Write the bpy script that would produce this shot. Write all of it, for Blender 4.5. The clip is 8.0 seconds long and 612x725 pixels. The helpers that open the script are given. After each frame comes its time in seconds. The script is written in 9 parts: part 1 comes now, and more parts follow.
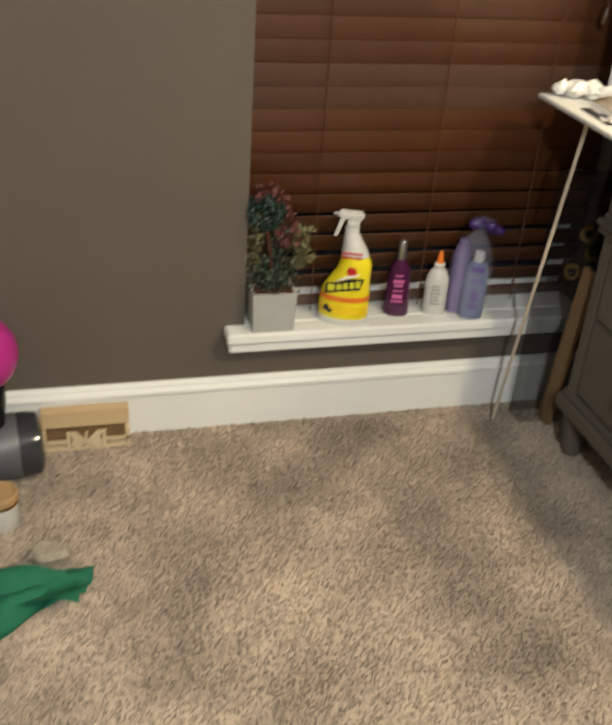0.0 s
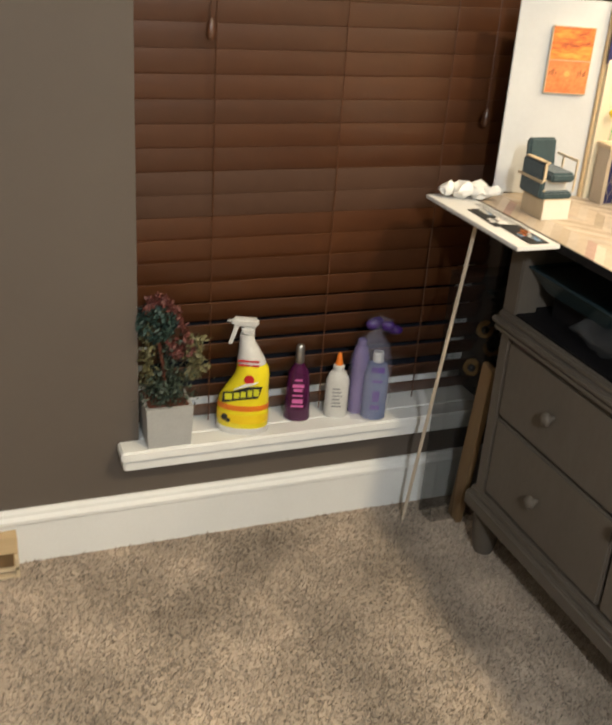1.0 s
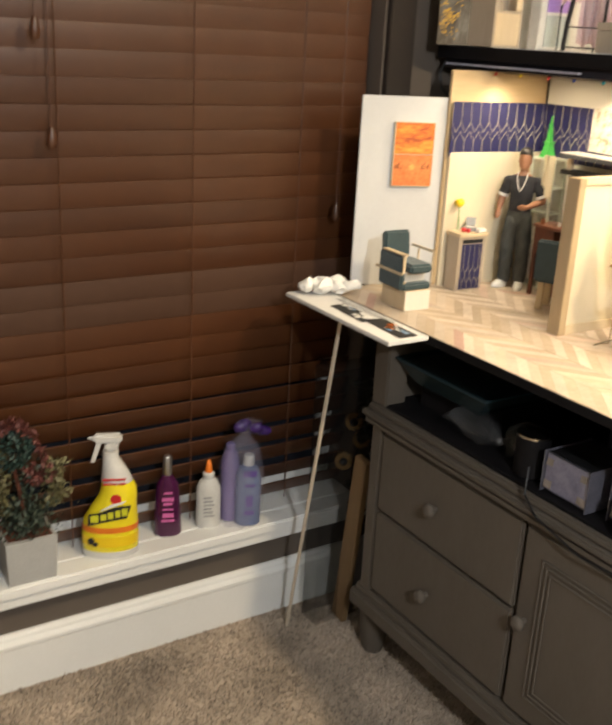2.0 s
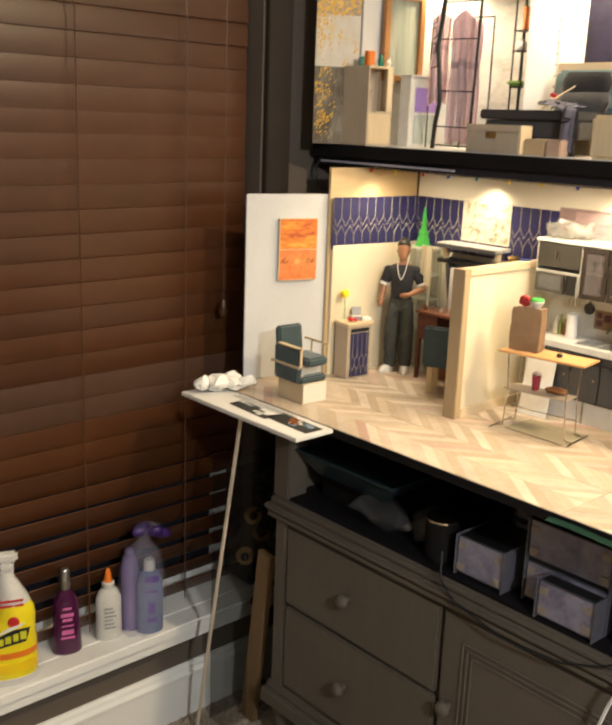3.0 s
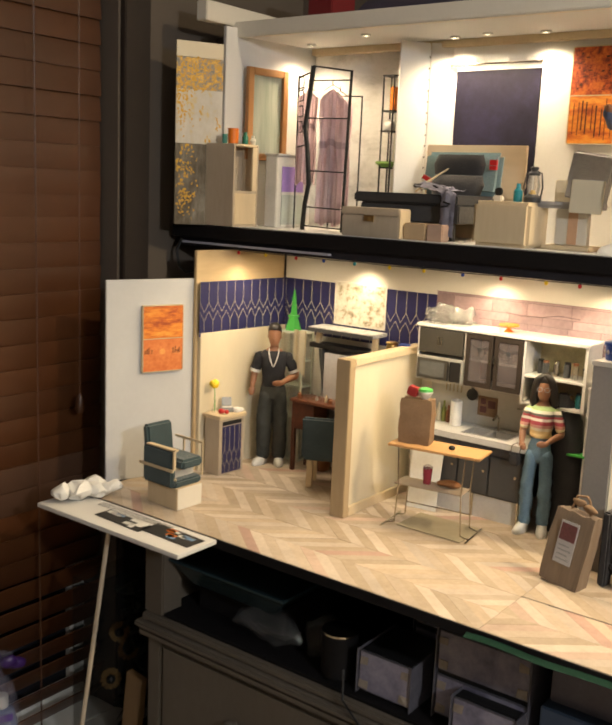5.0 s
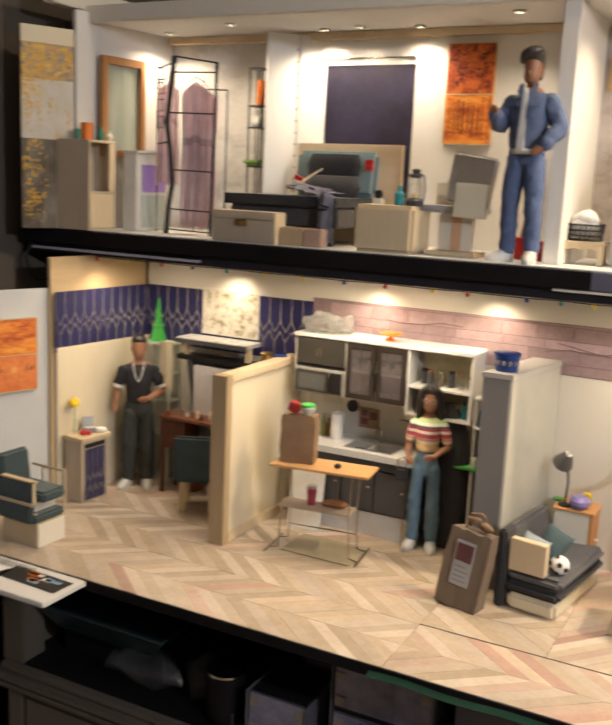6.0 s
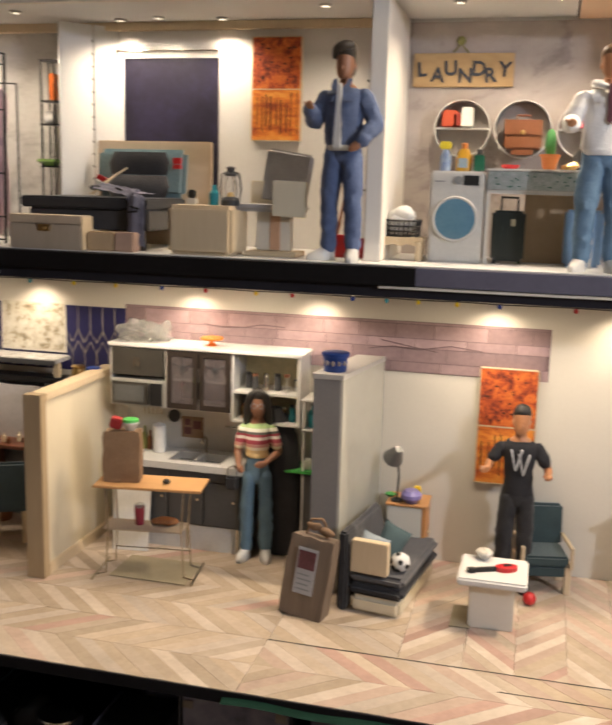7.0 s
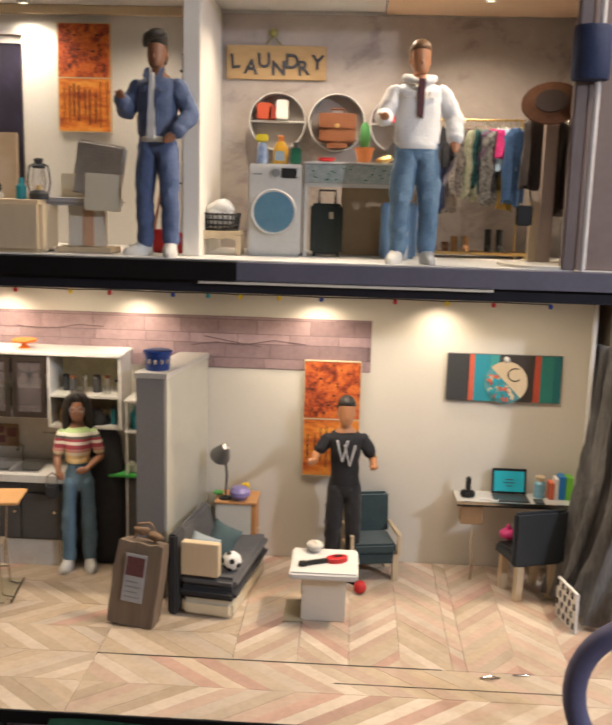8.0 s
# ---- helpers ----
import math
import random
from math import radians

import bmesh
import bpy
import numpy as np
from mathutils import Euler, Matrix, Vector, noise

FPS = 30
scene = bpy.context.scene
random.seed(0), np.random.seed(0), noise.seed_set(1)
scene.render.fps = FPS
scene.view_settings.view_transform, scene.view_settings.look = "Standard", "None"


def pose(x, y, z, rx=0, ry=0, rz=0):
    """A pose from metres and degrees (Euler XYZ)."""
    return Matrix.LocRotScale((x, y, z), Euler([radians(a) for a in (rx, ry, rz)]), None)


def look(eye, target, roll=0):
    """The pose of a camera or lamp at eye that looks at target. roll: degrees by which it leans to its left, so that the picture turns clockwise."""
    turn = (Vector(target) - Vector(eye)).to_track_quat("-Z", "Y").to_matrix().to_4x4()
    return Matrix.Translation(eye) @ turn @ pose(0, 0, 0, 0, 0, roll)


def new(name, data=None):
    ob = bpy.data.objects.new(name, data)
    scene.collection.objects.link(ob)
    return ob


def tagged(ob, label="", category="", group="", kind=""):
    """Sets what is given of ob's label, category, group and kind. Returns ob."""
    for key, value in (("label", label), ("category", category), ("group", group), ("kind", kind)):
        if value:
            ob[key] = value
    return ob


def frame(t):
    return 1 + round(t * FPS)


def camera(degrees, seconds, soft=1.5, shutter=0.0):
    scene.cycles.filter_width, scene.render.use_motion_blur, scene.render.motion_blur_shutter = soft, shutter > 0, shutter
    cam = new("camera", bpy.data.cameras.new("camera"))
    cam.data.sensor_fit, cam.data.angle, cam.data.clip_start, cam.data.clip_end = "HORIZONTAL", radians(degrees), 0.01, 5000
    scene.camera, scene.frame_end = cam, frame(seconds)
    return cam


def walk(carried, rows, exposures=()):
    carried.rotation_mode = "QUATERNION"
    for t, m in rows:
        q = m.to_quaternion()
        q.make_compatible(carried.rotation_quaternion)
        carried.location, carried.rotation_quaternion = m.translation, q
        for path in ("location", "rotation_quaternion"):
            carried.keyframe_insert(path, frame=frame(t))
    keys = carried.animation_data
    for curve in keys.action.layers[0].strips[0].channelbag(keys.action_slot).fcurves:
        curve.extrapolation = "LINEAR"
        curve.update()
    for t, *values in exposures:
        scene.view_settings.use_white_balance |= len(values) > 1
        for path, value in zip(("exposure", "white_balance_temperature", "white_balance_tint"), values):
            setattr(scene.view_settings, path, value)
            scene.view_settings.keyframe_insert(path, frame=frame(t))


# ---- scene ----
# camera and its walk
cam = camera(36.42, 8.0, soft=2.2, shutter=0.5)
WALK = [  # seconds, x, y, z, yaw, pitch, roll
    (0.0, 1.867, -1.550, 1.280, 73.83, -30.13, 4.37),
    (0.5, 1.812, -1.519, 1.293, 70.10, -26.87, 4.19),
    (1.0, 1.775, -1.502, 1.308, 67.91, -24.99, 4.08),
    (1.5, 1.736, -1.501, 1.321, 63.33, -22.30, 3.91),
    (2.0, 1.668, -1.529, 1.323, 57.34, -19.43, 3.07),
    (3.5, 1.578, -1.623, 1.390, 44.44, -13.04, 1.85),
    (4.0, 1.550, -1.625, 1.402, 41.89, -12.15, 1.56),
    (4.5, 1.491, -1.605, 1.398, 39.26, -11.30, 1.82),
    (5.8, 1.332, -1.504, 1.406, 30.14, -10.56, 2.85),
    (6.0, 1.315, -1.494, 1.416, 27.25, -10.81, 2.62),
    (6.5, 1.272, -1.472, 1.413, 20.26, -10.39, 1.96),
    (7.0, 1.240, -1.457, 1.421, 14.03, -10.67, 1.56),
    (7.5, 1.233, -1.440, 1.419, 7.94, -10.67, 1.48),
    (8.0, 1.232, -1.434, 1.416, 2.83, -10.59, 1.55),
]
walk(cam, [(t, pose(x, y, z, 90 + pitch, 0, yaw) @ pose(0, 0, 0, 0, 0, roll)) for t, x, y, z, yaw, pitch, roll in WALK],
     exposures=[(0.0, 0.70, 6700, 5), (2.0, 0.60, 6850, 9), (3.5, 0.36, 7250, 9), (4.5, 0.14, 7350, 9), (6.0, -0.22, 6650, 13), (8.0, -0.46, 6350, 15)])

# world, lamps
world = bpy.data.worlds.new("night_room")
scene.world = world
world.use_nodes = True
world.node_tree.nodes["Background"].inputs[0].default_value = (0.02, 0.025, 0.04, 1)
world.node_tree.nodes["Background"].inputs[1].default_value = 0.3


def lamp(name, kind, power, colour, m, size=0.05, spot=None, blend=0.6):
    data = bpy.data.lights.new(name, kind)
    data.energy, data.color = power, colour
    if kind == "AREA":
        data.size, data.shape = size, "DISK"
    else:
        data.shadow_soft_size = size
    if spot:
        data.spot_size, data.spot_blend = radians(spot), blend
    ob = new(name, data)
    ob.matrix_world = m
    return ob


WARM = (1.0, 0.825, 0.585)
# the room's own lamps: a cool standing lamp by the far wall, a warm ceiling lamp before the dresser
lamp("room_lamp", "POINT", 74.0, (0.88, 0.93, 1.0), pose(2.6, -1.4, 1.85), 0.05)
lamp("ceiling_lamp", "AREA", 30.0, (1.0, 0.81, 0.54), pose(2.0, -0.27, 2.40), 0.12)
# weak unseen fill, added to lift the shade at the room's back
lamp("room_fill", "AREA", 2.0, (1.0, 0.88, 0.70), pose(2.1, -2.5, 2.40), 0.16)
# small spots under the upper storey, close to the back wall
for x in (0.40, 0.69, 0.90, 1.18, 1.365):
    lamp("under_shelf_spot", "SPOT", 1.45, WARM, look((x, -0.042, 1.262), (x, -0.020, 0.9)), 0.005, 124, 1.0)
lamp("under_shelf_spot", "SPOT", 0.85, WARM, look((0.205, -0.14, 1.262), (0.19, -0.14, 0.9)), 0.005, 118, 1.0)
# added fill lamps under the shelf edge, with no fixture, brightening the lower rooms
for x, power in ((0.30, 0.62), (0.62, 0.72), (0.80, 0.95), (1.18, 0.85), (1.45, 0.6)):
    lamp("shelf_fill", "AREA", power, WARM, pose(x, -0.162, 1.262), 0.09)
CEILING_SPOTS = ((0.205, 0.03), (0.38, -0.03), (0.525, 0.055), (0.60, 0.04), (0.705, 0.058), (0.90, -0.035), (1.10, -0.04), (1.24, -0.05), (1.41, -0.04))
# spots in the ceiling board of the upper storey
for x, y in CEILING_SPOTS:
    lamp("ceiling_spot", "SPOT", 4.0 if x > 1.2 else 2.75, WARM, pose(x, y, 1.672), 0.008, 150, 1.0)

# materials
def mat(name, a, b=None, rough=0.6, metal=0.0, scale=30.0, bump=0.15, stretch=(1, 1, 1), fine=6.0, amount=0.5,
        random_tint=0.0, trans=0.0, alpha=1.0, emit=0.0, coat=0.0, sheen=0.0, spec=0.5):
    m = bpy.data.materials.new(name)
    m.use_nodes = True
    nt = m.node_tree
    p = nt.nodes["Principled BSDF"]
    b = b or tuple(c * 0.82 for c in a)
    tc = nt.nodes.new("ShaderNodeTexCoord")
    mp = nt.nodes.new("ShaderNodeMapping")
    mp.inputs["Scale"].default_value = stretch
    nt.links.new(tc.outputs["Object"], mp.inputs["Vector"])
    coarse = nt.nodes.new("ShaderNodeTexNoise")
    coarse.inputs["Scale"].default_value, coarse.inputs["Detail"].default_value = scale, 6
    grain = nt.nodes.new("ShaderNodeTexNoise")
    grain.inputs["Scale"].default_value, grain.inputs["Detail"].default_value = scale * fine, 3
    for n in (coarse, grain):
        nt.links.new(mp.outputs[0], n.inputs["Vector"])
    mix = nt.nodes.new("ShaderNodeMix")
    mix.data_type = "RGBA"
    mix.inputs[6].default_value, mix.inputs[7].default_value = (*a, 1), (*b, 1)
    add = nt.nodes.new("ShaderNodeMath")
    add.operation = "MULTIPLY_ADD"
    add.inputs[1].default_value, add.inputs[2].default_value = amount, 0.5 - amount * 0.5
    rng = nt.nodes.new("ShaderNodeMapRange")
    rng.inputs[1].default_value, rng.inputs[2].default_value = 0.3, 0.7
    half = nt.nodes.new("ShaderNodeMix")
    half.inputs[0].default_value = 0.4
    nt.links.new(coarse.outputs[0], half.inputs[2])
    nt.links.new(grain.outputs[0], half.inputs[3])
    nt.links.new(half.outputs[0], rng.inputs[0])
    nt.links.new(rng.outputs[0], mix.inputs[0])
    out = mix.outputs[2]
    if random_tint:
        info = nt.nodes.new("ShaderNodeObjectInfo")
        hsv = nt.nodes.new("ShaderNodeHueSaturation")
        mr = nt.nodes.new("ShaderNodeMapRange")
        mr.inputs[3].default_value, mr.inputs[4].default_value = 1 - random_tint, 1 + random_tint
        nt.links.new(info.outputs["Random"], mr.inputs[0])
        nt.links.new(mr.outputs[0], hsv.inputs["Value"])
        nt.links.new(out, hsv.inputs["Color"])
        out = hsv.outputs[0]
    nt.links.new(out, p.inputs["Base Color"])
    p.inputs["Roughness"].default_value, p.inputs["Metallic"].default_value = rough, metal
    p.inputs["Transmission Weight"].default_value, p.inputs["Alpha"].default_value = trans, alpha
    p.inputs["Coat Weight"].default_value, p.inputs["Sheen Weight"].default_value = coat, sheen
    p.inputs["Specular IOR Level"].default_value = spec
    if emit:
        p.inputs["Emission Color"].default_value, p.inputs["Emission Strength"].default_value = (*a, 1), emit
    if bump:
        bp = nt.nodes.new("ShaderNodeBump")
        bp.inputs["Strength"].default_value, bp.inputs["Distance"].default_value = bump, 0.002
        nt.links.new(grain.outputs[0], bp.inputs["Height"])
        nt.links.new(bp.outputs[0], p.inputs["Normal"])
    return m


def srgb(r, g, b):
    return tuple((c / 255 / 12.92) if c < 11 else ((c / 255 + 0.055) / 1.055) ** 2.4 for c in (r, g, b))


# mesh building
class Build:
    """Gathers simple solids into one mesh."""

    def __init__(self):
        self.bm = bmesh.new()

    def put(self, verts, m):
        bmesh.ops.transform(self.bm, matrix=m, verts=verts)
        return self

    def box(self, x0, x1, y0, y1, z0, z1, m=None):
        v = bmesh.ops.create_cube(self.bm, size=1)["verts"]
        t = Matrix.Translation(((x0 + x1) / 2, (y0 + y1) / 2, (z0 + z1) / 2)) @ Matrix.Diagonal((abs(x1 - x0), abs(y1 - y0), abs(z1 - z0), 1))
        return self.put(v, (m @ t) if m else t)

    def bar(self, p, q, r, r2=None, n=8):
        p, q = Vector(p), Vector(q)
        d = q - p
        v = bmesh.ops.create_cone(self.bm, cap_ends=True, segments=n, radius1=r, radius2=r if r2 is None else r2, depth=d.length)["verts"]
        return self.put(v, Matrix.Translation((p + q) / 2) @ d.to_track_quat("Z", "Y").to_matrix().to_4x4())

    def ball(self, c, rx, ry=None, rz=None, n=10, m=None):
        v = bmesh.ops.create_uvsphere(self.bm, u_segments=n + 4, v_segments=n, radius=1)["verts"]
        t = Matrix.Translation(c) @ (m or Matrix()) @ Matrix.Diagonal((rx, ry or rx, rz or rx, 1))
        return self.put(v, t)

    def tube(self, pts, r, n=6):
        pts = [Vector(p) for p in pts]
        rings = []
        for i, p in enumerate(pts):
            d = (pts[min(i + 1, len(pts) - 1)] - pts[max(i - 1, 0)]).normalized()
            u = d.cross(Vector((0.31, 0.17, 0.93)) if abs(d.z) < 0.8 else Vector((0.1, 1, 0.05))).normalized()
            if rings and u.dot(last) < 0:
                u = -u
            last = u
            v = d.cross(u)
            rings.append([tuple(p + r * (math.cos(2 * math.pi * k / n) * u + math.sin(2 * math.pi * k / n) * v)) for k in range(n)])
        return self.loft(rings)

    def lathe(self, profile, c=(0, 0, 0), n=20, sx=1.0, sy=1.0):
        rings = []
        for r, z in profile:
            rings.append([self.bm.verts.new((c[0] + r * sx * math.cos(2 * math.pi * k / n), c[1] + r * sy * math.sin(2 * math.pi * k / n), c[2] + z)) for k in range(n)])
        for a, b in zip(rings, rings[1:]):
            for k in range(n):
                self.bm.faces.new((a[k], a[(k + 1) % n], b[(k + 1) % n], b[k]))
        if profile[0][0] > 1e-5:
            self.bm.faces.new(list(reversed(rings[0])))
        if profile[-1][0] > 1e-5:
            self.bm.faces.new(rings[-1])
        return self

    def loft(self, rings):
        """Rings of the same count, bottom to top, capped."""
        rs = [[self.bm.verts.new(p) for p in ring] for ring in rings]
        n = len(rs[0])
        for a, b in zip(rs, rs[1:]):
            for k in range(n):
                self.bm.faces.new((a[k], a[(k + 1) % n], b[(k + 1) % n], b[k]))
        self.bm.faces.new(list(reversed(rs[0])))
        self.bm.faces.new(rs[-1])
        return self

    def prism(self, poly, a, b, axis="y"):
        """A flat outline, given in the two other axes, drawn out along axis from a to b."""
        def at(u, v, w):
            return {"x": (w, u, v), "y": (u, w, v), "z": (u, v, w)}[axis]
        return self.loft([[at(u, v, a) for u, v in poly], [at(u, v, b) for u, v in poly]])

    def sheet(self, f, nu, nv, thick=0.0):
        """A grid surface from f(u, v), u and v from 0 to 1; thick gives it a back."""
        g = [[self.bm.verts.new(f(i / nu, j / nv)) for j in range(nv + 1)] for i in range(nu + 1)]
        faces = [self.bm.faces.new((g[i][j], g[i + 1][j], g[i + 1][j + 1], g[i][j + 1])) for i in range(nu) for j in range(nv)]
        if thick:
            bmesh.ops.solidify(self.bm, geom=faces, thickness=thick)
        return self

    def body(self, rings, n=12):
        """Stacked ellipses (x, y, z, rx, ry), bottom to top."""
        return self.loft([[(x + a * math.cos(2 * math.pi * k / n), y + b * math.sin(2 * math.pi * k / n), z) for k in range(n)] for x, y, z, a, b in rings])

    def paint(self, i):
        """Gives the faces made since the last call the material slot i."""
        for f in self.bm.faces:
            if not f.tag:
                f.material_index, f.tag = i, True
        return self

    def bevel(self, w, seg=2):
        es = [e for e in self.bm.edges if len(e.link_faces) == 2 and e.calc_face_angle(0) > 0.7]
        bmesh.ops.bevel(self.bm, geom=es, offset=w, segments=seg, affect="EDGES", clamp_overlap=True)
        return self

    def rough(self, amount, scale=40.0, seed=0.0):
        for v in self.bm.verts:
            v.co += amount * noise.noise_vector(v.co * scale + Vector((seed, seed, seed)))
        return self

    def mesh(self, name, material, smooth=0.6):
        me = bpy.data.meshes.new(name)
        bmesh.ops.recalc_face_normals(self.bm, faces=self.bm.faces)
        for f in self.bm.faces:
            f.smooth = smooth > 0
        for e in self.bm.edges:
            if len(e.link_faces) == 2 and e.calc_face_angle(0) > smooth:
                e.smooth = False
        self.bm.to_mesh(me)
        self.bm.free()
        for m in material if isinstance(material, (list, tuple)) else (material,):
            me.materials.append(m)
        return me


def part(name, b, material, parent, label=""):
    ob = new(name, b.mesh(name, material))
    ob.parent = parent
    return tagged(ob, label)


def thing(name, label, category, m=None, group=""):
    ob = new(name)
    ob.empty_display_size = 0.02
    if m is not None:
        ob.matrix_world = m
    return tagged(ob, label, category, group)


def solid(name, b, material, label, category, m=None, group=""):
    ob = new(name, b.mesh(name, material))
    if m is not None:
        ob.matrix_world = m
    return tagged(ob, label, category, group)


def structure(name, b, material, label, category):
    ob = new(name, b.mesh(name, material))
    return tagged(ob, label, category, kind="structure")


def rot(deg):
    return pose(0, 0, 0, 0, 0, deg)


ZF, ZU = 0.824, 1.315  # tops of the lower and upper model floors

def carpet_material():
    m = mat("carpet", (0.475, 0.388, 0.305), (0.228, 0.184, 0.142), rough=1.0, scale=4.5, fine=60, bump=0.9, sheen=0.15, spec=0.05)
    nt = m.node_tree
    p = nt.nodes["Principled BSDF"]
    old = p.inputs["Base Color"].links[0].from_socket
    isl = nt.nodes.new("ShaderNodeNewGeometry")
    hsv = nt.nodes.new("ShaderNodeHueSaturation")
    mr = nt.nodes.new("ShaderNodeMapRange")
    mr.inputs[3].default_value, mr.inputs[4].default_value = 0.68, 1.32
    nt.links.new(isl.outputs["Random Per Island"], mr.inputs[0])
    nt.links.new(mr.outputs[0], hsv.inputs["Value"])
    worn = nt.nodes.new("ShaderNodeTexNoise")
    worn.inputs["Scale"].default_value, worn.inputs["Detail"].default_value = 5.5, 5
    nt.links.new(nt.nodes["Mapping"].outputs[0], worn.inputs["Vector"])
    span = nt.nodes.new("ShaderNodeMapRange")
    span.inputs[1].default_value, span.inputs[2].default_value = 0.34, 0.66
    span.inputs[3].default_value, span.inputs[4].default_value = 0.80, 1.22
    nt.links.new(worn.outputs[0], span.inputs[0])
    both = nt.nodes.new("ShaderNodeMath")
    both.operation = "MULTIPLY"
    nt.links.new(span.outputs[0], both.inputs[0])
    nt.links.new(mr.outputs[0], both.inputs[1])
    nt.links.new(both.outputs[0], hsv.inputs["Value"])
    nt.links.new(old, hsv.inputs["Color"])
    nt.links.new(hsv.outputs[0], p.inputs["Base Color"])
    return m


carpet_m = carpet_material()
taupe_m = mat("taupe_wall_paint", (0.113, 0.090, 0.072), (0.101, 0.080, 0.064), rough=0.75, scale=6, fine=60, bump=0.1)
room_paint_m = mat("room_wall_paint", (0.16, 0.145, 0.12), (0.145, 0.13, 0.105), rough=0.8, scale=5, fine=60, bump=0.08)
ceiling_m = mat("ceiling_paint", (0.75, 0.73, 0.68), rough=0.9, scale=20, bump=0.3)
trim_m = mat("white_trim_paint", (0.80, 0.80, 0.78), (0.75, 0.75, 0.72), rough=0.4, scale=8, fine=20, bump=0.03)
slat_m = mat("cherry_wood_slat", (0.078, 0.0260, 0.0075), (0.056, 0.0175, 0.005), rough=0.40, spec=0.75, scale=6, stretch=(1, 1, 14), fine=5, bump=0.08, random_tint=0.12)
paler_slat_m = mat("paler_wood_slat", (0.078, 0.038, 0.022), (0.064, 0.030, 0.017), rough=0.55, spec=0.4, scale=5, stretch=(1, 1, 10), bump=0.05)
dresser_m = mat("taupe_dresser_paint", (0.125, 0.105, 0.085), (0.107, 0.089, 0.071), rough=0.65, spec=0.2, scale=14, stretch=(1, 1, 0.4), fine=10, bump=0.08)
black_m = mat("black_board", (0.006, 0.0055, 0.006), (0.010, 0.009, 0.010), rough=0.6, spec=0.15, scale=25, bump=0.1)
greyboard_m = mat("dark_grey_board", (0.022, 0.022, 0.030), (0.015, 0.015, 0.021), rough=0.6, spec=0.2, scale=20)
lavender_m = mat("grey_lavender_edge", (0.12, 0.115, 0.16), (0.09, 0.088, 0.125), rough=0.6, scale=20)
ivory_m = mat("ivory_board", (0.66, 0.62, 0.54), (0.62, 0.58, 0.50), rough=0.7, scale=10, fine=20, bump=0.04)
white_m = mat("white_foam_board", (0.66, 0.65, 0.63), (0.61, 0.60, 0.58), rough=0.65, scale=10, fine=20, bump=0.04)
cream_m = mat("cream_panel", (0.68, 0.60, 0.44), (0.63, 0.55, 0.40), rough=0.6, scale=8, stretch=(1, 1, 0.3), fine=12, bump=0.05)
pine_m = mat("pale_pine", (0.64, 0.52, 0.35), (0.57, 0.45, 0.29), rough=0.55, scale=18, stretch=(1, 1, 0.15), fine=8, bump=0.08)
ply_m = mat("plywood", (0.60, 0.44, 0.25), (0.50, 0.36, 0.2), rough=0.6, scale=14, stretch=(0.3, 0.3, 2), fine=6, bump=0.06)
oakply_m = mat("bleached_wood", (0.50, 0.42, 0.32), (0.42, 0.34, 0.25), rough=0.6, scale=22, stretch=(1, 1, 0.2), fine=6, bump=0.08)
grey_m = mat("grey_painted_board", (0.24, 0.225, 0.215), (0.205, 0.192, 0.184), rough=0.6, scale=12, fine=20, bump=0.05)

tile_blue_m = mat("navy_tile_print", (0.018, 0.020, 0.075), (0.030, 0.028, 0.10), rough=0.35, scale=20, bump=0.02)
gold_line_m = mat("gold_line", (0.42, 0.37, 0.26), (0.32, 0.28, 0.19), rough=0.5, scale=60, bump=0.05)
orange_m = mat("autumn_canvas", (0.50, 0.10, 0.02), (0.22, 0.035, 0.01), rough=0.6, scale=55, fine=3, bump=0.06)
sunset_m = mat("sunset_canvas", (0.78, 0.27, 0.08), (0.58, 0.13, 0.03), rough=0.6, scale=35, fine=4, bump=0.06)
bark_m = mat("dark_print", (0.05, 0.018, 0.01), (0.12, 0.03, 0.012), rough=0.7, scale=80, bump=0.05)
glow_print_m = mat("pale_orange_print", (0.85, 0.45, 0.14), (0.75, 0.3, 0.07), rough=0.6, scale=50, bump=0.05)
green_felt_m = mat("dark_teal_fabric", (0.032, 0.062, 0.068), (0.022, 0.042, 0.048), rough=0.9, scale=60, bump=0.4, sheen=0.3)
steel_m = mat("chrome_wire", (0.62, 0.57, 0.48), rough=0.25, metal=1.0, scale=60, bump=0.02)
brass_m = mat("brass", (0.65, 0.45, 0.18), rough=0.3, metal=1.0, scale=60, bump=0.02)
blackwire_m = mat("black_wire", (0.012, 0.012, 0.013), rough=0.4, scale=60, bump=0.05)
darkgrey_m = mat("dark_grey_laminate", (0.060, 0.062, 0.066), (0.045, 0.047, 0.05), rough=0.35, scale=30, bump=0.03)
midgrey_m = mat("grey_laminate", (0.26, 0.265, 0.27), (0.22, 0.225, 0.23), rough=0.4, scale=30, bump=0.03)
kitchen_white_m = mat("white_plastic", (0.64, 0.63, 0.60), rough=0.35, scale=30, bump=0.02)
charcoal_m = mat("charcoal_fabric", (0.055, 0.053, 0.055), (0.04, 0.038, 0.04), rough=0.95, scale=70, bump=0.5, sheen=0.3)
blackcloth_m = mat("black_fabric", (0.014, 0.014, 0.016), (0.024, 0.023, 0.026), rough=0.9, scale=60, bump=0.4, sheen=0.15)
kraft_m = mat("kraft_paper", (0.25, 0.155, 0.088), (0.20, 0.12, 0.065), rough=0.8, scale=40, bump=0.2)
card_m = mat("tan_cardboard", (0.50, 0.37, 0.23), (0.45, 0.32, 0.19), rough=0.8, scale=20, bump=0.1)
clear_m = mat("clear_plastic", (0.85, 0.87, 0.88), rough=0.12, trans=0.9, alpha=0.35, scale=30, bump=0.5)
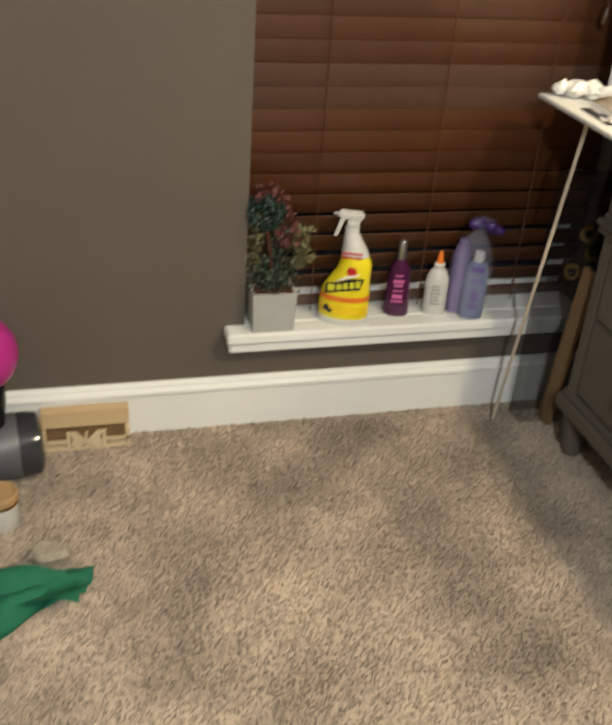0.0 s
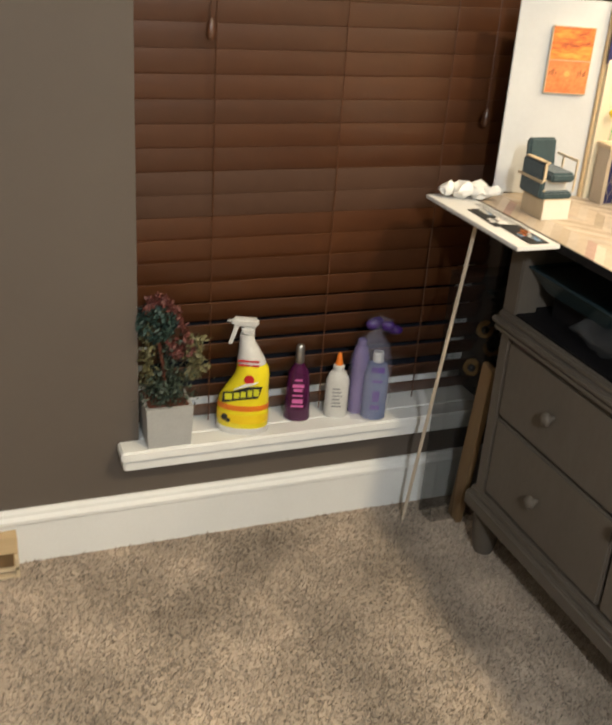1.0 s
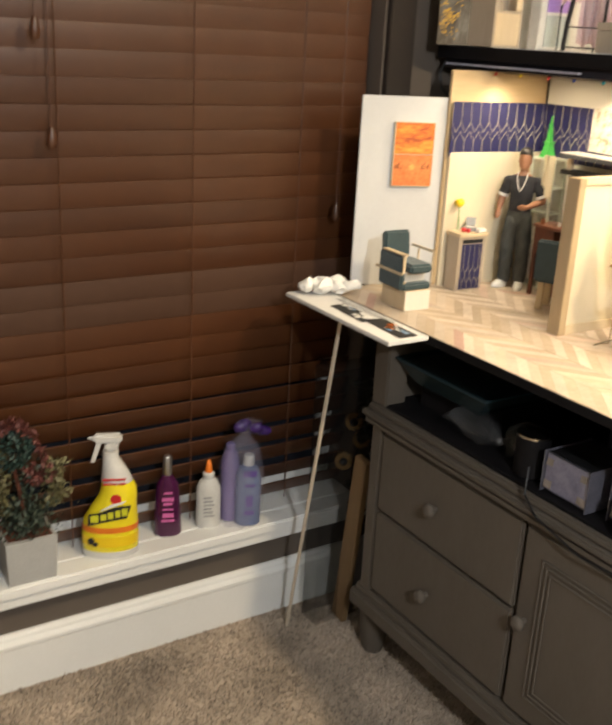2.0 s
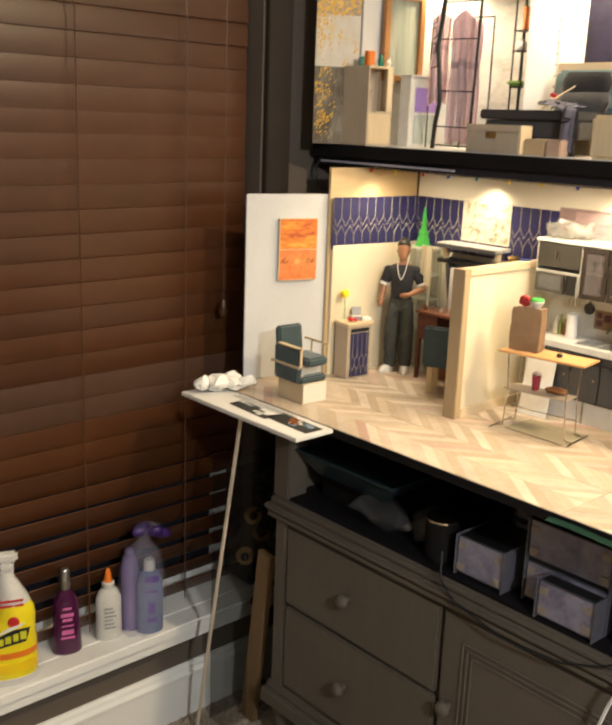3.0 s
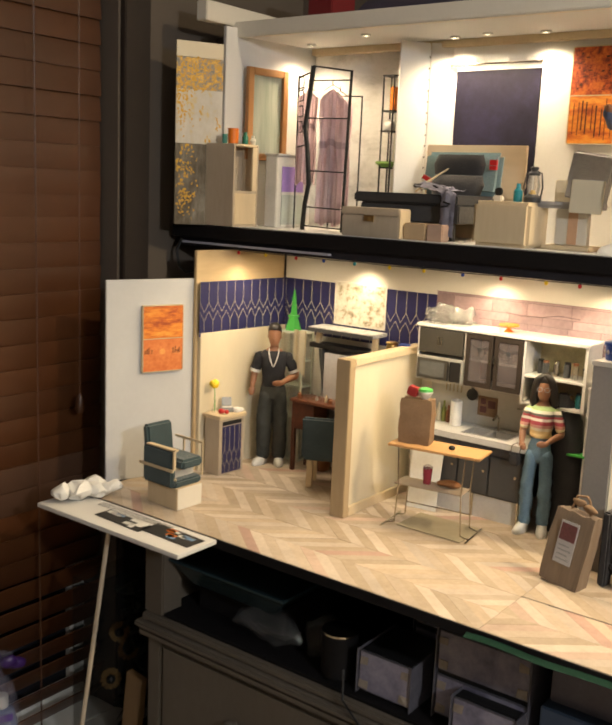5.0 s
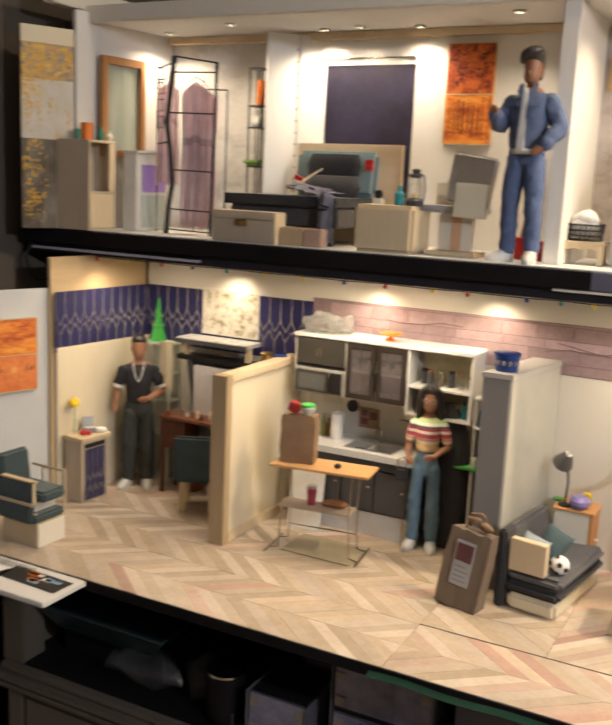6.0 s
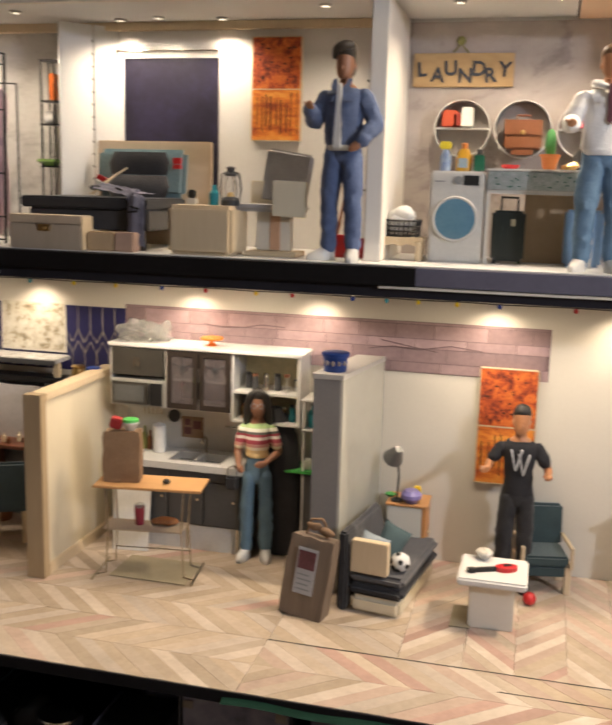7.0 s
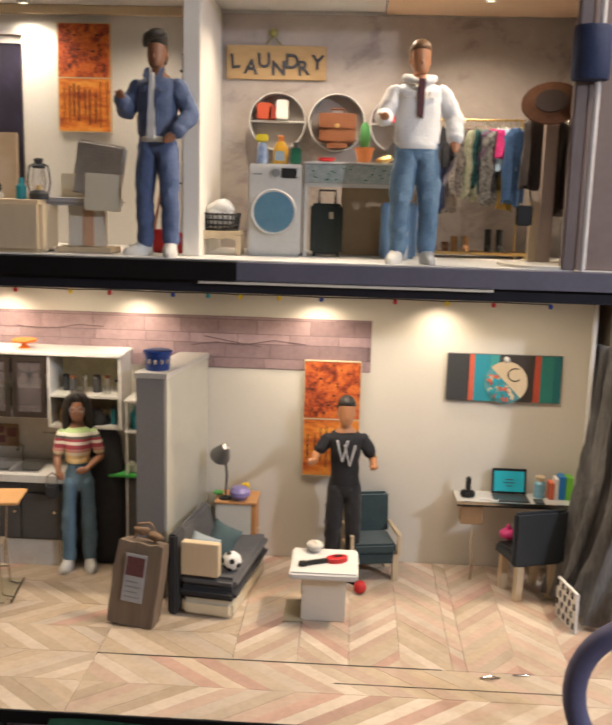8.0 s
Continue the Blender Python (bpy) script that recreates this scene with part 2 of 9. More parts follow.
glass_m = mat("cabinet_glass", (0.60, 0.66, 0.62), rough=0.06, trans=0.9, alpha=0.22, bump=0)
red_m = mat("red_plastic", (0.55, 0.020, 0.022), rough=0.4, scale=40, bump=0.03)
green_m = mat("green_plastic", (0.06, 0.38, 0.07), rough=0.4, scale=40, bump=0.03)
teal_m = mat("teal_plastic", (0.02, 0.30, 0.35), rough=0.3, scale=40, bump=0.03)
blue_m = mat("blue_plastic", (0.02, 0.06, 0.32), rough=0.35, scale=40, bump=0.03)
yellow_m = mat("yellow_plastic", (0.85, 0.60, 0.02), (0.78, 0.52, 0.015), rough=0.35, scale=30, bump=0.03)
pink_m = mat("pink_plastic", (0.65, 0.04, 0.22), rough=0.4, scale=40, bump=0.03)
purple_m = mat("purple_plastic", (0.22, 0.09, 0.42), rough=0.4, scale=40, bump=0.03)
oran_m = mat("orange_plastic", (0.80, 0.20, 0.02), rough=0.4, scale=40, bump=0.03)
white_plain_m = mat("white_paper", (0.80, 0.79, 0.76), rough=0.7, scale=40, bump=0.1)
brown_m = mat("brown_leather", (0.21, 0.075, 0.028), (0.16, 0.055, 0.02), rough=0.5, scale=50, bump=0.2)
sky_m = mat("light_blue_plastic", (0.22, 0.36, 0.56), rough=0.4, scale=30, bump=0.03)
ink_m = mat("black_print", (0.012, 0.012, 0.012), rough=0.6, scale=40, bump=0.02)


def ramp_material(name, stops, scale, detail, rough, stretch=(1, 1, 1), distortion=0.0, fine=0.0, base=None):
    """A printed or stone surface: noise through a colour ramp."""
    m = mat(name, stops[0][1], rough=rough, scale=scale, bump=0.03)
    nt = m.node_tree
    mp = nt.nodes["Mapping"]
    mp.inputs["Scale"].default_value = stretch
    n1 = nt.nodes.new("ShaderNodeTexNoise")
    n1.inputs["Scale"].default_value, n1.inputs["Detail"].default_value = scale, detail
    n1.inputs["Roughness"].default_value, n1.inputs["Distortion"].default_value = 0.68, distortion
    nt.links.new(mp.outputs[0], n1.inputs["Vector"])
    ramp = nt.nodes.new("ShaderNodeValToRGB")
    while len(ramp.color_ramp.elements) < len(stops):
        ramp.color_ramp.elements.new(0.5)
    for e, (p, c) in zip(ramp.color_ramp.elements, stops):
        e.position, e.color = p, (*c, 1)
    nt.links.new(n1.outputs[0], ramp.inputs[0])
    nt.links.new(ramp.outputs[0], nt.nodes["Principled BSDF"].inputs["Base Color"])
    return m


forest_m = ramp_material("autumn_forest_print", [(0.30, (0.05, 0.012, 0.008)), (0.42, (0.24, 0.035, 0.012)), (0.50, (0.52, 0.10, 0.02)), (0.60, (0.66, 0.17, 0.03)), (0.72, (0.75, 0.32, 0.06))], 70, 8, 0.55)
forest_low_m = ramp_material("autumn_ground_print", [(0.28, (0.10, 0.022, 0.008)), (0.40, (0.46, 0.09, 0.018)), (0.52, (0.72, 0.22, 0.03)), (0.66, (0.80, 0.36, 0.06))], 48, 8, 0.55, (0.5, 1, 1.6))

# ---- the room ----
RX, RY = 3.6, -3.4       # far ends of the room
WY0, WY1, WZ0, WZ1 = -1.164, -0.310, 0.245, 2.12   # window opening in the wall x = 0
structure("floor", Build().box(-0.14, RX + 0.1, RY - 0.1, 0.36, -0.08, 0.0), carpet_m, "beige-brown cut-pile carpet with worn darker patches", "floor")
structure("ceiling", Build().box(-0.14, RX + 0.1, RY - 0.1, 0.36, 2.42, 2.50), ceiling_m, "plain white room ceiling", "ceiling")
b = Build()
b.box(-0.14, 0.0, RY, WY0, 0, 2.42).box(-0.14, 0.0, WY1, 0.26, 0, 2.42)
b.box(-0.14, 0.0, WY0, WY1, 0, WZ0).box(-0.14, 0.0, WY0, WY1, WZ1, 2.42)
structure("wall_west", b, taupe_m, "taupe painted wall with a window opening", "wall")
structure("wall_north", Build().box(-0.14, RX, 0.26, 0.36, 0, 2.42), taupe_m, "taupe painted wall behind the dresser", "wall")
structure("wall_east", Build().box(RX, RX + 0.1, RY, 0.36, 0, 2.42), room_paint_m, "plain painted room wall", "wall")
structure("wall_south", Build().box(-0.14, RX + 0.1, RY - 0.1, RY, 0, 2.42), room_paint_m, "plain painted room wall", "wall")
b = Build()
b.prism([(0.0, 0.0), (0.018, 0.0), (0.018, 0.100), (0.022, 0.104), (0.022, 0.112), (0.014, 0.118), (0.012, 0.126), (0.006, 0.131), (0.0, 0.131)], RY, 0.26, "y")
structure("baseboard", b, trim_m, "tall white moulded baseboard", "baseboard")

# pile of the carpet where the camera passes: short leaning tufts
rs_ = np.random.RandomState(7)
n_tuft = 120000
cx, cy = rs_.uniform(0.02, 1.25, n_tuft), rs_.uniform(-1.95, -0.10, n_tuft)
ang, lean = rs_.uniform(0, 2 * np.pi, n_tuft), rs_.normal(0, 0.0035, (n_tuft, 2))
wid, hgt = rs_.uniform(0.0014, 0.0030, n_tuft), rs_.uniform(0.004, 0.009, n_tuft)
co = np.zeros((n_tuft, 3, 3))
co[:, 0] = np.stack([cx - wid * np.cos(ang), cy - wid * np.sin(ang), 0 * cx], 1)
co[:, 1] = np.stack([cx + wid * np.cos(ang), cy + wid * np.sin(ang), 0 * cx], 1)
co[:, 2] = np.stack([cx + lean[:, 0], cy + lean[:, 1], hgt], 1)
tuft_me = bpy.data.meshes.new("carpet_pile")
tuft_me.vertices.add(n_tuft * 3)
tuft_me.vertices.foreach_set("co", co.ravel())
tuft_me.loops.add(n_tuft * 3)
tuft_me.loops.foreach_set("vertex_index", np.arange(n_tuft * 3))
tuft_me.polygons.add(n_tuft)
tuft_me.polygons.foreach_set("loop_start", np.arange(0, n_tuft * 3, 3))
tuft_me.update()
tuft_me.materials.append(carpet_m)
tagged(new("carpet_pile", tuft_me), "short beige-brown carpet pile", "carpet", kind="stuff")

# dark casing board at the right of the window
structure("window_casing", Build().box(0.0005, 0.016, -0.306, -0.240, 0.275, 2.16).bevel(0.002), mat("dark_brown_casing", (0.022, 0.015, 0.011), (0.015, 0.010, 0.008), rough=0.6, scale=12, bump=0.06), "dark brown board beside the window", "trim")

# window: sill, frame, glass
win = tagged(new("window_1"), "window with white sill and closed blinds", "window", kind="structure")
b = Build()
b.box(0.0, 0.046, WY0 - 0.042, WY1 + 0.04, 0.216, 0.243).box(0.0, 0.056, WY0 - 0.048, WY1 + 0.045, 0.243, 0.268).box(-0.11, 0.0, WY0, WY1, 0.245, 0.268).bevel(0.004)
part("window_sill", b, trim_m, win, "white painted sill with a moulded lip")
b = Build()
for y0, y1, z0, z1 in ((WY0, WY0 + 0.04, 0.268, WZ1), (WY1 - 0.04, WY1, 0.268, WZ1), (WY0 + 0.04, WY1 - 0.04, 0.268, 0.31), (WY0 + 0.04, WY1 - 0.04, WZ1 - 0.04, WZ1)):
    b.box(-0.135, -0.105, y0, y1, z0, z1)
part("window_frame", b, trim_m, win)
night_m = mat("night_glass", (0.02, 0.022, 0.03), rough=0.05, bump=0)
part("pane", Build().box(-0.125, -0.117, WY0 + 0.04, WY1 - 0.04, 0.31, WZ1 - 0.04), night_m, win, "dark night-time glass pane")

# blinds
blind = thing("venetian_blind", "closed dark cherry wooden slat blind with tilted lower slats", "blind")
pitch = 0.0475
for k in range(38):
    z = 0.300 + k * pitch
    tilt = (126, 124, 121, 118, 115, 113, 109, 104, 101)[k] if k < 9 else 97 - 14 * min(1.0, max(0.0, (k - 18) / 8)) + 1.2 * math.sin(2.1 * k)
    lean = (0.0, 0.25, -0.15, 0.3, -0.2, 0.55, 0.2, 0.0, 0.0)[k] if k < 9 else 0.12 * math.sin(1.7 * k)
    yc, ln = (WY0 + WY1) / 2, (WY1 - WY0) - 0.016
    crown = [(-0.0262 + 0.00655 * i, 0.0016 * (1 - (i / 4 - 1) ** 2)) for i in range(9)]
    b = Build().prism([(x, z1 + 0.0014) for x, z1 in crown] + [(x, z1 - 0.0014) for x, z1 in reversed(crown)], -ln / 2, ln / 2, "y")
    # slats 10 and 11 take a paler, greyer brown
    ob = part("slat", b, paler_slat_m if k in (10, 11) else slat_m, blind)
    ob.matrix_local = pose(-0.045, yc, z, lean, tilt, 0)
for yc in (-1.003, -0.735, -0.49):
    b = Build().tube([(-0.018, yc, 0.285), (-0.018, yc, 2.08)], 0.0016)
    part("ladder_cord", b, slat_m, blind)
for yc, z in ((-1.04, 1.30), (-1.018, 1.115), (-0.40, 0.95)):
    b = Build().bar((-0.006, yc, z + 0.03), (-0.006, yc, 2.06), 0.0012).lathe([(0.003, 0.03), (0.007, 0.02), (0.010, 0.0), (0.006, -0.008)], (-0.006, yc, z), 10)
    part("cord_pull", b, slat_m, blind)
part("headrail", Build().box(-0.075, -0.01, WY0 + 0.01, WY1 - 0.01, 2.06, 2.115).bevel(0.004), slat_m, blind)

# ---- the model house: setting ----
b = Build().box(0.10, 1.62, -0.485, 0.10, ZF - 0.016, ZF - 0.001)
house_floor = structure("model_floor_board", b, black_m, "black board under the model house floor", "floor board")
# back and side walls of the lower storey
structure("model_wall_back_low", Build().box(0.185, 1.60, 0.0, 0.012, ZF, 1.271), ivory_m, "ivory card wall at the back of the lower model storey", "model wall")
foam_m = mat("grey_white_foam_board", (0.56, 0.57, 0.58), (0.52, 0.53, 0.54), rough=0.7, scale=18, bump=0.03)


def wall_between(name, p, q, z0, z1, th, material, label):
    d = Vector(q) - Vector(p)
    ob = new(name, Build().box(0, d.length, 0, th, z0, z1).bevel(0.001, 1).mesh(name, material))
    ob.matrix_world = Matrix.Translation((p[0], p[1], 0)) @ rot(math.degrees(math.atan2(d.y, d.x)))
    return tagged(ob, label, "model wall", kind="structure")
wall_between("model_wall_white", (0.091, -0.417), (0.150, -0.235), ZF, 1.215, 0.006, foam_m, "white foam-board wall panel with a picture on it")
wall_between("model_wall_ply", (0.156, -0.245), (0.180, 0.0), ZF, 1.27, 0.008, ply_m, "plywood side wall of the lower storey")
wall_between("model_wall_wainscot", (0.166, -0.24), (0.190, 0.0), ZF, 1.108, 0.014, cream_m, "cream half-height panel on the side wall")
# partition of the lower storey
part_wall = tagged(new("model_partition"), "cream half-height partition wall with pale pine edging", "model wall", kind="structure")
part("panel", Build().box(0.522, 0.536, -0.245, -0.004, ZF, 1.098), cream_m, part_wall)
part("post", Build().box(0.512, 0.541, -0.262, -0.245, ZF, 1.110).bevel(0.001), mat("tan_pine_end", (0.44, 0.33, 0.20), (0.37, 0.27, 0.155), rough=0.55, scale=18, stretch=(1, 1, 0.15), fine=8, bump=0.08), part_wall)
part("top_rail", Build().box(0.515, 0.541, -0.245, -0.004, 1.098, 1.110).bevel(0.001), pine_m, part_wall)
part("skirting", Build().box(0.536, 0.541, -0.245, -0.004, ZF, 0.842).bevel(0.001), pine_m, part_wall)
# thick grey divider
col = tagged(new("model_divider"), "thick grey divider wall with a pale top", "model wall", kind="structure")
part("core", Build().prism([(0.933, -0.178), (0.973, -0.178), (1.004, -0.002), (0.964, -0.002)], ZF, 1.150, "z"), grey_m, col)
part("facing", Build().prism([(0.9735, -0.176), (0.976, -0.176), (1.007, -0.002), (1.0045, -0.002)], ZF, 1.150, "z"), mat("glossy_pale_laminate", (0.47, 0.455, 0.39), (0.43, 0.415, 0.35), rough=0.22, scale=9, bump=0.03), col)
part("cap", Build().prism([(0.931, -0.180), (0.977, -0.180), (1.008, -0.002), (0.962, -0.002)], 1.1505, 1.158, "z"), mat("pale_grey_cap", (0.46, 0.44, 0.40), (0.41, 0.39, 0.36), rough=0.5, scale=12, bump=0.04), col)
# right end wall
wall_between("model_wall_right", (1.600, 0.0), (1.575, -0.10), ZF, 1.271, 0.006, white_m, "white end wall of the lower storey")

# upper floor slab
b = Build().box(0.02, 1.072, -0.178, 0.26, 1.290, ZU)
structure("upper_floor_left", b, black_m, "black edged upper model floor", "floor board")
b = Build().box(1.072, 1.66, -0.175, 0.26, 1.290, ZU)
structure("upper_floor_right", b, lavender_m, "grey lavender edged upper model floor", "floor board")
structure("upper_floor_lining", Build().box(0.03, 1.65, -0.160, 0.1, ZU + 0.0005, ZU + 0.002), white_m, "white card laid on the upper floor", "floor")
b = Build().box(0.03, 1.66, -0.165, 0.26, 1.272, 1.289)
structure("shelf_board", b, greyboard_m, "dark grey shelf board under the upper storey", "shelf")
structure("model_wall_back_high", Build().box(0.12, 1.60, 0.10, 0.112, ZU, 1.70), white_m, "pale card wall at the back of the upper storey", "model wall")
wall_between("model_wall_high_left", (0.128, -0.145), (0.165, 0.10), ZU + 0.002, 1.705, 0.010, white_m, "pale grey marbled side wall of the upper storey")
structure("model_ceiling", Build().box(0.10, 1.62, -0.10, 0.112, 1.690, 1.71), white_m, "white board ceiling of the upper storey", "ceiling")

# ---- things in the room ----
def rounded(x0, x1, y0, y1, z0, z1, w=0.002, m=None):
    return Build().box(x0, x1, y0, y1, z0, z1, m).bevel(w)


def dresser():
    d = thing("dresser", "taupe painted wooden dresser with drawers, door and open top bay", "dresser", pose(0, 0, 0))
    fy = -0.428
    b = Build().box(0.245, 1.66, fy + 0.012, 0.02, 0.155, 0.560).box(0.228, 0.262, fy - 0.004, 0.02, 0.15, 0.56).box(1.64, 1.67, fy - 0.004, 0.02, 0.15, 0.56)
    part("carcass", b.bevel(0.003), dresser_m, d)
    b = Build().box(0.212, 1.685, fy - 0.014, 0.02, 0.560, 0.576).box(0.206, 1.69, fy - 0.020, 0.02, 0.577, 0.590).box(0.216, 1.68, fy - 0.010, 0.02, 0.591, 0.606)
    part("top_moulding", b.bevel(0.004), dresser_m, d)
    b = Build().box(0.205, 1.69, fy - 0.016, 0.02, 0.115, 0.152).box(0.216, 1.68, fy - 0.008, 0.02, 0.153, 0.172)
    part("plinth", b.bevel(0.005), dresser_m, d)
    for x in (0.25, 1.62):
        part("foot", Build().lathe([(0.022, 0.0), (0.030, 0.03), (0.034, 0.09), (0.036, 0.114)], (x, fy + 0.03, 0), 12), dresser_m, d)
    for z0, z1, zk in ((0.377, 0.552, 0.466), (0.180, 0.370, 0.272)):
        dr = part("drawer", rounded(0.266, 0.677, fy - 0.004, fy + 0.010, z0, z1, 0.004), dresser_m, d)
        k = Build().bar((0.452, fy - 0.004, zk), (0.452, fy - 0.014, zk), 0.006).ball((0.452, fy - 0.022, zk), 0.015, 0.010, 0.015)
        part("knob", k, dresser_m, dr)
    for x0, x1, xk in ((0.687, 1.14, 0.712), (1.15, 1.635, 1.17)):
        door = part("door", rounded(x0, x1, fy - 0.004, fy + 0.010, 0.180, 0.552, 0.004), dresser_m, d)
        b = Build()
        a0, a1, c0, c1 = x0 + 0.065, x1 - 0.065, 0.245, 0.487
        for k in range(3):
            o = 0.010 * k
            for bx in ((a0 - o, a1 + o, c0 - o, c0 - o + 0.004), (a0 - o, a1 + o, c1 + o - 0.004, c1 + o), (a0 - o, a0 - o + 0.004, c0 - o, c1 + o), (a1 + o - 0.004, a1 + o, c0 - o, c1 + o)):
                b.box(bx[0], bx[1], fy - 0.007, fy - 0.004, bx[2], bx[3])
        part("panel_moulding", b.bevel(0.001, 1), dresser_m, door)
        k = Build().bar((xk, fy - 0.004, 0.372), (xk, fy - 0.014, 0.372), 0.006).ball((xk, fy - 0.022, 0.372), 0.015, 0.010, 0.015)
        part("knob", k, dresser_m, door)
    for x in (0.236, 1.64):
        part("post", rounded(x - 0.02, x + 0.028, fy - 0.002, fy + 0.05, 0.606, 0.807, 0.003), dresser_m, d)
    part("side_panel", Build().box(0.222, 0.240, fy + 0.05, 0.02, 0.606, 0.807), dresser_m, d)
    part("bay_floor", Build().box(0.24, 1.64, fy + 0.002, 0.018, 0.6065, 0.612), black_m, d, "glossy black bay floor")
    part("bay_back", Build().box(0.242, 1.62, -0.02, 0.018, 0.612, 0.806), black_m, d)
    return d


dresser()
ZB = 0.612  # floor of the open bay
tealdark_m = mat("dark_teal_plastic", (0.02, 0.04, 0.05), (0.012, 0.025, 0.03), rough=0.25, scale=20, bump=0.05)
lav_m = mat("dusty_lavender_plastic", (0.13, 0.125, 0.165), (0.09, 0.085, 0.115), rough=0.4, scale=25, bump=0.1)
solid("storage_box", rounded(0.29, 0.50, -0.36, -0.20, ZB, 0.668), black_m, "black plastic storage box in the dresser bay", "box")
b = Build().loft([[(0.30, -0.385, 0.669), (0.49, -0.385, 0.669), (0.49, -0.22, 0.669), (0.30, -0.22, 0.669)],
                  [(0.262, -0.412, 0.712), (0.53, -0.412, 0.712), (0.53, -0.19, 0.712), (0.262, -0.19, 0.712)]]).bevel(0.004)
tray = thing("tray", "dark teal plastic tray on a black box", "tray", pose(0, 0, 0))
part("dish", b, tealdark_m, tray)
part("rim", Build().box(0.258, 0.534, -0.416, -0.409, 0.7125, 0.717).box(0.258, 0.534, -0.193, -0.186, 0.7125, 0.717).box(0.258, 0.265, -0.409, -0.193, 0.7125, 0.717).box(0.527, 0.534, -0.409, -0.193, 0.7125, 0.717).bevel(0.001, 1), tealdark_m, tray)
b = Build().ball((0.47, -0.375, ZB + 0.030), 0.075, 0.035, 0.030, 12).rough(0.016, 30)
solid("plastic_bag", b, clear_m, "crumpled clear plastic bag in the dresser bay", "bag")
b = Build().ball((0.585, -0.36, ZB + 0.036), 0.045, 0.03, 0.036, 12).rough(0.014, 40, 3)
solid("plastic_bag", b, clear_m, "small crumpled clear bag beside a black cup", "bag")
cup = thing("mug", "black glazed mug with a shiny rim", "mug", pose(0.632, -0.385, ZB))
part("body", Build().lathe([(0.026, 0), (0.030, 0.004), (0.031, 0.075), (0.027, 0.075), (0.026, 0.008)], n=18), black_m, cup)
part("rim", Build().lathe([(0.0275, 0.0755), (0.031, 0.0755), (0.031, 0.079), (0.0275, 0.079)], n=18), steel_m, cup)


tape_m = mat("cloudy_tape", (0.34, 0.29, 0.25), (0.20, 0.165, 0.13), rough=0.35, scale=60, bump=0.3)
acrylic_m = mat("acrylic_edge", (0.12, 0.115, 0.14), (0.08, 0.078, 0.095), rough=0.15, scale=30, bump=0.02)
cloudy_m = ramp_material("cloudy_lavender_plastic", [(0.32, (0.09, 0.085, 0.125)), (0.46, (0.19, 0.18, 0.25)), (0.56, (0.25, 0.24, 0.31)), (0.70, (0.33, 0.31, 0.36))], 14, 6, 0.3)


def organiser(x0, x1, y0, y1, h, rows, name="drawer_organiser", label="cloudy lavender drawer organiser with clear acrylic edges and taped corners"):
    """A clear drawer box: cloudy fronts between acrylic end plates, with tape at the corners."""
    o = thing(name, label, "organiser", pose(0, 0, 0), "organisers in the bay")
    part("case", rounded(x0 + 0.003, x1 - 0.003, y0 + 0.004, y1, ZB, ZB + h - 0.002, 0.002), blackwire_m, o)
    for x in (x0, x1 - 0.002):
        part("end_plate", Build().box(x, x + 0.002, y0 - 0.004, y1, ZB, ZB + h), acrylic_m, o, "clear acrylic end plate")
    for k in range(rows):
        z0 = ZB + 0.006 + k * h / rows
        z1 = ZB + (k + 1) * h / rows - 0.004
        f = part("front", rounded(x0 + 0.004, x1 - 0.004, y0, y0 + 0.004, z0, z1, 0.001), cloudy_m, o)
        for cx in (x0 + 0.005, x1 - 0.021):
            for cz, s in ((z0 + 0.004, 0.016), (z1 - 0.020, 0.015)):
                part("tape", Build().box(cx, cx + s, y0 - 0.0016, y0 - 0.0005, cz, cz + s * 0.8).rough(0.003, 90, cx + cz), tape_m, f, "cloudy tape patch")
        part("lip", Build().box(x0 + 0.004, x1 - 0.004, y0 - 0.001, y0 + 0.002, z1 + 0.0005, z1 + 0.002), acrylic_m, f, "pale acrylic lip")
    return o


organiser(0.685, 0.785, -0.41, -0.30, 0.075, 1)
organiser(0.715, 0.797, -0.29, -0.16, 0.160, 2)
organiser(0.812, 0.966, -0.39, -0.20, 0.145, 2)
organiser(0.860, 0.965, -0.425, -0.395, 0.068, 1)
# pale blue darkened in its base colour to match the shaded bay
solid("blue_box", rounded(0.985, 1.19, -0.40, -0.18, ZB, 0.70), mat("bay_shaded_blue_plastic", (0.035, 0.060, 0.105), rough=0.4, scale=30, bump=0.03), "pale blue plastic box in the dresser bay, colour darkened for the bay's shade", "box")
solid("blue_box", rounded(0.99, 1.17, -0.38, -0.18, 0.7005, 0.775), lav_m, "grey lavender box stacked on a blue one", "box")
b = Build().tube([(0.675, -0.436, 0.655), (0.684, -0.447, 0.61), (0.72, -0.452, 0.585), (0.82, -0.454, 0.566), (0.93, -0.455, 0.575), (1.0, -0.45, 0.60), (1.02, -0.44, 0.613)], 0.0022)
solid("cable", b, blackwire_m, "thin black cable hanging over the dresser edge", "cable")
b = Build().tube([(1.03, -0.44, 0.613), (1.035, -0.456, 0.59), (1.02, -0.458, 0.55), (1.0, -0.455, 0.48)], 0.003)
solid("cable", b, white_plain_m, "thin white cable hanging over the dresser edge", "cable")
# the loose board end with tissue and cards, the dowel and the plank
solid("foam_strip", rounded(0.094, 0.447, -0.578, -0.488, ZF - 0.0075, ZF + 0.0005, 0.001), white_m, "white foam board strip at the model floor's edge", "board")
b = Build()
for cx, cy, r in ((0.115, -0.545, 0.017), (0.135, -0.515, 0.022), (0.150, -0.490, 0.020), (0.125, -0.480, 0.022), (0.158, -0.462, 0.018)):
    b.ball((cx, cy, ZF + 0.012 + r * 0.3), r, r * 1.1, r * 0.75, 9)
b.rough(0.010, 55, 2.0)
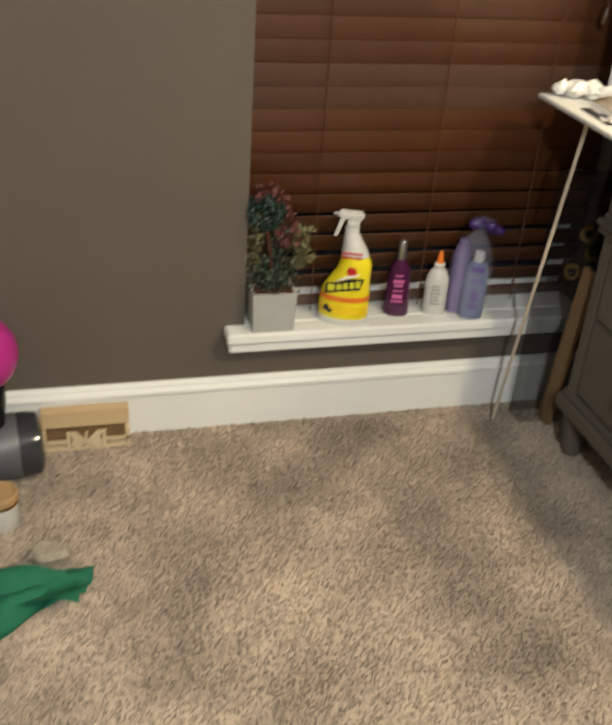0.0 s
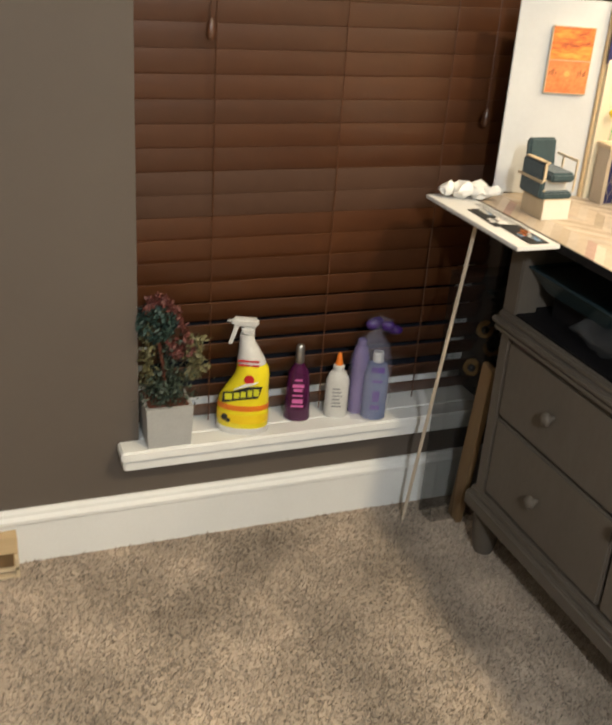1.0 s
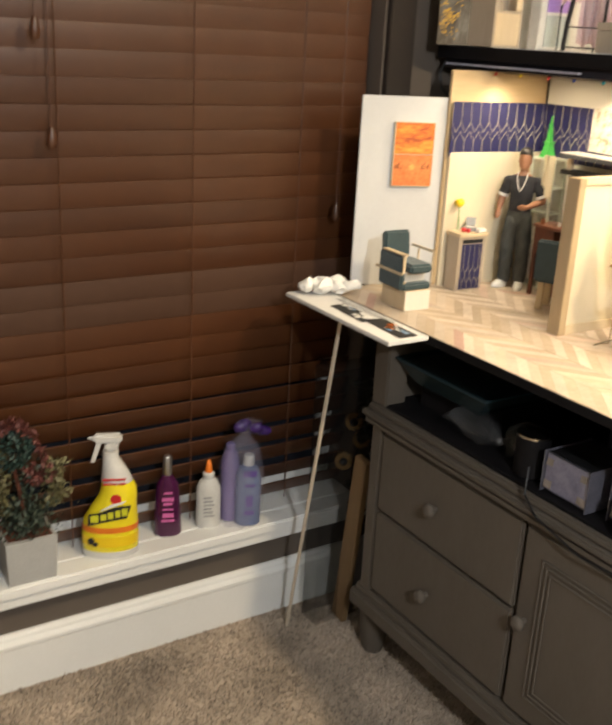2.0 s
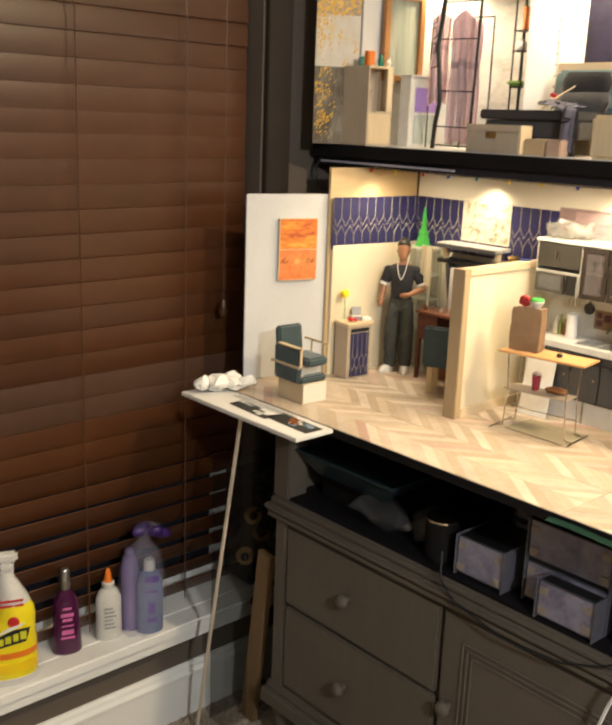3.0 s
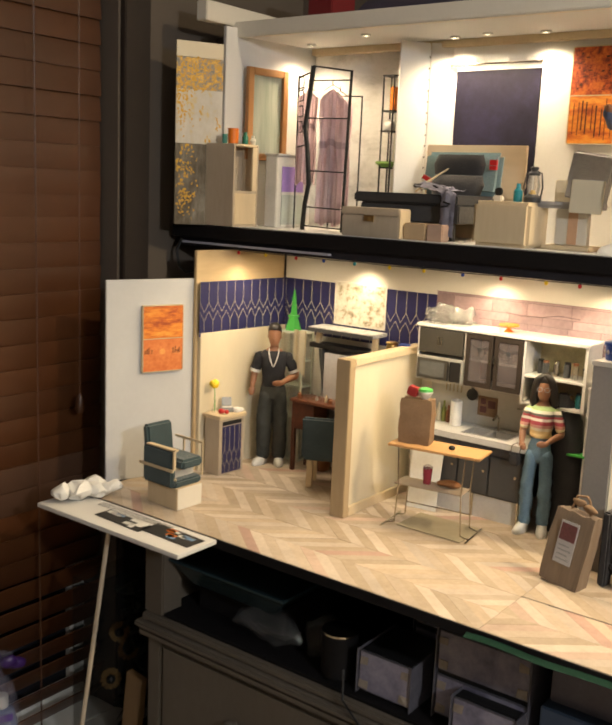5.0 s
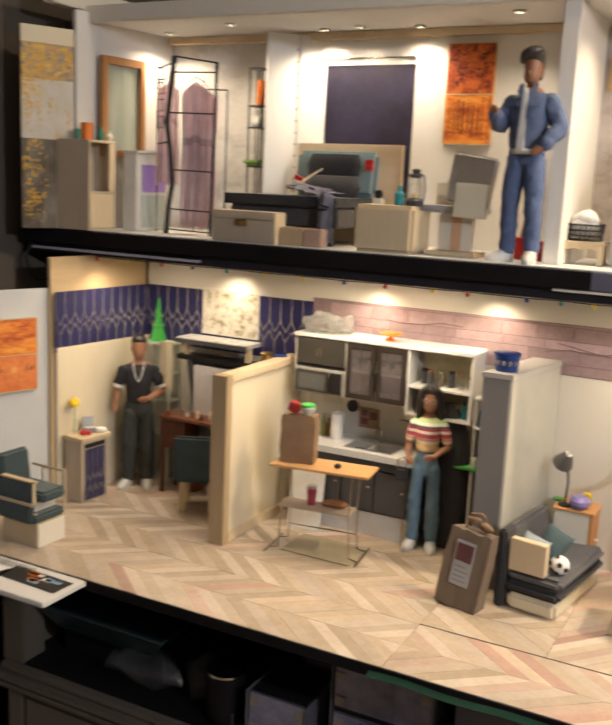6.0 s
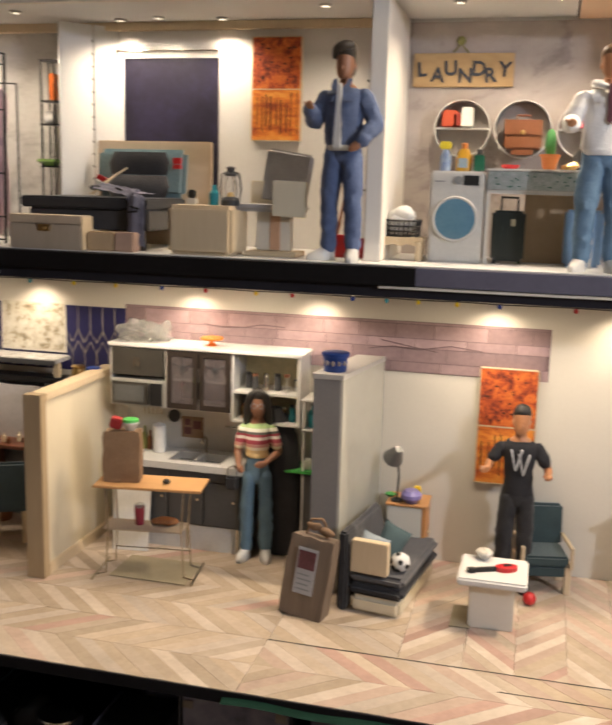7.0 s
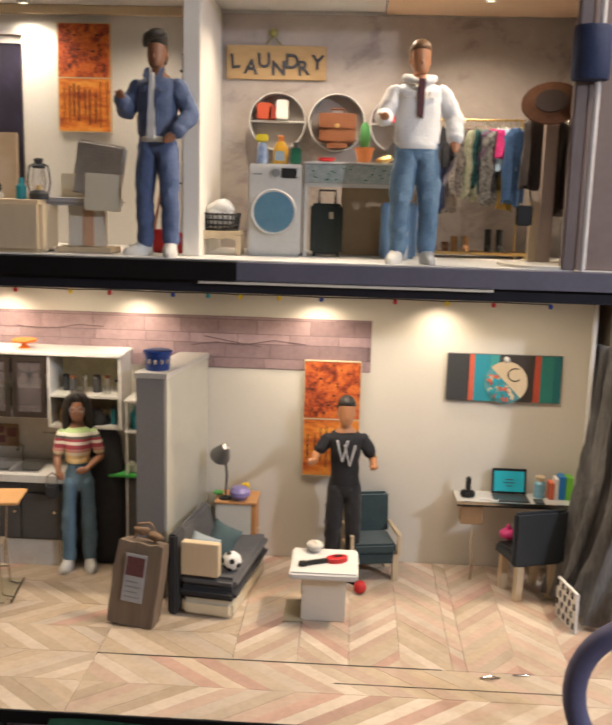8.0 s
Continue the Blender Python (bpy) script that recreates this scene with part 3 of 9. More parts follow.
for v in b.bm.verts:
    v.co.z = max(v.co.z, ZF + 0.001)
solid("tissue", b, white_plain_m, "crumpled white tissue on the board edge", "tissue")


def photo_card(x, y, turn, w, h, seed, label):
    c = thing("printed_card", label, "card", pose(x, y, ZF + 0.001, 0, 0, turn))
    part("sheet", Build().box(0, w, 0, h, 0, 0.001), ink_m, c)
    rng = random.Random(seed)
    for k in range(9):
        a, d = rng.uniform(0.02, 0.8) * w, rng.uniform(0.05, 0.75) * h
        part("picture_patch", Build().box(a, min(w, a + rng.uniform(0.01, 0.03)), d, min(h, d + rng.uniform(0.004, 0.012)), 0.0011, 0.0014),
             rng.choice([white_plain_m, kitchen_white_m, sky_m, oran_m if seed == 2 else white_plain_m]), c)
    return c


photo_card(0.215, -0.548, -3, 0.115, 0.034, 1, "glossy black and white printed card")
photo_card(0.325, -0.543, -2, 0.112, 0.040, 2, "printed card with small coloured pictures")
b = Build().box(0.18, 0.36, -0.512, -0.498, ZF + 0.001, ZF + 0.003)
solid("ruler", b, clear_m, "clear plastic ruler lying on the board", "ruler")
rod_m = mat("pale_dowel_wood", (0.60, 0.51, 0.40), (0.52, 0.43, 0.32), rough=0.6, scale=20, stretch=(1, 1, 0.1), bump=0.05)
dowel = Build().bar((0.088, -0.531, 0.0), (0.247, -0.542, 0.816), 0.0042, n=10)
solid("dowel_rod", dowel, rod_m, "thin pale wooden dowel leaning under the board", "dowel")
b = Build().box(-0.022, 0.022, -0.008, 0.008, 0, 0.44).bevel(0.001)
plank_m = mat("old_pine_plank", (0.22, 0.135, 0.062), (0.16, 0.095, 0.043), rough=0.6, scale=10, stretch=(1, 1, 0.12), fine=8, bump=0.1)
solid("plank", b, plank_m, "narrow brown wooden plank leaning beside the dresser", "plank", pose(0.118, -0.402, 0.006, 0, 6.5, 0))


def sunflowers():
    s = thing("artificial_sunflowers", "dusty artificial sunflowers in shade-darkened colours, in a tall smoky clear vase", "flowers", pose(0.095, -0.350, 0.0))
    # leaf and petal colours are darkened for the shade here as well as dust
    leaf = mat("shaded_leaf", (0.014, 0.018, 0.010), (0.010, 0.012, 0.007), rough=0.6, scale=40)
    petal = mat("shaded_sunflower_petal", (0.16, 0.085, 0.012), (0.09, 0.045, 0.008), rough=0.7, scale=60)
    # smoky tint also stands in for the dresser's shade on sill and baseboard
    smoky = mat("smoky_acrylic", (0.012, 0.013, 0.013), rough=0.06, alpha=0.17, scale=30, bump=0.02, coat=0.3)
    for x0, x1, y0, y1 in ((-0.034, 0.020, -0.1225, -0.1200), (-0.034, 0.020, 0.0200, 0.0225), (-0.0365, -0.034, -0.1225, 0.0225), (0.020, 0.0225, -0.1225, 0.0225)):
        part("vase_wall", Build().box(x0, x1, y0, y1, 0.0, 0.640).bevel(0.0005, 1), smoky, s, "smoky clear acrylic wall that also carries the dresser's shade")
    rng = random.Random(5)
    b = Build()
    for k in range(90):
        a, z = rng.uniform(0, 6.28), rng.uniform(0.24, 0.60)
        r = rng.uniform(0.004, 0.022)
        m = Matrix.Translation((r * math.cos(a), r * math.sin(a), z)) @ Euler((rng.uniform(-1, 1), rng.uniform(-1, 1), a)).to_matrix().to_4x4()
        b.box(-0.016, 0.016, -0.007, 0.007, -0.0006, 0.0006, m)
    part("foliage", b, leaf, s)
    for x, y, z in ((-0.004, -0.030, 0.50), (-0.006, -0.004, 0.45), (-0.006, -0.050, 0.405)):
        b = Build()
        for k in range(13):
            m = Matrix.Translation((x, y, z)) @ pose(0, 0, 0, 62, 0, 38) @ rot(k * 360 / 13)
            b.box(0.007, 0.021, -0.0035, 0.0035, -0.0005, 0.0008, m)
        part("flower", b, petal, s)
        part("flower_centre", Build().ball((x + 0.003, y - 0.003, z), 0.009, 0.009, 0.009), blackwire_m, s)


sunflowers()

# ---- on the window sill ----
ZS = 0.268
concrete_m = mat("grey_concrete", (0.40, 0.40, 0.385), (0.34, 0.34, 0.325), rough=0.8, scale=25, fine=8, bump=0.2)
pot = thing("topiary_plant", "artificial topiary with trailing leaves in a square concrete pot", "plant", pose(0.004, -1.105, ZS))
b = Build().loft([[(-0.046, -0.048, 0), (0.044, -0.048, 0), (0.044, 0.046, 0), (-0.046, 0.046, 0)], [(-0.050, -0.052, 0.096), (0.048, -0.052, 0.096), (0.048, 0.050, 0.096), (-0.050, 0.050, 0.096)]])
part("pot", b.bevel(0.003), concrete_m, pot)
part("soil", Build().box(-0.042, 0.040, -0.044, 0.042, 0.0965, 0.100).rough(0.004, 60), bark_m, pot)


def leaves(n, seed, pick, size, material, name):
    rng = random.Random(seed)
    b = Build()
    for _ in range(n):
        x, y, z = pick(rng)
        s = size * rng.uniform(0.6, 1.3)
        m = Matrix.Translation((x, y, z)) @ Euler((rng.uniform(-1.3, 1.3), rng.uniform(-1.3, 1.3), rng.uniform(0, 6.28))).to_matrix().to_4x4()
        vs = [b.bm.verts.new(m @ Vector(p)) for p in ((-s, 0, 0), (0, -0.45 * s, 0.15 * s), (s, 0, 0), (0, 0.45 * s, 0.15 * s))]
        b.bm.faces.new(vs)
    return part(name, b, material, pot)


def shell(rng, c, r, squash=1.0):
    a, e = rng.uniform(0, 6.28), math.acos(rng.uniform(-1, 1))
    k = r * rng.uniform(0.75, 1.05)
    return (c[0] + k * math.sin(e) * math.cos(a), c[1] + k * math.sin(e) * math.sin(a), c[2] + k * squash * math.cos(e))


dkgreen_m = mat("dusty_green_leaf", (0.042, 0.062, 0.042), (0.025, 0.038, 0.026), rough=0.6, scale=60)
tealleaf_m = mat("teal_green_leaf", (0.026, 0.062, 0.050), (0.016, 0.036, 0.030), rough=0.6, scale=60)
redleaf_m = mat("dull_red_leaf", (0.15, 0.042, 0.034), (0.09, 0.026, 0.02), rough=0.6, scale=60)
limeleaf_m = mat("yellow_green_leaf", (0.17, 0.15, 0.065), (0.10, 0.095, 0.045), rough=0.6, scale=60)
leaves(798, 1, lambda r: (r.uniform(-0.045, 0.05), r.gauss(0, 0.026), 0.100 + abs(r.gauss(0.02, 0.026))), 0.0060, dkgreen_m, "base_foliage")
leaves(722, 2, lambda r: shell(r, (-0.005, -0.020, 0.275), 0.043), 0.0062, tealleaf_m, "top_foliage")
leaves(380, 3, lambda r: (lambda t: (0.012 + r.gauss(0, 0.007), -0.045 + 0.1 * t + r.gauss(0, 0.005), 0.315 + 0.035 * math.sin(3.14 * t) - 0.115 * t * t + r.gauss(0, 0.006)))(r.random()), 0.0065, redleaf_m, "red_trail")
leaves(209, 4, lambda r: (lambda t: (0.01 + r.gauss(0, 0.006), 0.005 + 0.03 * t + r.gauss(0, 0.006), 0.235 - 0.03 * math.sin(3.14 * t) + r.gauss(0, 0.005)))(r.random()), 0.0065, redleaf_m, "red_spray")
leaves(323, 6, lambda r: (0.01 + r.gauss(0, 0.008), 0.062 + r.gauss(0, 0.012), r.uniform(0.145, 0.245)), 0.007, limeleaf_m, "lime_trail")
leaves(247, 7, lambda r: (0.0 + r.gauss(0, 0.01), -0.042 + r.gauss(0, 0.008), r.uniform(0.13, 0.27)), 0.006, limeleaf_m, "trailing_leaves")
leaves(171, 8, lambda r: (0.0 + r.gauss(0, 0.01), 0.005 + r.gauss(0, 0.012), r.uniform(0.13, 0.25)), 0.0065, dkgreen_m, "stem_leaves")
part("stem", Build().tube([(0, 0, 0.095), (0.003, -0.006, 0.17), (-0.003, -0.018, 0.25)], 0.004), bark_m, pot)


def spray_bottle():
    """Local: front faces +x, base at z 0."""
    s = thing("spray_bottle", "yellow cleaner bottle with white trigger spray head, half full", "bottle", pose(0.006, -0.930, ZS, 0, 0, -22))
    body_m = mat("clear_yellow_plastic", (0.84, 0.70, 0.03), (0.76, 0.62, 0.02), rough=0.22, scale=12, bump=0.02, coat=0.3)
    part("body", Build().body([(0, 0, 0, 0.030, 0.054), (0, 0, 0.006, 0.033, 0.058), (0, 0, 0.055, 0.033, 0.058), (0, 0.002, 0.085, 0.033, 0.056), (0, 0.009, 0.112, 0.032, 0.047), (0, 0.018, 0.138, 0.031, 0.039), (0, 0.019, 0.155, 0.029, 0.036), (0, 0.016, 0.168, 0.026, 0.032)], 24), body_m, s)
    part("base_band", Build().body([(0, 0, -0.0, 0.031, 0.055), (0, 0, 0.003, 0.0340, 0.059), (0, 0, 0.015, 0.0343, 0.0593), (0, 0, 0.016, 0.0335, 0.0585)], 24), kitchen_white_m, s)
    part("neck", Build().body([(0, 0.016, 0.1685, 0.0265, 0.0325), (0, 0.014, 0.182, 0.025, 0.029), (0, 0.009, 0.203, 0.020, 0.022), (0, 0.004, 0.222, 0.015, 0.016), (0, 0.004, 0.235, 0.015, 0.016)], 20), kitchen_white_m, s)
    label = part("label", Build().body([(0, 0, 0.028, 0.0336, 0.0586), (0, 0, 0.050, 0.0337, 0.0587)], 24), yellow_m, s)
    part("orange_band", Build().body([(0, 0, 0.060, 0.0337, 0.0582), (0, 0.001, 0.073, 0.0336, 0.0577)], 24), oran_m, s, "orange printed band")
    slant = [(-0.044, 0.081), (0.036, 0.096), (0.044, 0.124), (0.012, 0.121), (-0.020, 0.108), (-0.042, 0.106)]
    part("dark_print", Build().prism(slant, 0.0310, 0.0338, "x"), ink_m, s, "slanted dark printed badge")
    for y0, y1, z0, z1 in ((-0.038, -0.022, 0.088, 0.104), (-0.018, -0.006, 0.092, 0.106), (-0.003, 0.008, 0.095, 0.110), (0.012, 0.022, 0.098, 0.114), (0.025, 0.037, 0.101, 0.118)):
        part("pale_print", Build().box(0.0339, 0.0343, y0, y1, z0, z1).bevel(0.0001, 1), limeprint_m, s)
    part("pale_swash", Build().prism([(-0.020, 0.112), (0.026, 0.128), (0.034, 0.134), (0.006, 0.128)], 0.0300, 0.0336, "x"), white_plain_m, s)
    part("red_spot", Build().bar((0.0300, 0.014, 0.138), (0.0318, 0.014, 0.138), 0.011, n=18), red_m, s)
    b = Build()
    for k in range(2):
        b.box(0.0236, 0.0262, -0.012, 0.034, 0.168 + 0.010 * k, 0.172 + 0.010 * k)
    part("small_print", b, red_m, s)
    part("leaf_print", Build().ball((0.0338, -0.038, 0.045), 0.0008, 0.007, 0.008).ball((0.0338, -0.030, 0.037), 0.0008, 0.006, 0.005), ink_m, s)
    head = Build().box(-0.010, 0.010, -0.030, 0.028, 0.252, 0.272).box(-0.012, 0.012, -0.008, 0.020, 0.236, 0.253).box(-0.007, 0.007, -0.040, -0.030, 0.256, 0.270)
    part("spray_head", head.bevel(0.006), kitchen_white_m, s)
    part("trigger", Build().loft([[(-0.006, -0.024, 0.252), (0.006, -0.024, 0.252), (0.006, -0.014, 0.252), (-0.006, -0.014, 0.252)], [(-0.006, -0.036, 0.212), (0.006, -0.036, 0.212), (0.006, -0.028, 0.210), (-0.006, -0.028, 0.210)]]).bevel(0.002), kitchen_white_m, s)


limeprint_m = mat("yellow_green_print", (0.62, 0.62, 0.03), rough=0.4, scale=40, bump=0.02)
spray_bottle()
plum_m = mat("plum_translucent_plastic", (0.11, 0.016, 0.08), (0.08, 0.011, 0.06), rough=0.15, scale=20, bump=0.02, trans=0.35)
mist = thing("perfume_bottle", "plum body-mist bottle with a silver cap", "bottle", pose(-0.012, -0.792, ZS, 0, 0, -20))
part("body", Build().body([(0, 0, 0, 0.019, 0.029), (0, 0, 0.004, 0.021, 0.031), (0, 0, 0.05, 0.020, 0.029), (0, 0, 0.12, 0.017, 0.024), (0, 0, 0.138, 0.010, 0.013), (0, 0, 0.143, 0.009, 0.010)], 20), plum_m, mist)
part("cap", Build().lathe([(0.0095, 0.143), (0.010, 0.146), (0.0095, 0.184), (0.007, 0.188)], n=16), mat("brushed_silver", (0.5, 0.49, 0.48), rough=0.3, metal=0.9, bump=0.02), mist)
pinkprint_m = mat("pink_print", (0.62, 0.14, 0.36), rough=0.5, scale=60, bump=0.02)
for z, w, h in ((0.105, 0.018, 0.004), (0.088, 0.026, 0.008), (0.078, 0.020, 0.006), (0.066, 0.024, 0.003), (0.048, 0.024, 0.010), (0.038, 0.028, 0.005)):
    part("print", Build().box(0.0195, 0.0208 - 0.0, -w / 2, w / 2, z, z + h), pinkprint_m, mist)
glue = thing("glue_bottle", "white glue bottle with an orange twist tip", "bottle", pose(-0.004, -0.697, ZS, 0, 0, -20))
part("body", Build().body([(0, 0, 0, 0.017, 0.026), (0, 0, 0.004, 0.019, 0.028), (0, 0, 0.095, 0.018, 0.027), (0, 0, 0.112, 0.015, 0.020), (0, 0, 0.118, 0.012, 0.013)], 20), kitchen_white_m, glue)
part("collar", Build().lathe([(0.013, 0.118), (0.0135, 0.130), (0.010, 0.133)], n=16), kitchen_white_m, glue)
part("tip", Build().lathe([(0.0095, 0.133), (0.008, 0.140), (0.005, 0.158), (0.003, 0.161)], n=14), oran_m, glue, "orange nozzle")
b = Build()
for k in range(6):
    b.box(0.0182, 0.0192, -0.012, 0.012 - 0.003 * (k % 3), 0.030 + 0.009 * k, 0.033 + 0.009 * k)
part("small_print", b, midgrey_m, glue)
lilac_m = mat("lilac_translucent_plastic", (0.30, 0.24, 0.48), (0.22, 0.17, 0.38), rough=0.2, trans=0.35, scale=20, bump=0.02)
gift = thing("gift_bag_bottles", "lavender bath bottles in a clear bag tied with purple ribbon", "gift set", pose(0.010, -0.622, ZS, 0, 0, -20))
part("bottle", Build().body([(0.012, 0.014, 0.003, 0.022, 0.029), (0.012, 0.014, 0.115, 0.022, 0.029), (0.012, 0.014, 0.140, 0.018, 0.022), (0.012, 0.014, 0.146, 0.010, 0.012)], 18), mat("blue_grey_lotion", (0.15, 0.185, 0.31), rough=0.25, scale=20, bump=0.02), gift)
part("bottle", Build().body([(-0.010, -0.024, 0.003, 0.018, 0.022), (-0.010, -0.024, 0.150, 0.018, 0.020), (-0.010, -0.024, 0.172, 0.012, 0.014)], 18), lilac_m, gift)
for z0, h, w in ((0.125, 0.014, 0.03), (0.10, 0.006, 0.024), (0.05, 0.028, 0.016), (0.03, 0.012, 0.022)):
    part("print", Build().box(0.0335, 0.0343, 0.014 - w / 2, 0.014 + w / 2, z0, z0 + h), mat("indigo_print", (0.10, 0.06, 0.26), rough=0.5), gift)
b = Build().body([(0, -0.002, 0.0005, 0.036, 0.046), (0, -0.002, 0.05, 0.042, 0.052), (0, -0.002, 0.14, 0.038, 0.049), (0.0, 0.0, 0.185, 0.028, 0.038), (0, 0.006, 0.213, 0.008, 0.012), (0.0, 0.012, 0.245, 0.020, 0.028)], 40).rough(0.007, 55).rough(0.003, 130)
part("cap", Build().lathe([(0.0125, 0.1462), (0.013, 0.150), (0.012, 0.168), (0.010, 0.170)], (0.012, 0.014, 0), 16), kitchen_white_m, gift)
part("cap", Build().lathe([(0.0105, 0.1722), (0.0105, 0.188), (0.008, 0.190)], (-0.010, -0.024, 0), 14), lilac_m, gift)
part("clear_bag", b, mat("cellophane", (0.70, 0.68, 0.90), rough=0.05, alpha=0.11, scale=30, bump=1.0, coat=1.0), gift, "clear cellophane bag")
b = Build()
for a in (20, 75, 150, 215, 290):
    b.ball((0.012 * math.cos(radians(a)), 0.020 + 0.026 * math.sin(radians(a)), 0.226 + 0.008 * math.sin(a)), 0.009, 0.017, 0.012, 8)
part("ribbon", b.rough(0.003, 80), mat("purple_ribbon", (0.045, 0.012, 0.13), rough=0.35, bump=0.05), gift, "dark purple ribbon")

# ---- on the carpet ----
cut = thing("butterfly_cutout", "pale plywood trinket box with a butterfly cut-out front", "trinket box", pose(0.024, -1.535, 0.0))
part("back", Build().box(0.0, 0.004, -0.098, 0.098, 0.0, 0.095), ply_m, cut)
part("top", rounded(0.004, 0.026, -0.098, 0.098, 0.052, 0.095, 0.001), ply_m, cut)
part("base", rounded(0.004, 0.045, -0.098, 0.098, 0.0, 0.007, 0.001), pine_m, cut)
for y0, y1 in ((-0.098, -0.090), (0.090, 0.098)):
    part("side", Build().box(0.026, 0.045, y0, y1, 0.007, 0.050), pine_m, cut)
part("hollow", Build().box(0.0045, 0.012, -0.088, 0.088, 0.010, 0.050), plank_m, cut)
b = Build()
for s in (-1, 1):
    b.prism([(0.002 * s, 0.026), (0.024 * s, 0.050), (0.036 * s, 0.048), (0.030 * s, 0.030), (0.036 * s, 0.014), (0.022 * s, 0.007), (0.002 * s, 0.018)], 0.040, 0.045, "x")
b.box(0.040, 0.045, -0.003, 0.003, 0.010, 0.048)
for s in (-1, 1):
    b.box(0.040, 0.045, s * 0.040 - 0.004, s * 0.040 + 0.004, 0.007, 0.05).box(0.040, 0.045, min(s * 0.044, s * 0.098), max(s * 0.044, s * 0.098), 0.022, 0.028)
part("butterfly", b, pine_m, cut)
smoke_m = mat("smoky_clear_plastic", (0.075, 0.08, 0.09), (0.045, 0.05, 0.058), rough=0.12, trans=0.5, scale=10, bump=0.1)
jug = thing("storage_jar", "large smoky clear plastic jar lying on its side", "jar", pose(0.125, -1.630, 0.072, 90, 0, 6))
part("body", Build().lathe([(0.055, 0.0), (0.068, 0.008), (0.072, 0.03), (0.072, 0.16), (0.060, 0.19), (0.05, 0.20)], n=26), smoke_m, jug)
part("label", Build().lathe([(0.0725, 0.05), (0.0728, 0.051), (0.0728, 0.10), (0.0725, 0.101)], n=26), mat("smoky_grey_label", (0.10, 0.105, 0.115), rough=0.4, bump=0.02), jug)
# added black block: stands in for the dark gap and carries the ball
solid("gap_block", rounded(0.065, 0.175, -1.80, -1.70, 0.1442, 0.2150, 0.006), black_m, "added black block filling the dark gap above a smoky jar", "box")
solid("ball", Build().ball((0.118, -1.742, 0.2970), 0.082, n=20), mat("magenta_rubber", (0.45, 0.025, 0.24), rough=0.35, scale=20, bump=0.03), "magenta rubber ball resting on an added black block", "ball")
tin = thing("candle_tin", "white tin with a brown candle top", "tin", pose(0.300, -1.716, 0.0))
part("body", Build().lathe([(0.036, 0), (0.038, 0.003), (0.038, 0.062), (0.036, 0.064)], n=22), kitchen_white_m, tin)
part("lid", Build().lathe([(0.039, 0.0645), (0.039, 0.078), (0.034, 0.080), (0.030, 0.077)], n=22), mat("tan_wax", (0.42, 0.27, 0.13), rough=0.5, bump=0.05), tin)
part("band", Build().lathe([(0.0384, 0.056), (0.0388, 0.057), (0.0388, 0.063), (0.0384, 0.064)], n=22), brass_m, tin)
b = Build()
b.sheet(lambda u, v: (0.532 + 0.17 * (v - 0.5) * (1 - 0.72 * u ** 3) + 0.02 * math.sin(5 * u), -1.80 + 0.262 * u - 0.02 * v, 0.014 + 0.016 * math.sin(7 * u + 3 * v) * math.cos(6 * v) + 0.010 * noise.noise(Vector((u * 5, v * 5, 0)))), 26, 20, 0.006)
b.sheet(lambda u, v: (0.47 + 0.09 * v + 0.03 * u, -1.72 + 0.15 * u, 0.028 + 0.014 * math.sin(4 * u + 5 * v)), 18, 12, 0.006)
for v in b.bm.verts:
    v.co.z = max(0.002, v.co.z)
jade_m = mat("jade_green_cloth", (0.035, 0.285, 0.165), (0.022, 0.20, 0.11), rough=0.8, scale=30, bump=0.2)
solid("cloth", b, jade_m, "crumpled jade green cloth on the carpet", "cloth")
b = Build().body([(0.432, -1.622, 0.002, 0.020, 0.034), (0.432, -1.622, 0.020, 0.024, 0.040), (0.43, -1.622, 0.034, 0.018, 0.03)], 16).rough(0.005, 50)
solid("sponge", b, mat("grey_cream_foam", (0.42, 0.37, 0.30), (0.2, 0.17, 0.13), rough=0.9, scale=50, bump=0.3), "grubby cream sponge lying by a green cloth", "sponge")

# ---- lower storey of the model house ----
# navy tile print: side wall and back wall
def tile_print(name, p, q, z0, z1, parent_label):
    d = Vector(q) - Vector(p)
    t = thing(name, parent_label, "wallpaper", Matrix.Translation((p[0], p[1], 0)) @ rot(math.degrees(math.atan2(d.y, d.x))))
    part("sheet", Build().box(0, d.length, -0.0015, 0, z0, z1), tile_blue_m, t)
    b, w = Build(), 0.0232
    h = z1 - z0
    def stroke(u0, a0, u1, a1):
        if max(u0, u1) > d.length or min(u0, u1) < 0:
            return
        b.bar((u0, -0.0016, z0 + a0 * h), (u1, -0.0016, z0 + a1 * h), 0.0007, n=4)
    k = 0
    while k * w < d.length + w:
        u = k * w
        stroke(u, 1.0, u, 0.62)
        for side in (-w / 2, w / 2):
            stroke(u, 0.62, u + side, 0.44)
            stroke(u, 0.46, u + side, 0.28)
        stroke(u + w / 2, 0.28, u + w / 2, 0.0)
        k += 1
    part("gold_lattice", b, gold_line_m, t, "fine gold line lattice")
    return t


tile_print("tile_wallpaper", (0.1635, -0.243), (0.1875, -0.0035), 1.100, 1.209, "navy wallpaper with gold lattice on the side wall")
tile_print("tile_wallpaper", (0.188, -0.0005), (0.556, -0.0005), 1.095, 1.209, "navy wallpaper with gold lattice on the back wall")

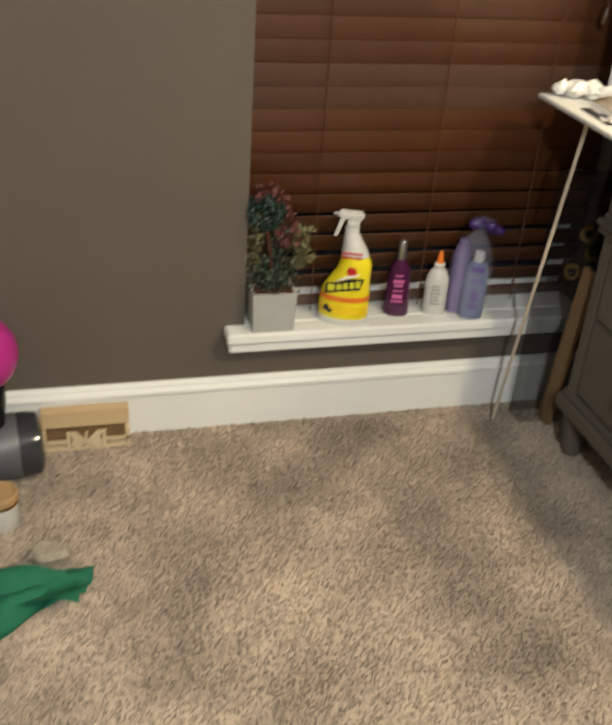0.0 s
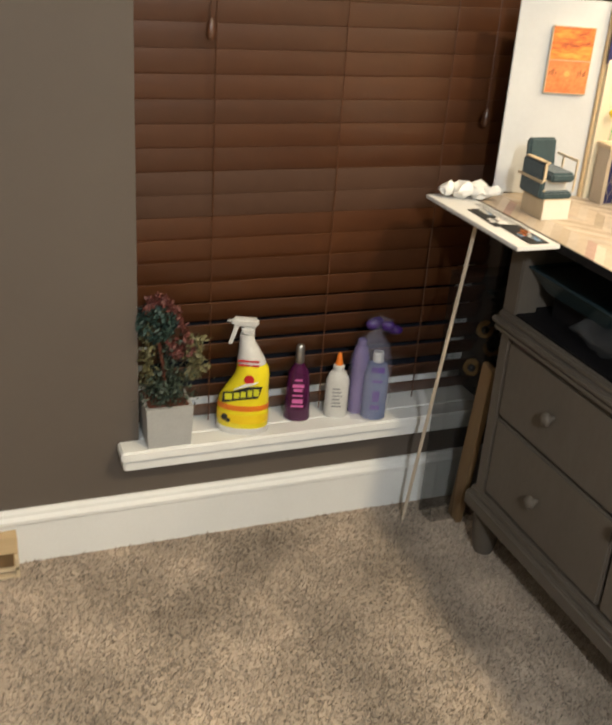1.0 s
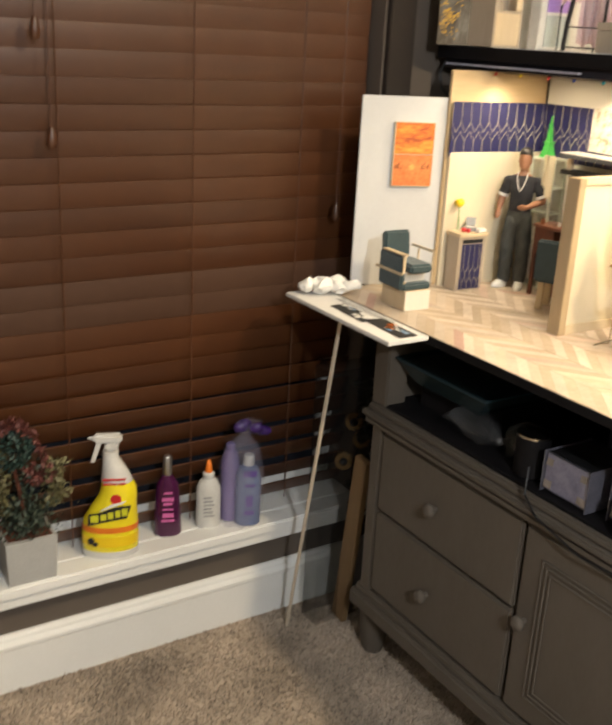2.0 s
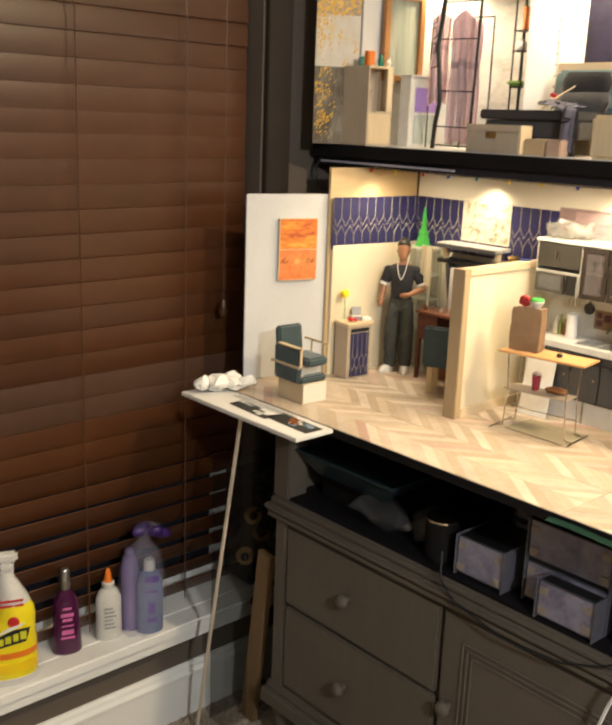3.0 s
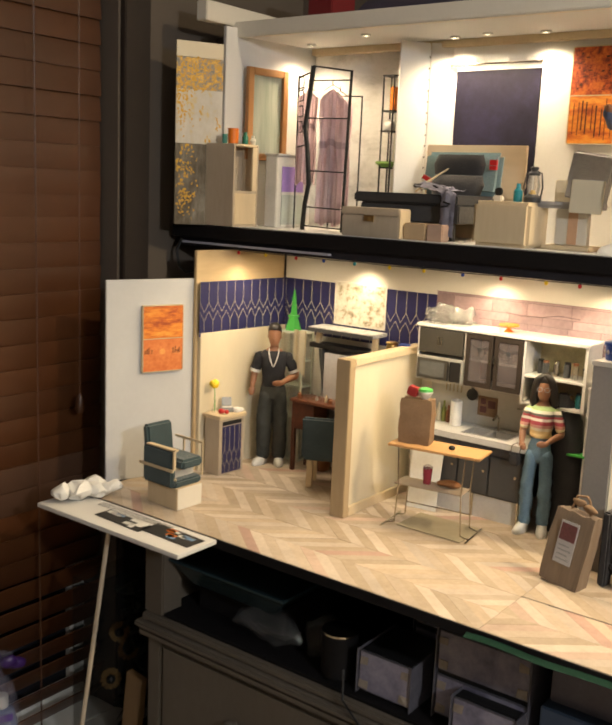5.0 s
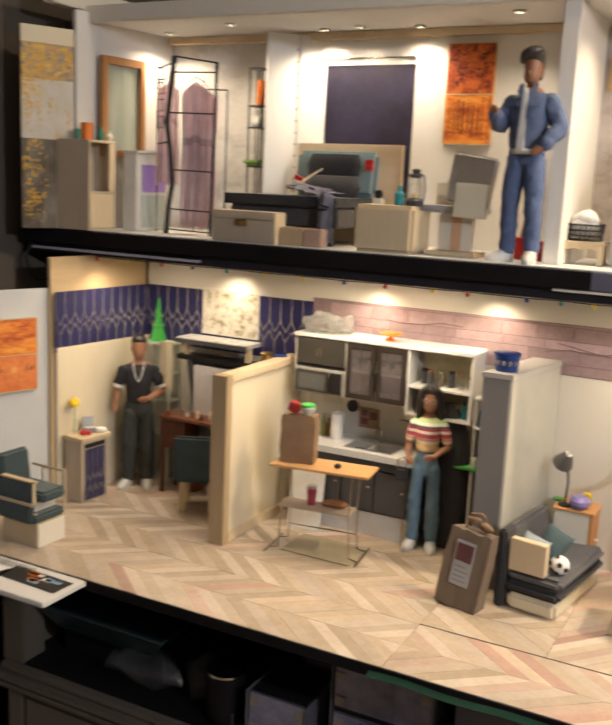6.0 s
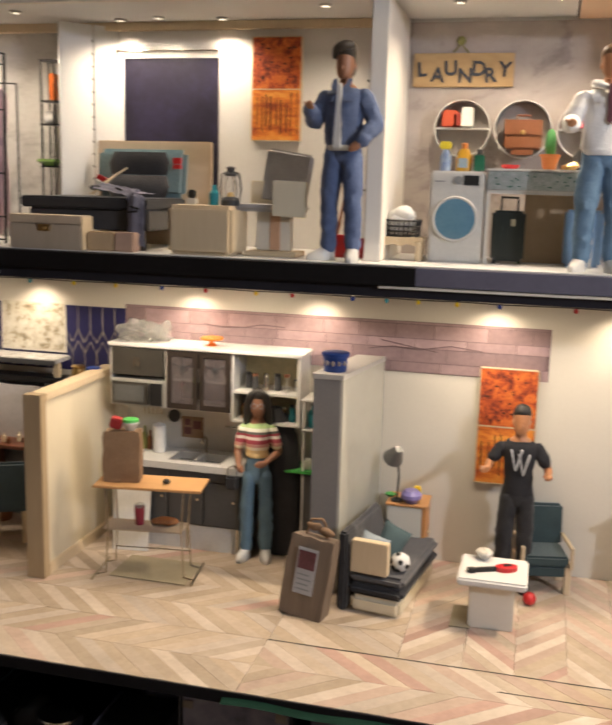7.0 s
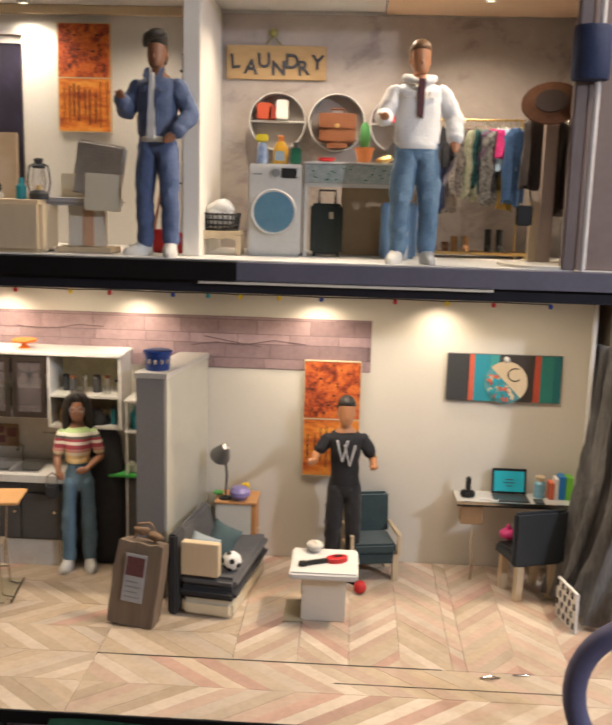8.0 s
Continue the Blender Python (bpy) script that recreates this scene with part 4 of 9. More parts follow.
# pink brick wallpaper band with separate printed bricks
band = thing("brick_wallpaper", "strip of dusty pink brick-print wallpaper on the back wall", "wallpaper", pose(0, 0, 0))
mortar_m = mat("mauve_mortar", (0.20, 0.13, 0.14), (0.15, 0.10, 0.10), rough=0.8, scale=40)
brick_m = mat("pink_brick_print", (0.36, 0.25, 0.25), (0.24, 0.16, 0.17), rough=0.75, scale=30, fine=5, bump=0.1, random_tint=0.22)
part("sheet", Build().box(0.556, 1.262, -0.0015, -0.0005, 1.135, 1.217), mortar_m, band)
rng = random.Random(3)
zrow, row = 1.136, 0
while zrow < 1.215:
    h = (0.0165, 0.0225, 0.0155, 0.0225)[row % 4]
    x = 0.557 - (0.03 if row % 2 else 0.0)
    while x < 1.26:
        w = rng.uniform(0.055, 0.085)
        x0, x1 = max(x, 0.557), min(x + w - 0.0012, 1.261)
        if x1 - x0 > 0.008:
            part("brick", Build().box(x0, x1, -0.0026, -0.0016, zrow, min(zrow + h - 0.001, 1.2165)), brick_m, band)
        x += w
    zrow += h
    row += 1
for pts in ([(0.70, 1.192), (0.73, 1.188), (0.77, 1.190), (0.80, 1.196), (0.84, 1.194)], [(0.98, 1.170), (1.02, 1.176), (1.06, 1.172), (1.11, 1.181), (1.16, 1.176)], [(1.0, 1.185), (1.04, 1.178), (1.09, 1.170)]):
    part("crack", Build().tube([(x, -0.0030, z) for x, z in pts], 0.0007, 4), mortar_m, band)


def two_panel_picture(name, label, m, w, h, top_m, low_m, trunks):
    """Front faces local -y, lower left corner at the origin."""
    p = thing(name, label, "picture", m)
    part("canvas", rounded(0, w, -0.008, 0, h * 0.505, h, 0.001), top_m, p)
    part("canvas", rounded(0, w, -0.008, 0, 0, h * 0.495, 0.001), low_m, p)
    fr = Build()
    for x0, x1, z0, z1 in ((-0.0015, 0, 0, h), (w, w + 0.0015, 0, h), (0, w, h * 0.495, h * 0.505), (0, w, -0.0015, 0), (0, w, h, h + 0.0015)):
        fr.box(x0, x1, -0.0085, 0, z0, z1)
    part("edge", fr, pine_m, p, "pale raw edge")
    r = random.Random(len(label))
    b = Build()
    if trunks:
        for k in range(9):
            x = w * (0.08 + 0.105 * k) + r.uniform(-0.002, 0.002)
            b.box(x, x + r.uniform(0.0008, 0.0022), -0.0090, -0.0083, h * r.uniform(0.03, 0.15), h * r.uniform(0.36, 0.48))
        for k in range(26):
            x, z = r.uniform(0.05, 0.9) * w, r.uniform(0.55, 0.97) * h
            b.box(x, x + r.uniform(0.002, 0.007), -0.0090, -0.0083, z, z + r.uniform(0.001, 0.003))
        part("tree_print", b, bark_m, p)
    else:
        for k, dx in enumerate((0.04, 0.09, 0.13, 0.20, 0.74, 0.80, 0.86, 0.90)):
            b.box(w * dx, w * dx + 0.0016, -0.0086, -0.0083, h * 0.27, h * (0.33 + 0.02 * (k % 3)))
        part("tree_print", b, bark_m, p)
        g = Build()
        for j in range(3):
            g.bar((w * 0.48, -0.0085 - 0.0001 * j, h * 0.30), (w * 0.48, -0.0083, h * 0.30), h * (0.045 - 0.012 * j), n=20)
        part("sun_print", g, glow_print_m, p)
    return p


wv = Vector((0.059, 0.182)).normalized()
two_panel_picture("picture", "two stacked orange sunset canvases on the white panel", Matrix.Translation((0.1135, -0.3485, 1.037)) @ rot(math.degrees(math.atan2(wv.y, wv.x))), 0.084, 0.127, forest_low_m, sunset_m, False)
two_panel_picture("picture", "two stacked orange autumn forest canvases on the ivory wall", pose(1.1605, -0.0005, 0.9675), 0.087, 0.184, forest_m, forest_low_m, True)


def armchair(m, label):
    """Local: faces -y, origin on the floor under its middle."""
    c = thing("armchair", label, "armchair", m, "teal armchairs")
    for sx in (-1, 1):
        for y in (-0.033, 0.028):
            part("leg", Build().box(sx * 0.036 - 0.005, sx * 0.036 + 0.005, y - 0.005, y + 0.005, 0, 0.052).bevel(0.0008, 1), pine_m, c)
        part("arm_rail", Build().box(sx * 0.040 - 0.003, sx * 0.040 + 0.003, -0.042, 0.036, 0.084, 0.090).box(sx * 0.040 - 0.003, sx * 0.040 + 0.003, -0.042, -0.036, 0.052, 0.084)
             .box(sx * 0.040 - 0.003, sx * 0.040 + 0.003, -0.042, 0.036, 0.050, 0.055).bevel(0.0008, 1), pine_m, c)
    part("seat", Build().box(-0.036, 0.036, -0.040, 0.036, 0.053, 0.072).bevel(0.004), green_felt_m, c)
    part("skirt", Build().box(-0.036, 0.036, -0.036, 0.036, 0.032, 0.0525).bevel(0.003), green_felt_m, c)
    part("backrest", Build().box(-0.038, 0.038, -0.008, 0.008, 0.0, 0.078, pose(0, 0.034, 0.066, -8, 0, 0)).bevel(0.005), green_felt_m, c)
    return c


ac = thing("armchair", "dark teal armchair with pale wooden arms on a pale box base", "armchair", pose(0.262, -0.404, ZF, 0, 0, -2) @ Matrix.Diagonal((0.80, 0.84, 0.88, 1)), "teal armchairs")
part("base_box", rounded(-0.046, 0.052, -0.036, 0.036, 0, 0.046, 0.001), pine_m, ac)
part("base_face", Build().box(0.0522, 0.0532, -0.035, 0.035, 0.001, 0.045), ivory_m, ac)
part("lower_cushion", Build().box(-0.050, 0.050, -0.040, 0.038, 0.0465, 0.062).bevel(0.004), green_felt_m, ac)
part("seat_cushion", Build().box(-0.040, 0.062, -0.030, 0.030, 0.086, 0.106).bevel(0.005, 3), green_felt_m, ac)
part("seat_support", Build().box(-0.040, 0.030, -0.030, 0.030, 0.0625, 0.0855), ivory_m, ac)
part("side_panel", Build().box(-0.052, 0.044, -0.046, -0.0325, 0.0465, 0.124).bevel(0.004, 3), green_felt_m, ac)
part("backrest", Build().box(-0.012, 0.008, -0.036, 0.036, 0.0, 0.074, pose(-0.046, 0, 0.088, 0, -8, 0)).bevel(0.005, 3), green_felt_m, ac)
part("rail", rounded(-0.060, 0.052, -0.0500, -0.0465, 0.082, 0.088, 0.0008), pine_m, ac)
part("rail", rounded(0.046, 0.052, -0.0460, -0.0400, 0.086, 0.128, 0.0008), pine_m, ac)
part("rail", rounded(-0.040, 0.052, -0.0460, -0.0330, 0.1245, 0.128, 0.0008), pine_m, ac)
for x in (-0.010, 0.050):
    part("rail", rounded(x, x + 0.005, 0.033, 0.037, 0.0625, 0.128, 0.0008), pine_m, ac)
for z in (0.088, 0.1285):
    part("rail", rounded(-0.036, 0.055, 0.033, 0.037, z, z + 0.005, 0.0008), pine_m, ac)
part("rail", rounded(0.022, 0.050, -0.0390, -0.0350, 0.0625, 0.067, 0.0008), pine_m, ac)
armchair(pose(1.272, -0.050, ZF, 0, 0, 12) @ Matrix.Diagonal((0.92, 0.9, 0.84, 1)), "dark teal armchair with pale wooden legs by the back wall")

# side table with tile front
st = thing("side_table", "slim pale wooden cabinet with a navy tiled front", "cabinet", pose(0.1755, -0.232, ZF, 0, 0, -4))
part("body", rounded(0, 0.042, 0, 0.068, 0, 0.115, 0.001), oakply_m, st)
part("top", rounded(-0.003, 0.047, -0.003, 0.072, 0.1155, 0.123, 0.001), pine_m, st)
part("tile_front", Build().box(0.0425, 0.0435, 0.008, 0.060, 0.004, 0.100), tile_blue_m, st)
b = Build()
for k in range(4):
    y = 0.0145 + 0.013 * k
    b.bar((0.0438, y, 0.052), (0.0438, y, 0.100), 0.0006, n=4)
    for d in (-0.0065, 0.0065):
        b.bar((0.0438, y, 0.052), (0.0438, y + d, 0.040), 0.0006, n=4).bar((0.0438, y + d, 0.040), (0.0438, y + d, 0.030), 0.0005, n=4).bar((0.0438, y + d, 0.030), (0.0438, y, 0.018), 0.0006, n=4)
    b.bar((0.0438, y, 0.018), (0.0438, y, 0.005), 0.0006, n=4)
part("gold_lattice", b, gold_line_m, st)
# no real opening: the slot's inner shade is a black slab
part("slot", Build().box(0.0425, 0.0430, 0.008, 0.060, 0.102, 0.110), ink_m, st, "black slab painted in for the shade of an open slot")
ZT = ZF + 0.1235
fl = thing("flower_vase", "yellow flower in a slim clear vase", "vase", pose(0.186, -0.216, ZT))
part("vase", Build().lathe([(0.005, 0), (0.006, 0.004), (0.003, 0.022), (0.004, 0.027)], n=12), glass_m, fl)
part("stem", Build().tube([(0, 0, 0.003), (-0.001, 0, 0.04), (-0.002, -0.001, 0.052)], 0.0008), green_m, fl)
b = Build()
for k in range(7):
    b.ball((-0.002 + 0.005 * math.cos(k), -0.001 + 0.006 * math.sin(k * 0.9), 0.056 + 0.0025 * (k % 3)), 0.0055, 0.0055, 0.006, 7)
part("bloom", b, yellow_m, fl)
reg = thing("cash_register", "tiny pale grey cash register", "cash register", pose(0.196, -0.190, ZT, 0, 0, 50))
part("base", rounded(-0.014, 0.014, -0.012, 0.012, 0, 0.008), midgrey_m, reg)
part("screen", Build().box(-0.010, 0.010, -0.002, 0.002, 0.0, 0.018, pose(0, 0.006, 0.009, -20, 0, 0)).bevel(0.001), midgrey_m, reg)
part("keys", Build().box(-0.010, 0.010, -0.010, 0.000, 0.0085, 0.0100), kitchen_white_m, reg)
solid("trinket", Build().ball((0.205, -0.216, ZT + 0.0052), 0.007, 0.006, 0.005).ball((0.214, -0.211, ZT + 0.0045), 0.005, 0.004, 0.0043), red_m, "small red and orange trinkets", "trinket")
solid("paper_stack", rounded(0.203, 0.222, -0.188, -0.166, ZT, ZT + 0.007), white_plain_m, "small stack of white papers", "papers")

# corner glass cabinet with a green tower
gc = thing("display_cabinet", "pale framed glass display cabinet in the corner", "cabinet", pose(0.205, -0.045, ZF))
frame_m = mat("pale_green_white_frame", (0.60, 0.63, 0.52), rough=0.4, scale=30, bump=0.03)
for x in (0, 0.060):
    for y in (0, 0.036):
        part("post", Build().box(x, x + 0.005, y, y + 0.005, 0, 0.278), frame_m, gc)
for z in (0.0, 0.09, 0.16, 0.215, 0.274):
    part("shelf", Build().box(0.001, 0.064, 0.001, 0.040, z, z + 0.004), frame_m, gc)
part("pane", Build().box(0.005, 0.060, 0.0005, 0.0015, 0.005, 0.272), glass_m, gc)
part("pane", Build().box(0.0635, 0.0645, 0.005, 0.036, 0.005, 0.272), glass_m, gc)
tw = thing("tower_model", "bright green plastic lattice tower on the cabinet", "ornament", pose(0.232, -0.028, ZF + 0.2785))
part("feet", Build().loft([[(-0.012, -0.012, 0), (0.012, -0.012, 0), (0.012, 0.012, 0), (-0.012, 0.012, 0)], [(-0.006, -0.006, 0.028), (0.006, -0.006, 0.028), (0.006, 0.006, 0.028), (-0.006, 0.006, 0.028)]]), green_m, tw)
part("deck", Build().box(-0.0085, 0.0085, -0.0085, 0.0085, 0.0283, 0.032), green_m, tw)
part("spire", Build().loft([[(-0.005, -0.005, 0.0322), (0.005, -0.005, 0.0322), (0.005, 0.005, 0.0322), (-0.005, 0.005, 0.0322)], [(-0.0012, -0.0012, 0.085), (0.0012, -0.0012, 0.085), (0.0012, 0.0012, 0.085), (-0.0012, 0.0012, 0.085)]]), green_m, tw)

# hairdressing station
sd = thing("salon_shelf", "white-topped wooden stand over a dark mirror station", "stand", pose(0.285, -0.072, ZF))
part("edge", Build().box(0.010, 0.168, 0.0095, 0.0117, 0.2885, 0.2965), darkgrey_m, sd, "dark front edge")
part("top", rounded(0.010, 0.168, 0.012, 0.066, 0.290, 0.298, 0.0015), ramp_material("speckled_grey_top", [(0.35, (0.22, 0.21, 0.20)), (0.5, (0.46, 0.45, 0.43)), (0.65, (0.60, 0.59, 0.57))], 90, 6, 0.35), sd)
for x in (0.014, 0.152):
    part("leg", rounded(x, x + 0.010, 0.034, 0.044, 0.262, 0.2895, 0.001), pine_m, sd)
part("ledge", rounded(0.0, 0.250, 0.032, 0.066, 0.252, 0.2615, 0.001), blackwire_m, sd)
part("back_panel", Build().box(0.02, 0.20, 0.052, 0.062, 0.0, 0.2515), midgrey_m, sd)
part("mirror", Build().box(0.046, 0.150, 0.0240, 0.0290, 0.140, 0.246), mat("lavender_grey_mirror", (0.58, 0.56, 0.56), rough=0.25, metal=0.15, bump=0), sd)
for x in (0.030, 0.140):
    b = Build().loft([[(x, 0.030, 0.0), (x + 0.008, 0.030, 0.0), (x + 0.008, 0.05, 0.0), (x, 0.05, 0.0)], [(x + 0.010, 0.030, 0.16), (x + 0.018, 0.030, 0.16), (x + 0.018, 0.05, 0.16), (x + 0.010, 0.05, 0.16)], [(x - 0.004, 0.030, 0.2515), (x + 0.004, 0.030, 0.2515), (x + 0.004, 0.05, 0.2515), (x - 0.004, 0.05, 0.2515)]])
    part("curved_side", b, darkgrey_m, sd)
solid("towel", Build().sheet(lambda u, v: (0.275 + 0.030 * u, -0.080 + 0.004 * math.sin(9 * u), 1.114 - 0.10 * v * (0.6 + 0.4 * u)), 12, 8, 0.002), cream_m, "cream towel hanging from the stand", "towel")
ct = thing("salon_counter", "red-brown counter crowded with tiny bottles", "counter", pose(0.286, -0.100, ZF))
part("top", rounded(0, 0.136, 0, 0.060, 0.146, 0.152, 0.001), mat("red_brown_wood", (0.17, 0.06, 0.03), (0.12, 0.04, 0.02), rough=0.45, scale=30, bump=0.05), ct)
for x in (0.004, 0.124):
    for y in (0.004, 0.050):
        part("leg", Build().box(x, x + 0.008, y, y + 0.006, 0, 0.1455), bark_m, ct)
part("drawer", rounded(0.01, 0.06, 0.002, 0.05, 0.09, 0.1455, 0.001), bark_m, ct)
rng = random.Random(9)
for k in range(11):
    x, y, h, r = 0.292 + 0.012 * k, -0.078 + rng.uniform(-0.012, 0.012), rng.uniform(0.008, 0.018), rng.uniform(0.003, 0.005)
    solid("small_bottle", Build().lathe([(r, 0), (r, h * 0.7), (r * 0.5, h * 0.8), (r * 0.5, h)], (x, y, ZF + 0.1525), 10), rng.choice([brown_m, kitchen_white_m, cream_m, brown_m, ink_m, clear_m]), "tiny cosmetic bottle on the salon counter", "bottle", group="salon bottles")


def stool(m, label, fabric):
    s = thing("salon_chair", label, "chair", m)
    for x in (-0.026, 0.026):
        for y in (-0.024, 0.024):
            part("leg", rounded(x - 0.006, x + 0.006, y - 0.005, y + 0.005, 0, 0.056, 0.001), pine_m, s)
    part("seat", Build().box(-0.037, 0.037, -0.034, 0.034, 0.0565, 0.074).bevel(0.004), fabric, s)
    part("backrest", Build().box(-0.042, 0.042, -0.036, -0.024, 0.058, 0.142).bevel(0.004), fabric, s)
    return s


stool(pose(0.402, -0.128, ZF, 0, 0, 26), "blue-grey fabric chair with chunky pale legs, back to the room", mat("slate_blue_fabric", (0.05, 0.085, 0.11), (0.035, 0.06, 0.08), rough=0.95, scale=70, bump=0.5, sheen=0.3))
solid("pouffe", Build().lathe([(0.018, 0), (0.020, 0.01), (0.019, 0.05), (0.016, 0.054)], (0.335, -0.050, ZF), 16), brown_m, "dark brown leather stool by the counter", "stool")
pos = thing("collage_poster", "pale collage poster with faded sepia sketches", "poster", pose(0.322, -0.0025, 1.128))
sepia_m = ramp_material("sepia_collage_print", [(0.33, (0.16, 0.12, 0.075)), (0.42, (0.38, 0.32, 0.22)), (0.50, (0.56, 0.52, 0.42)), (0.64, (0.66, 0.63, 0.54))], 62, 7, 0.7)
part("sheet", Build().box(0, 0.119, -0.0025, 0, 0, 0.083), sepia_m, pos)
part("frame", Build().box(-0.003, 0.122, -0.002, 0, -0.003, 0.0).box(-0.003, 0.122, -0.002, 0, 0.083, 0.086).box(-0.003, 0, -0.002, 0, 0, 0.083).box(0.119, 0.122, -0.002, 0, 0, 0.083), ivory_m, pos)
ledge_top = ZF + 0.2618
solid("pot", Build().lathe([(0.008, 0), (0.012, 0.010), (0.010, 0.022), (0.012, 0.026), (0.008, 0.028)], (0.488, -0.045, ledge_top), 14), brass_m, "small brassy pot on the dark ledge", "pot")
tub = thing("snack_tub", "small blue and orange tub on the dark ledge", "tub", pose(0.517, -0.045, ledge_top))
part("tub", Build().lathe([(0.009, 0), (0.011, 0.022), (0.0115, 0.026)], n=14), blue_m, tub)
part("label", Build().lathe([(0.0100, 0.006), (0.0103, 0.006), (0.0112, 0.018), (0.0109, 0.018)], n=14), oran_m, tub)


# ---- dolls: one plain mesh each ----
def limb(b, pts, radii, n=12, steps=4):
    """A smooth rounded limb through pts; radii are (across, deep) pairs or single numbers."""
    pts = [Vector(p) for p in pts]
    radii = [r if isinstance(r, tuple) else (r, r) for r in radii]

    def spline(v, i, t):
        p0, p1, p2, p3 = v[max(i - 1, 0)], v[i], v[i + 1], v[min(i + 2, len(v) - 1)]
        return 0.5 * ((2 * p1) + (p2 - p0) * t + (2 * p0 - 5 * p1 + 4 * p2 - p3) * t * t + (3 * p1 - p0 - 3 * p2 + p3) * t ** 3)

    rv = [Vector((r[0], r[1])) for r in radii]
    path = [(spline(pts, i, k / steps), spline(rv, i, k / steps)) for i in range(len(pts) - 1) for k in range(steps)] + [(pts[-1], rv[-1])]
    d0, d1 = (path[1][0] - path[0][0]).normalized(), (path[-1][0] - path[-2][0]).normalized()
    e0, e1 = path[0], path[-1]
    path = [(e0[0] - d0 * e0[1].y * s, e0[1] * q) for s, q in ((0.8, 0.35), (0.45, 0.78))] + path + [(e1[0] + d1 * e1[1].y * s, e1[1] * q) for s, q in ((0.45, 0.78), (0.8, 0.35))]
    rings = []
    for i, (p, r) in enumerate(path):
        d = (path[min(i + 1, len(path) - 1)][0] - path[max(i - 1, 0)][0]).normalized()
        u = d.cross(Vector((0, 1, 0.13))).normalized()
        v = d.cross(u).normalized()
        rings.append([tuple(p + u * (r.x * math.cos(2 * math.pi * j / n)) + v * (r.y * math.sin(2 * math.pi * j / n))) for j in range(n)])
    return b.loft(rings)


def smooth_body(b, rings, n=18, steps=3):
    """Stacked ellipses (x, y, z, rx, ry) with rounded passage between them."""
    v = [np.array(r, dtype=float) for r in rings]
    out = []
    for i in range(len(v) - 1):
        p0, p1, p2, p3 = v[max(i - 1, 0)], v[i], v[i + 1], v[min(i + 2, len(v) - 1)]
        for k in range(steps):
            t = k / steps
            out.append(tuple(0.5 * (2 * p1 + (p2 - p0) * t + (2 * p0 - 5 * p1 + 4 * p2 - p3) * t * t + (3 * p1 - p0 - 3 * p2 + p3) * t ** 3)))
    return b.body(out + [rings[-1]], n)


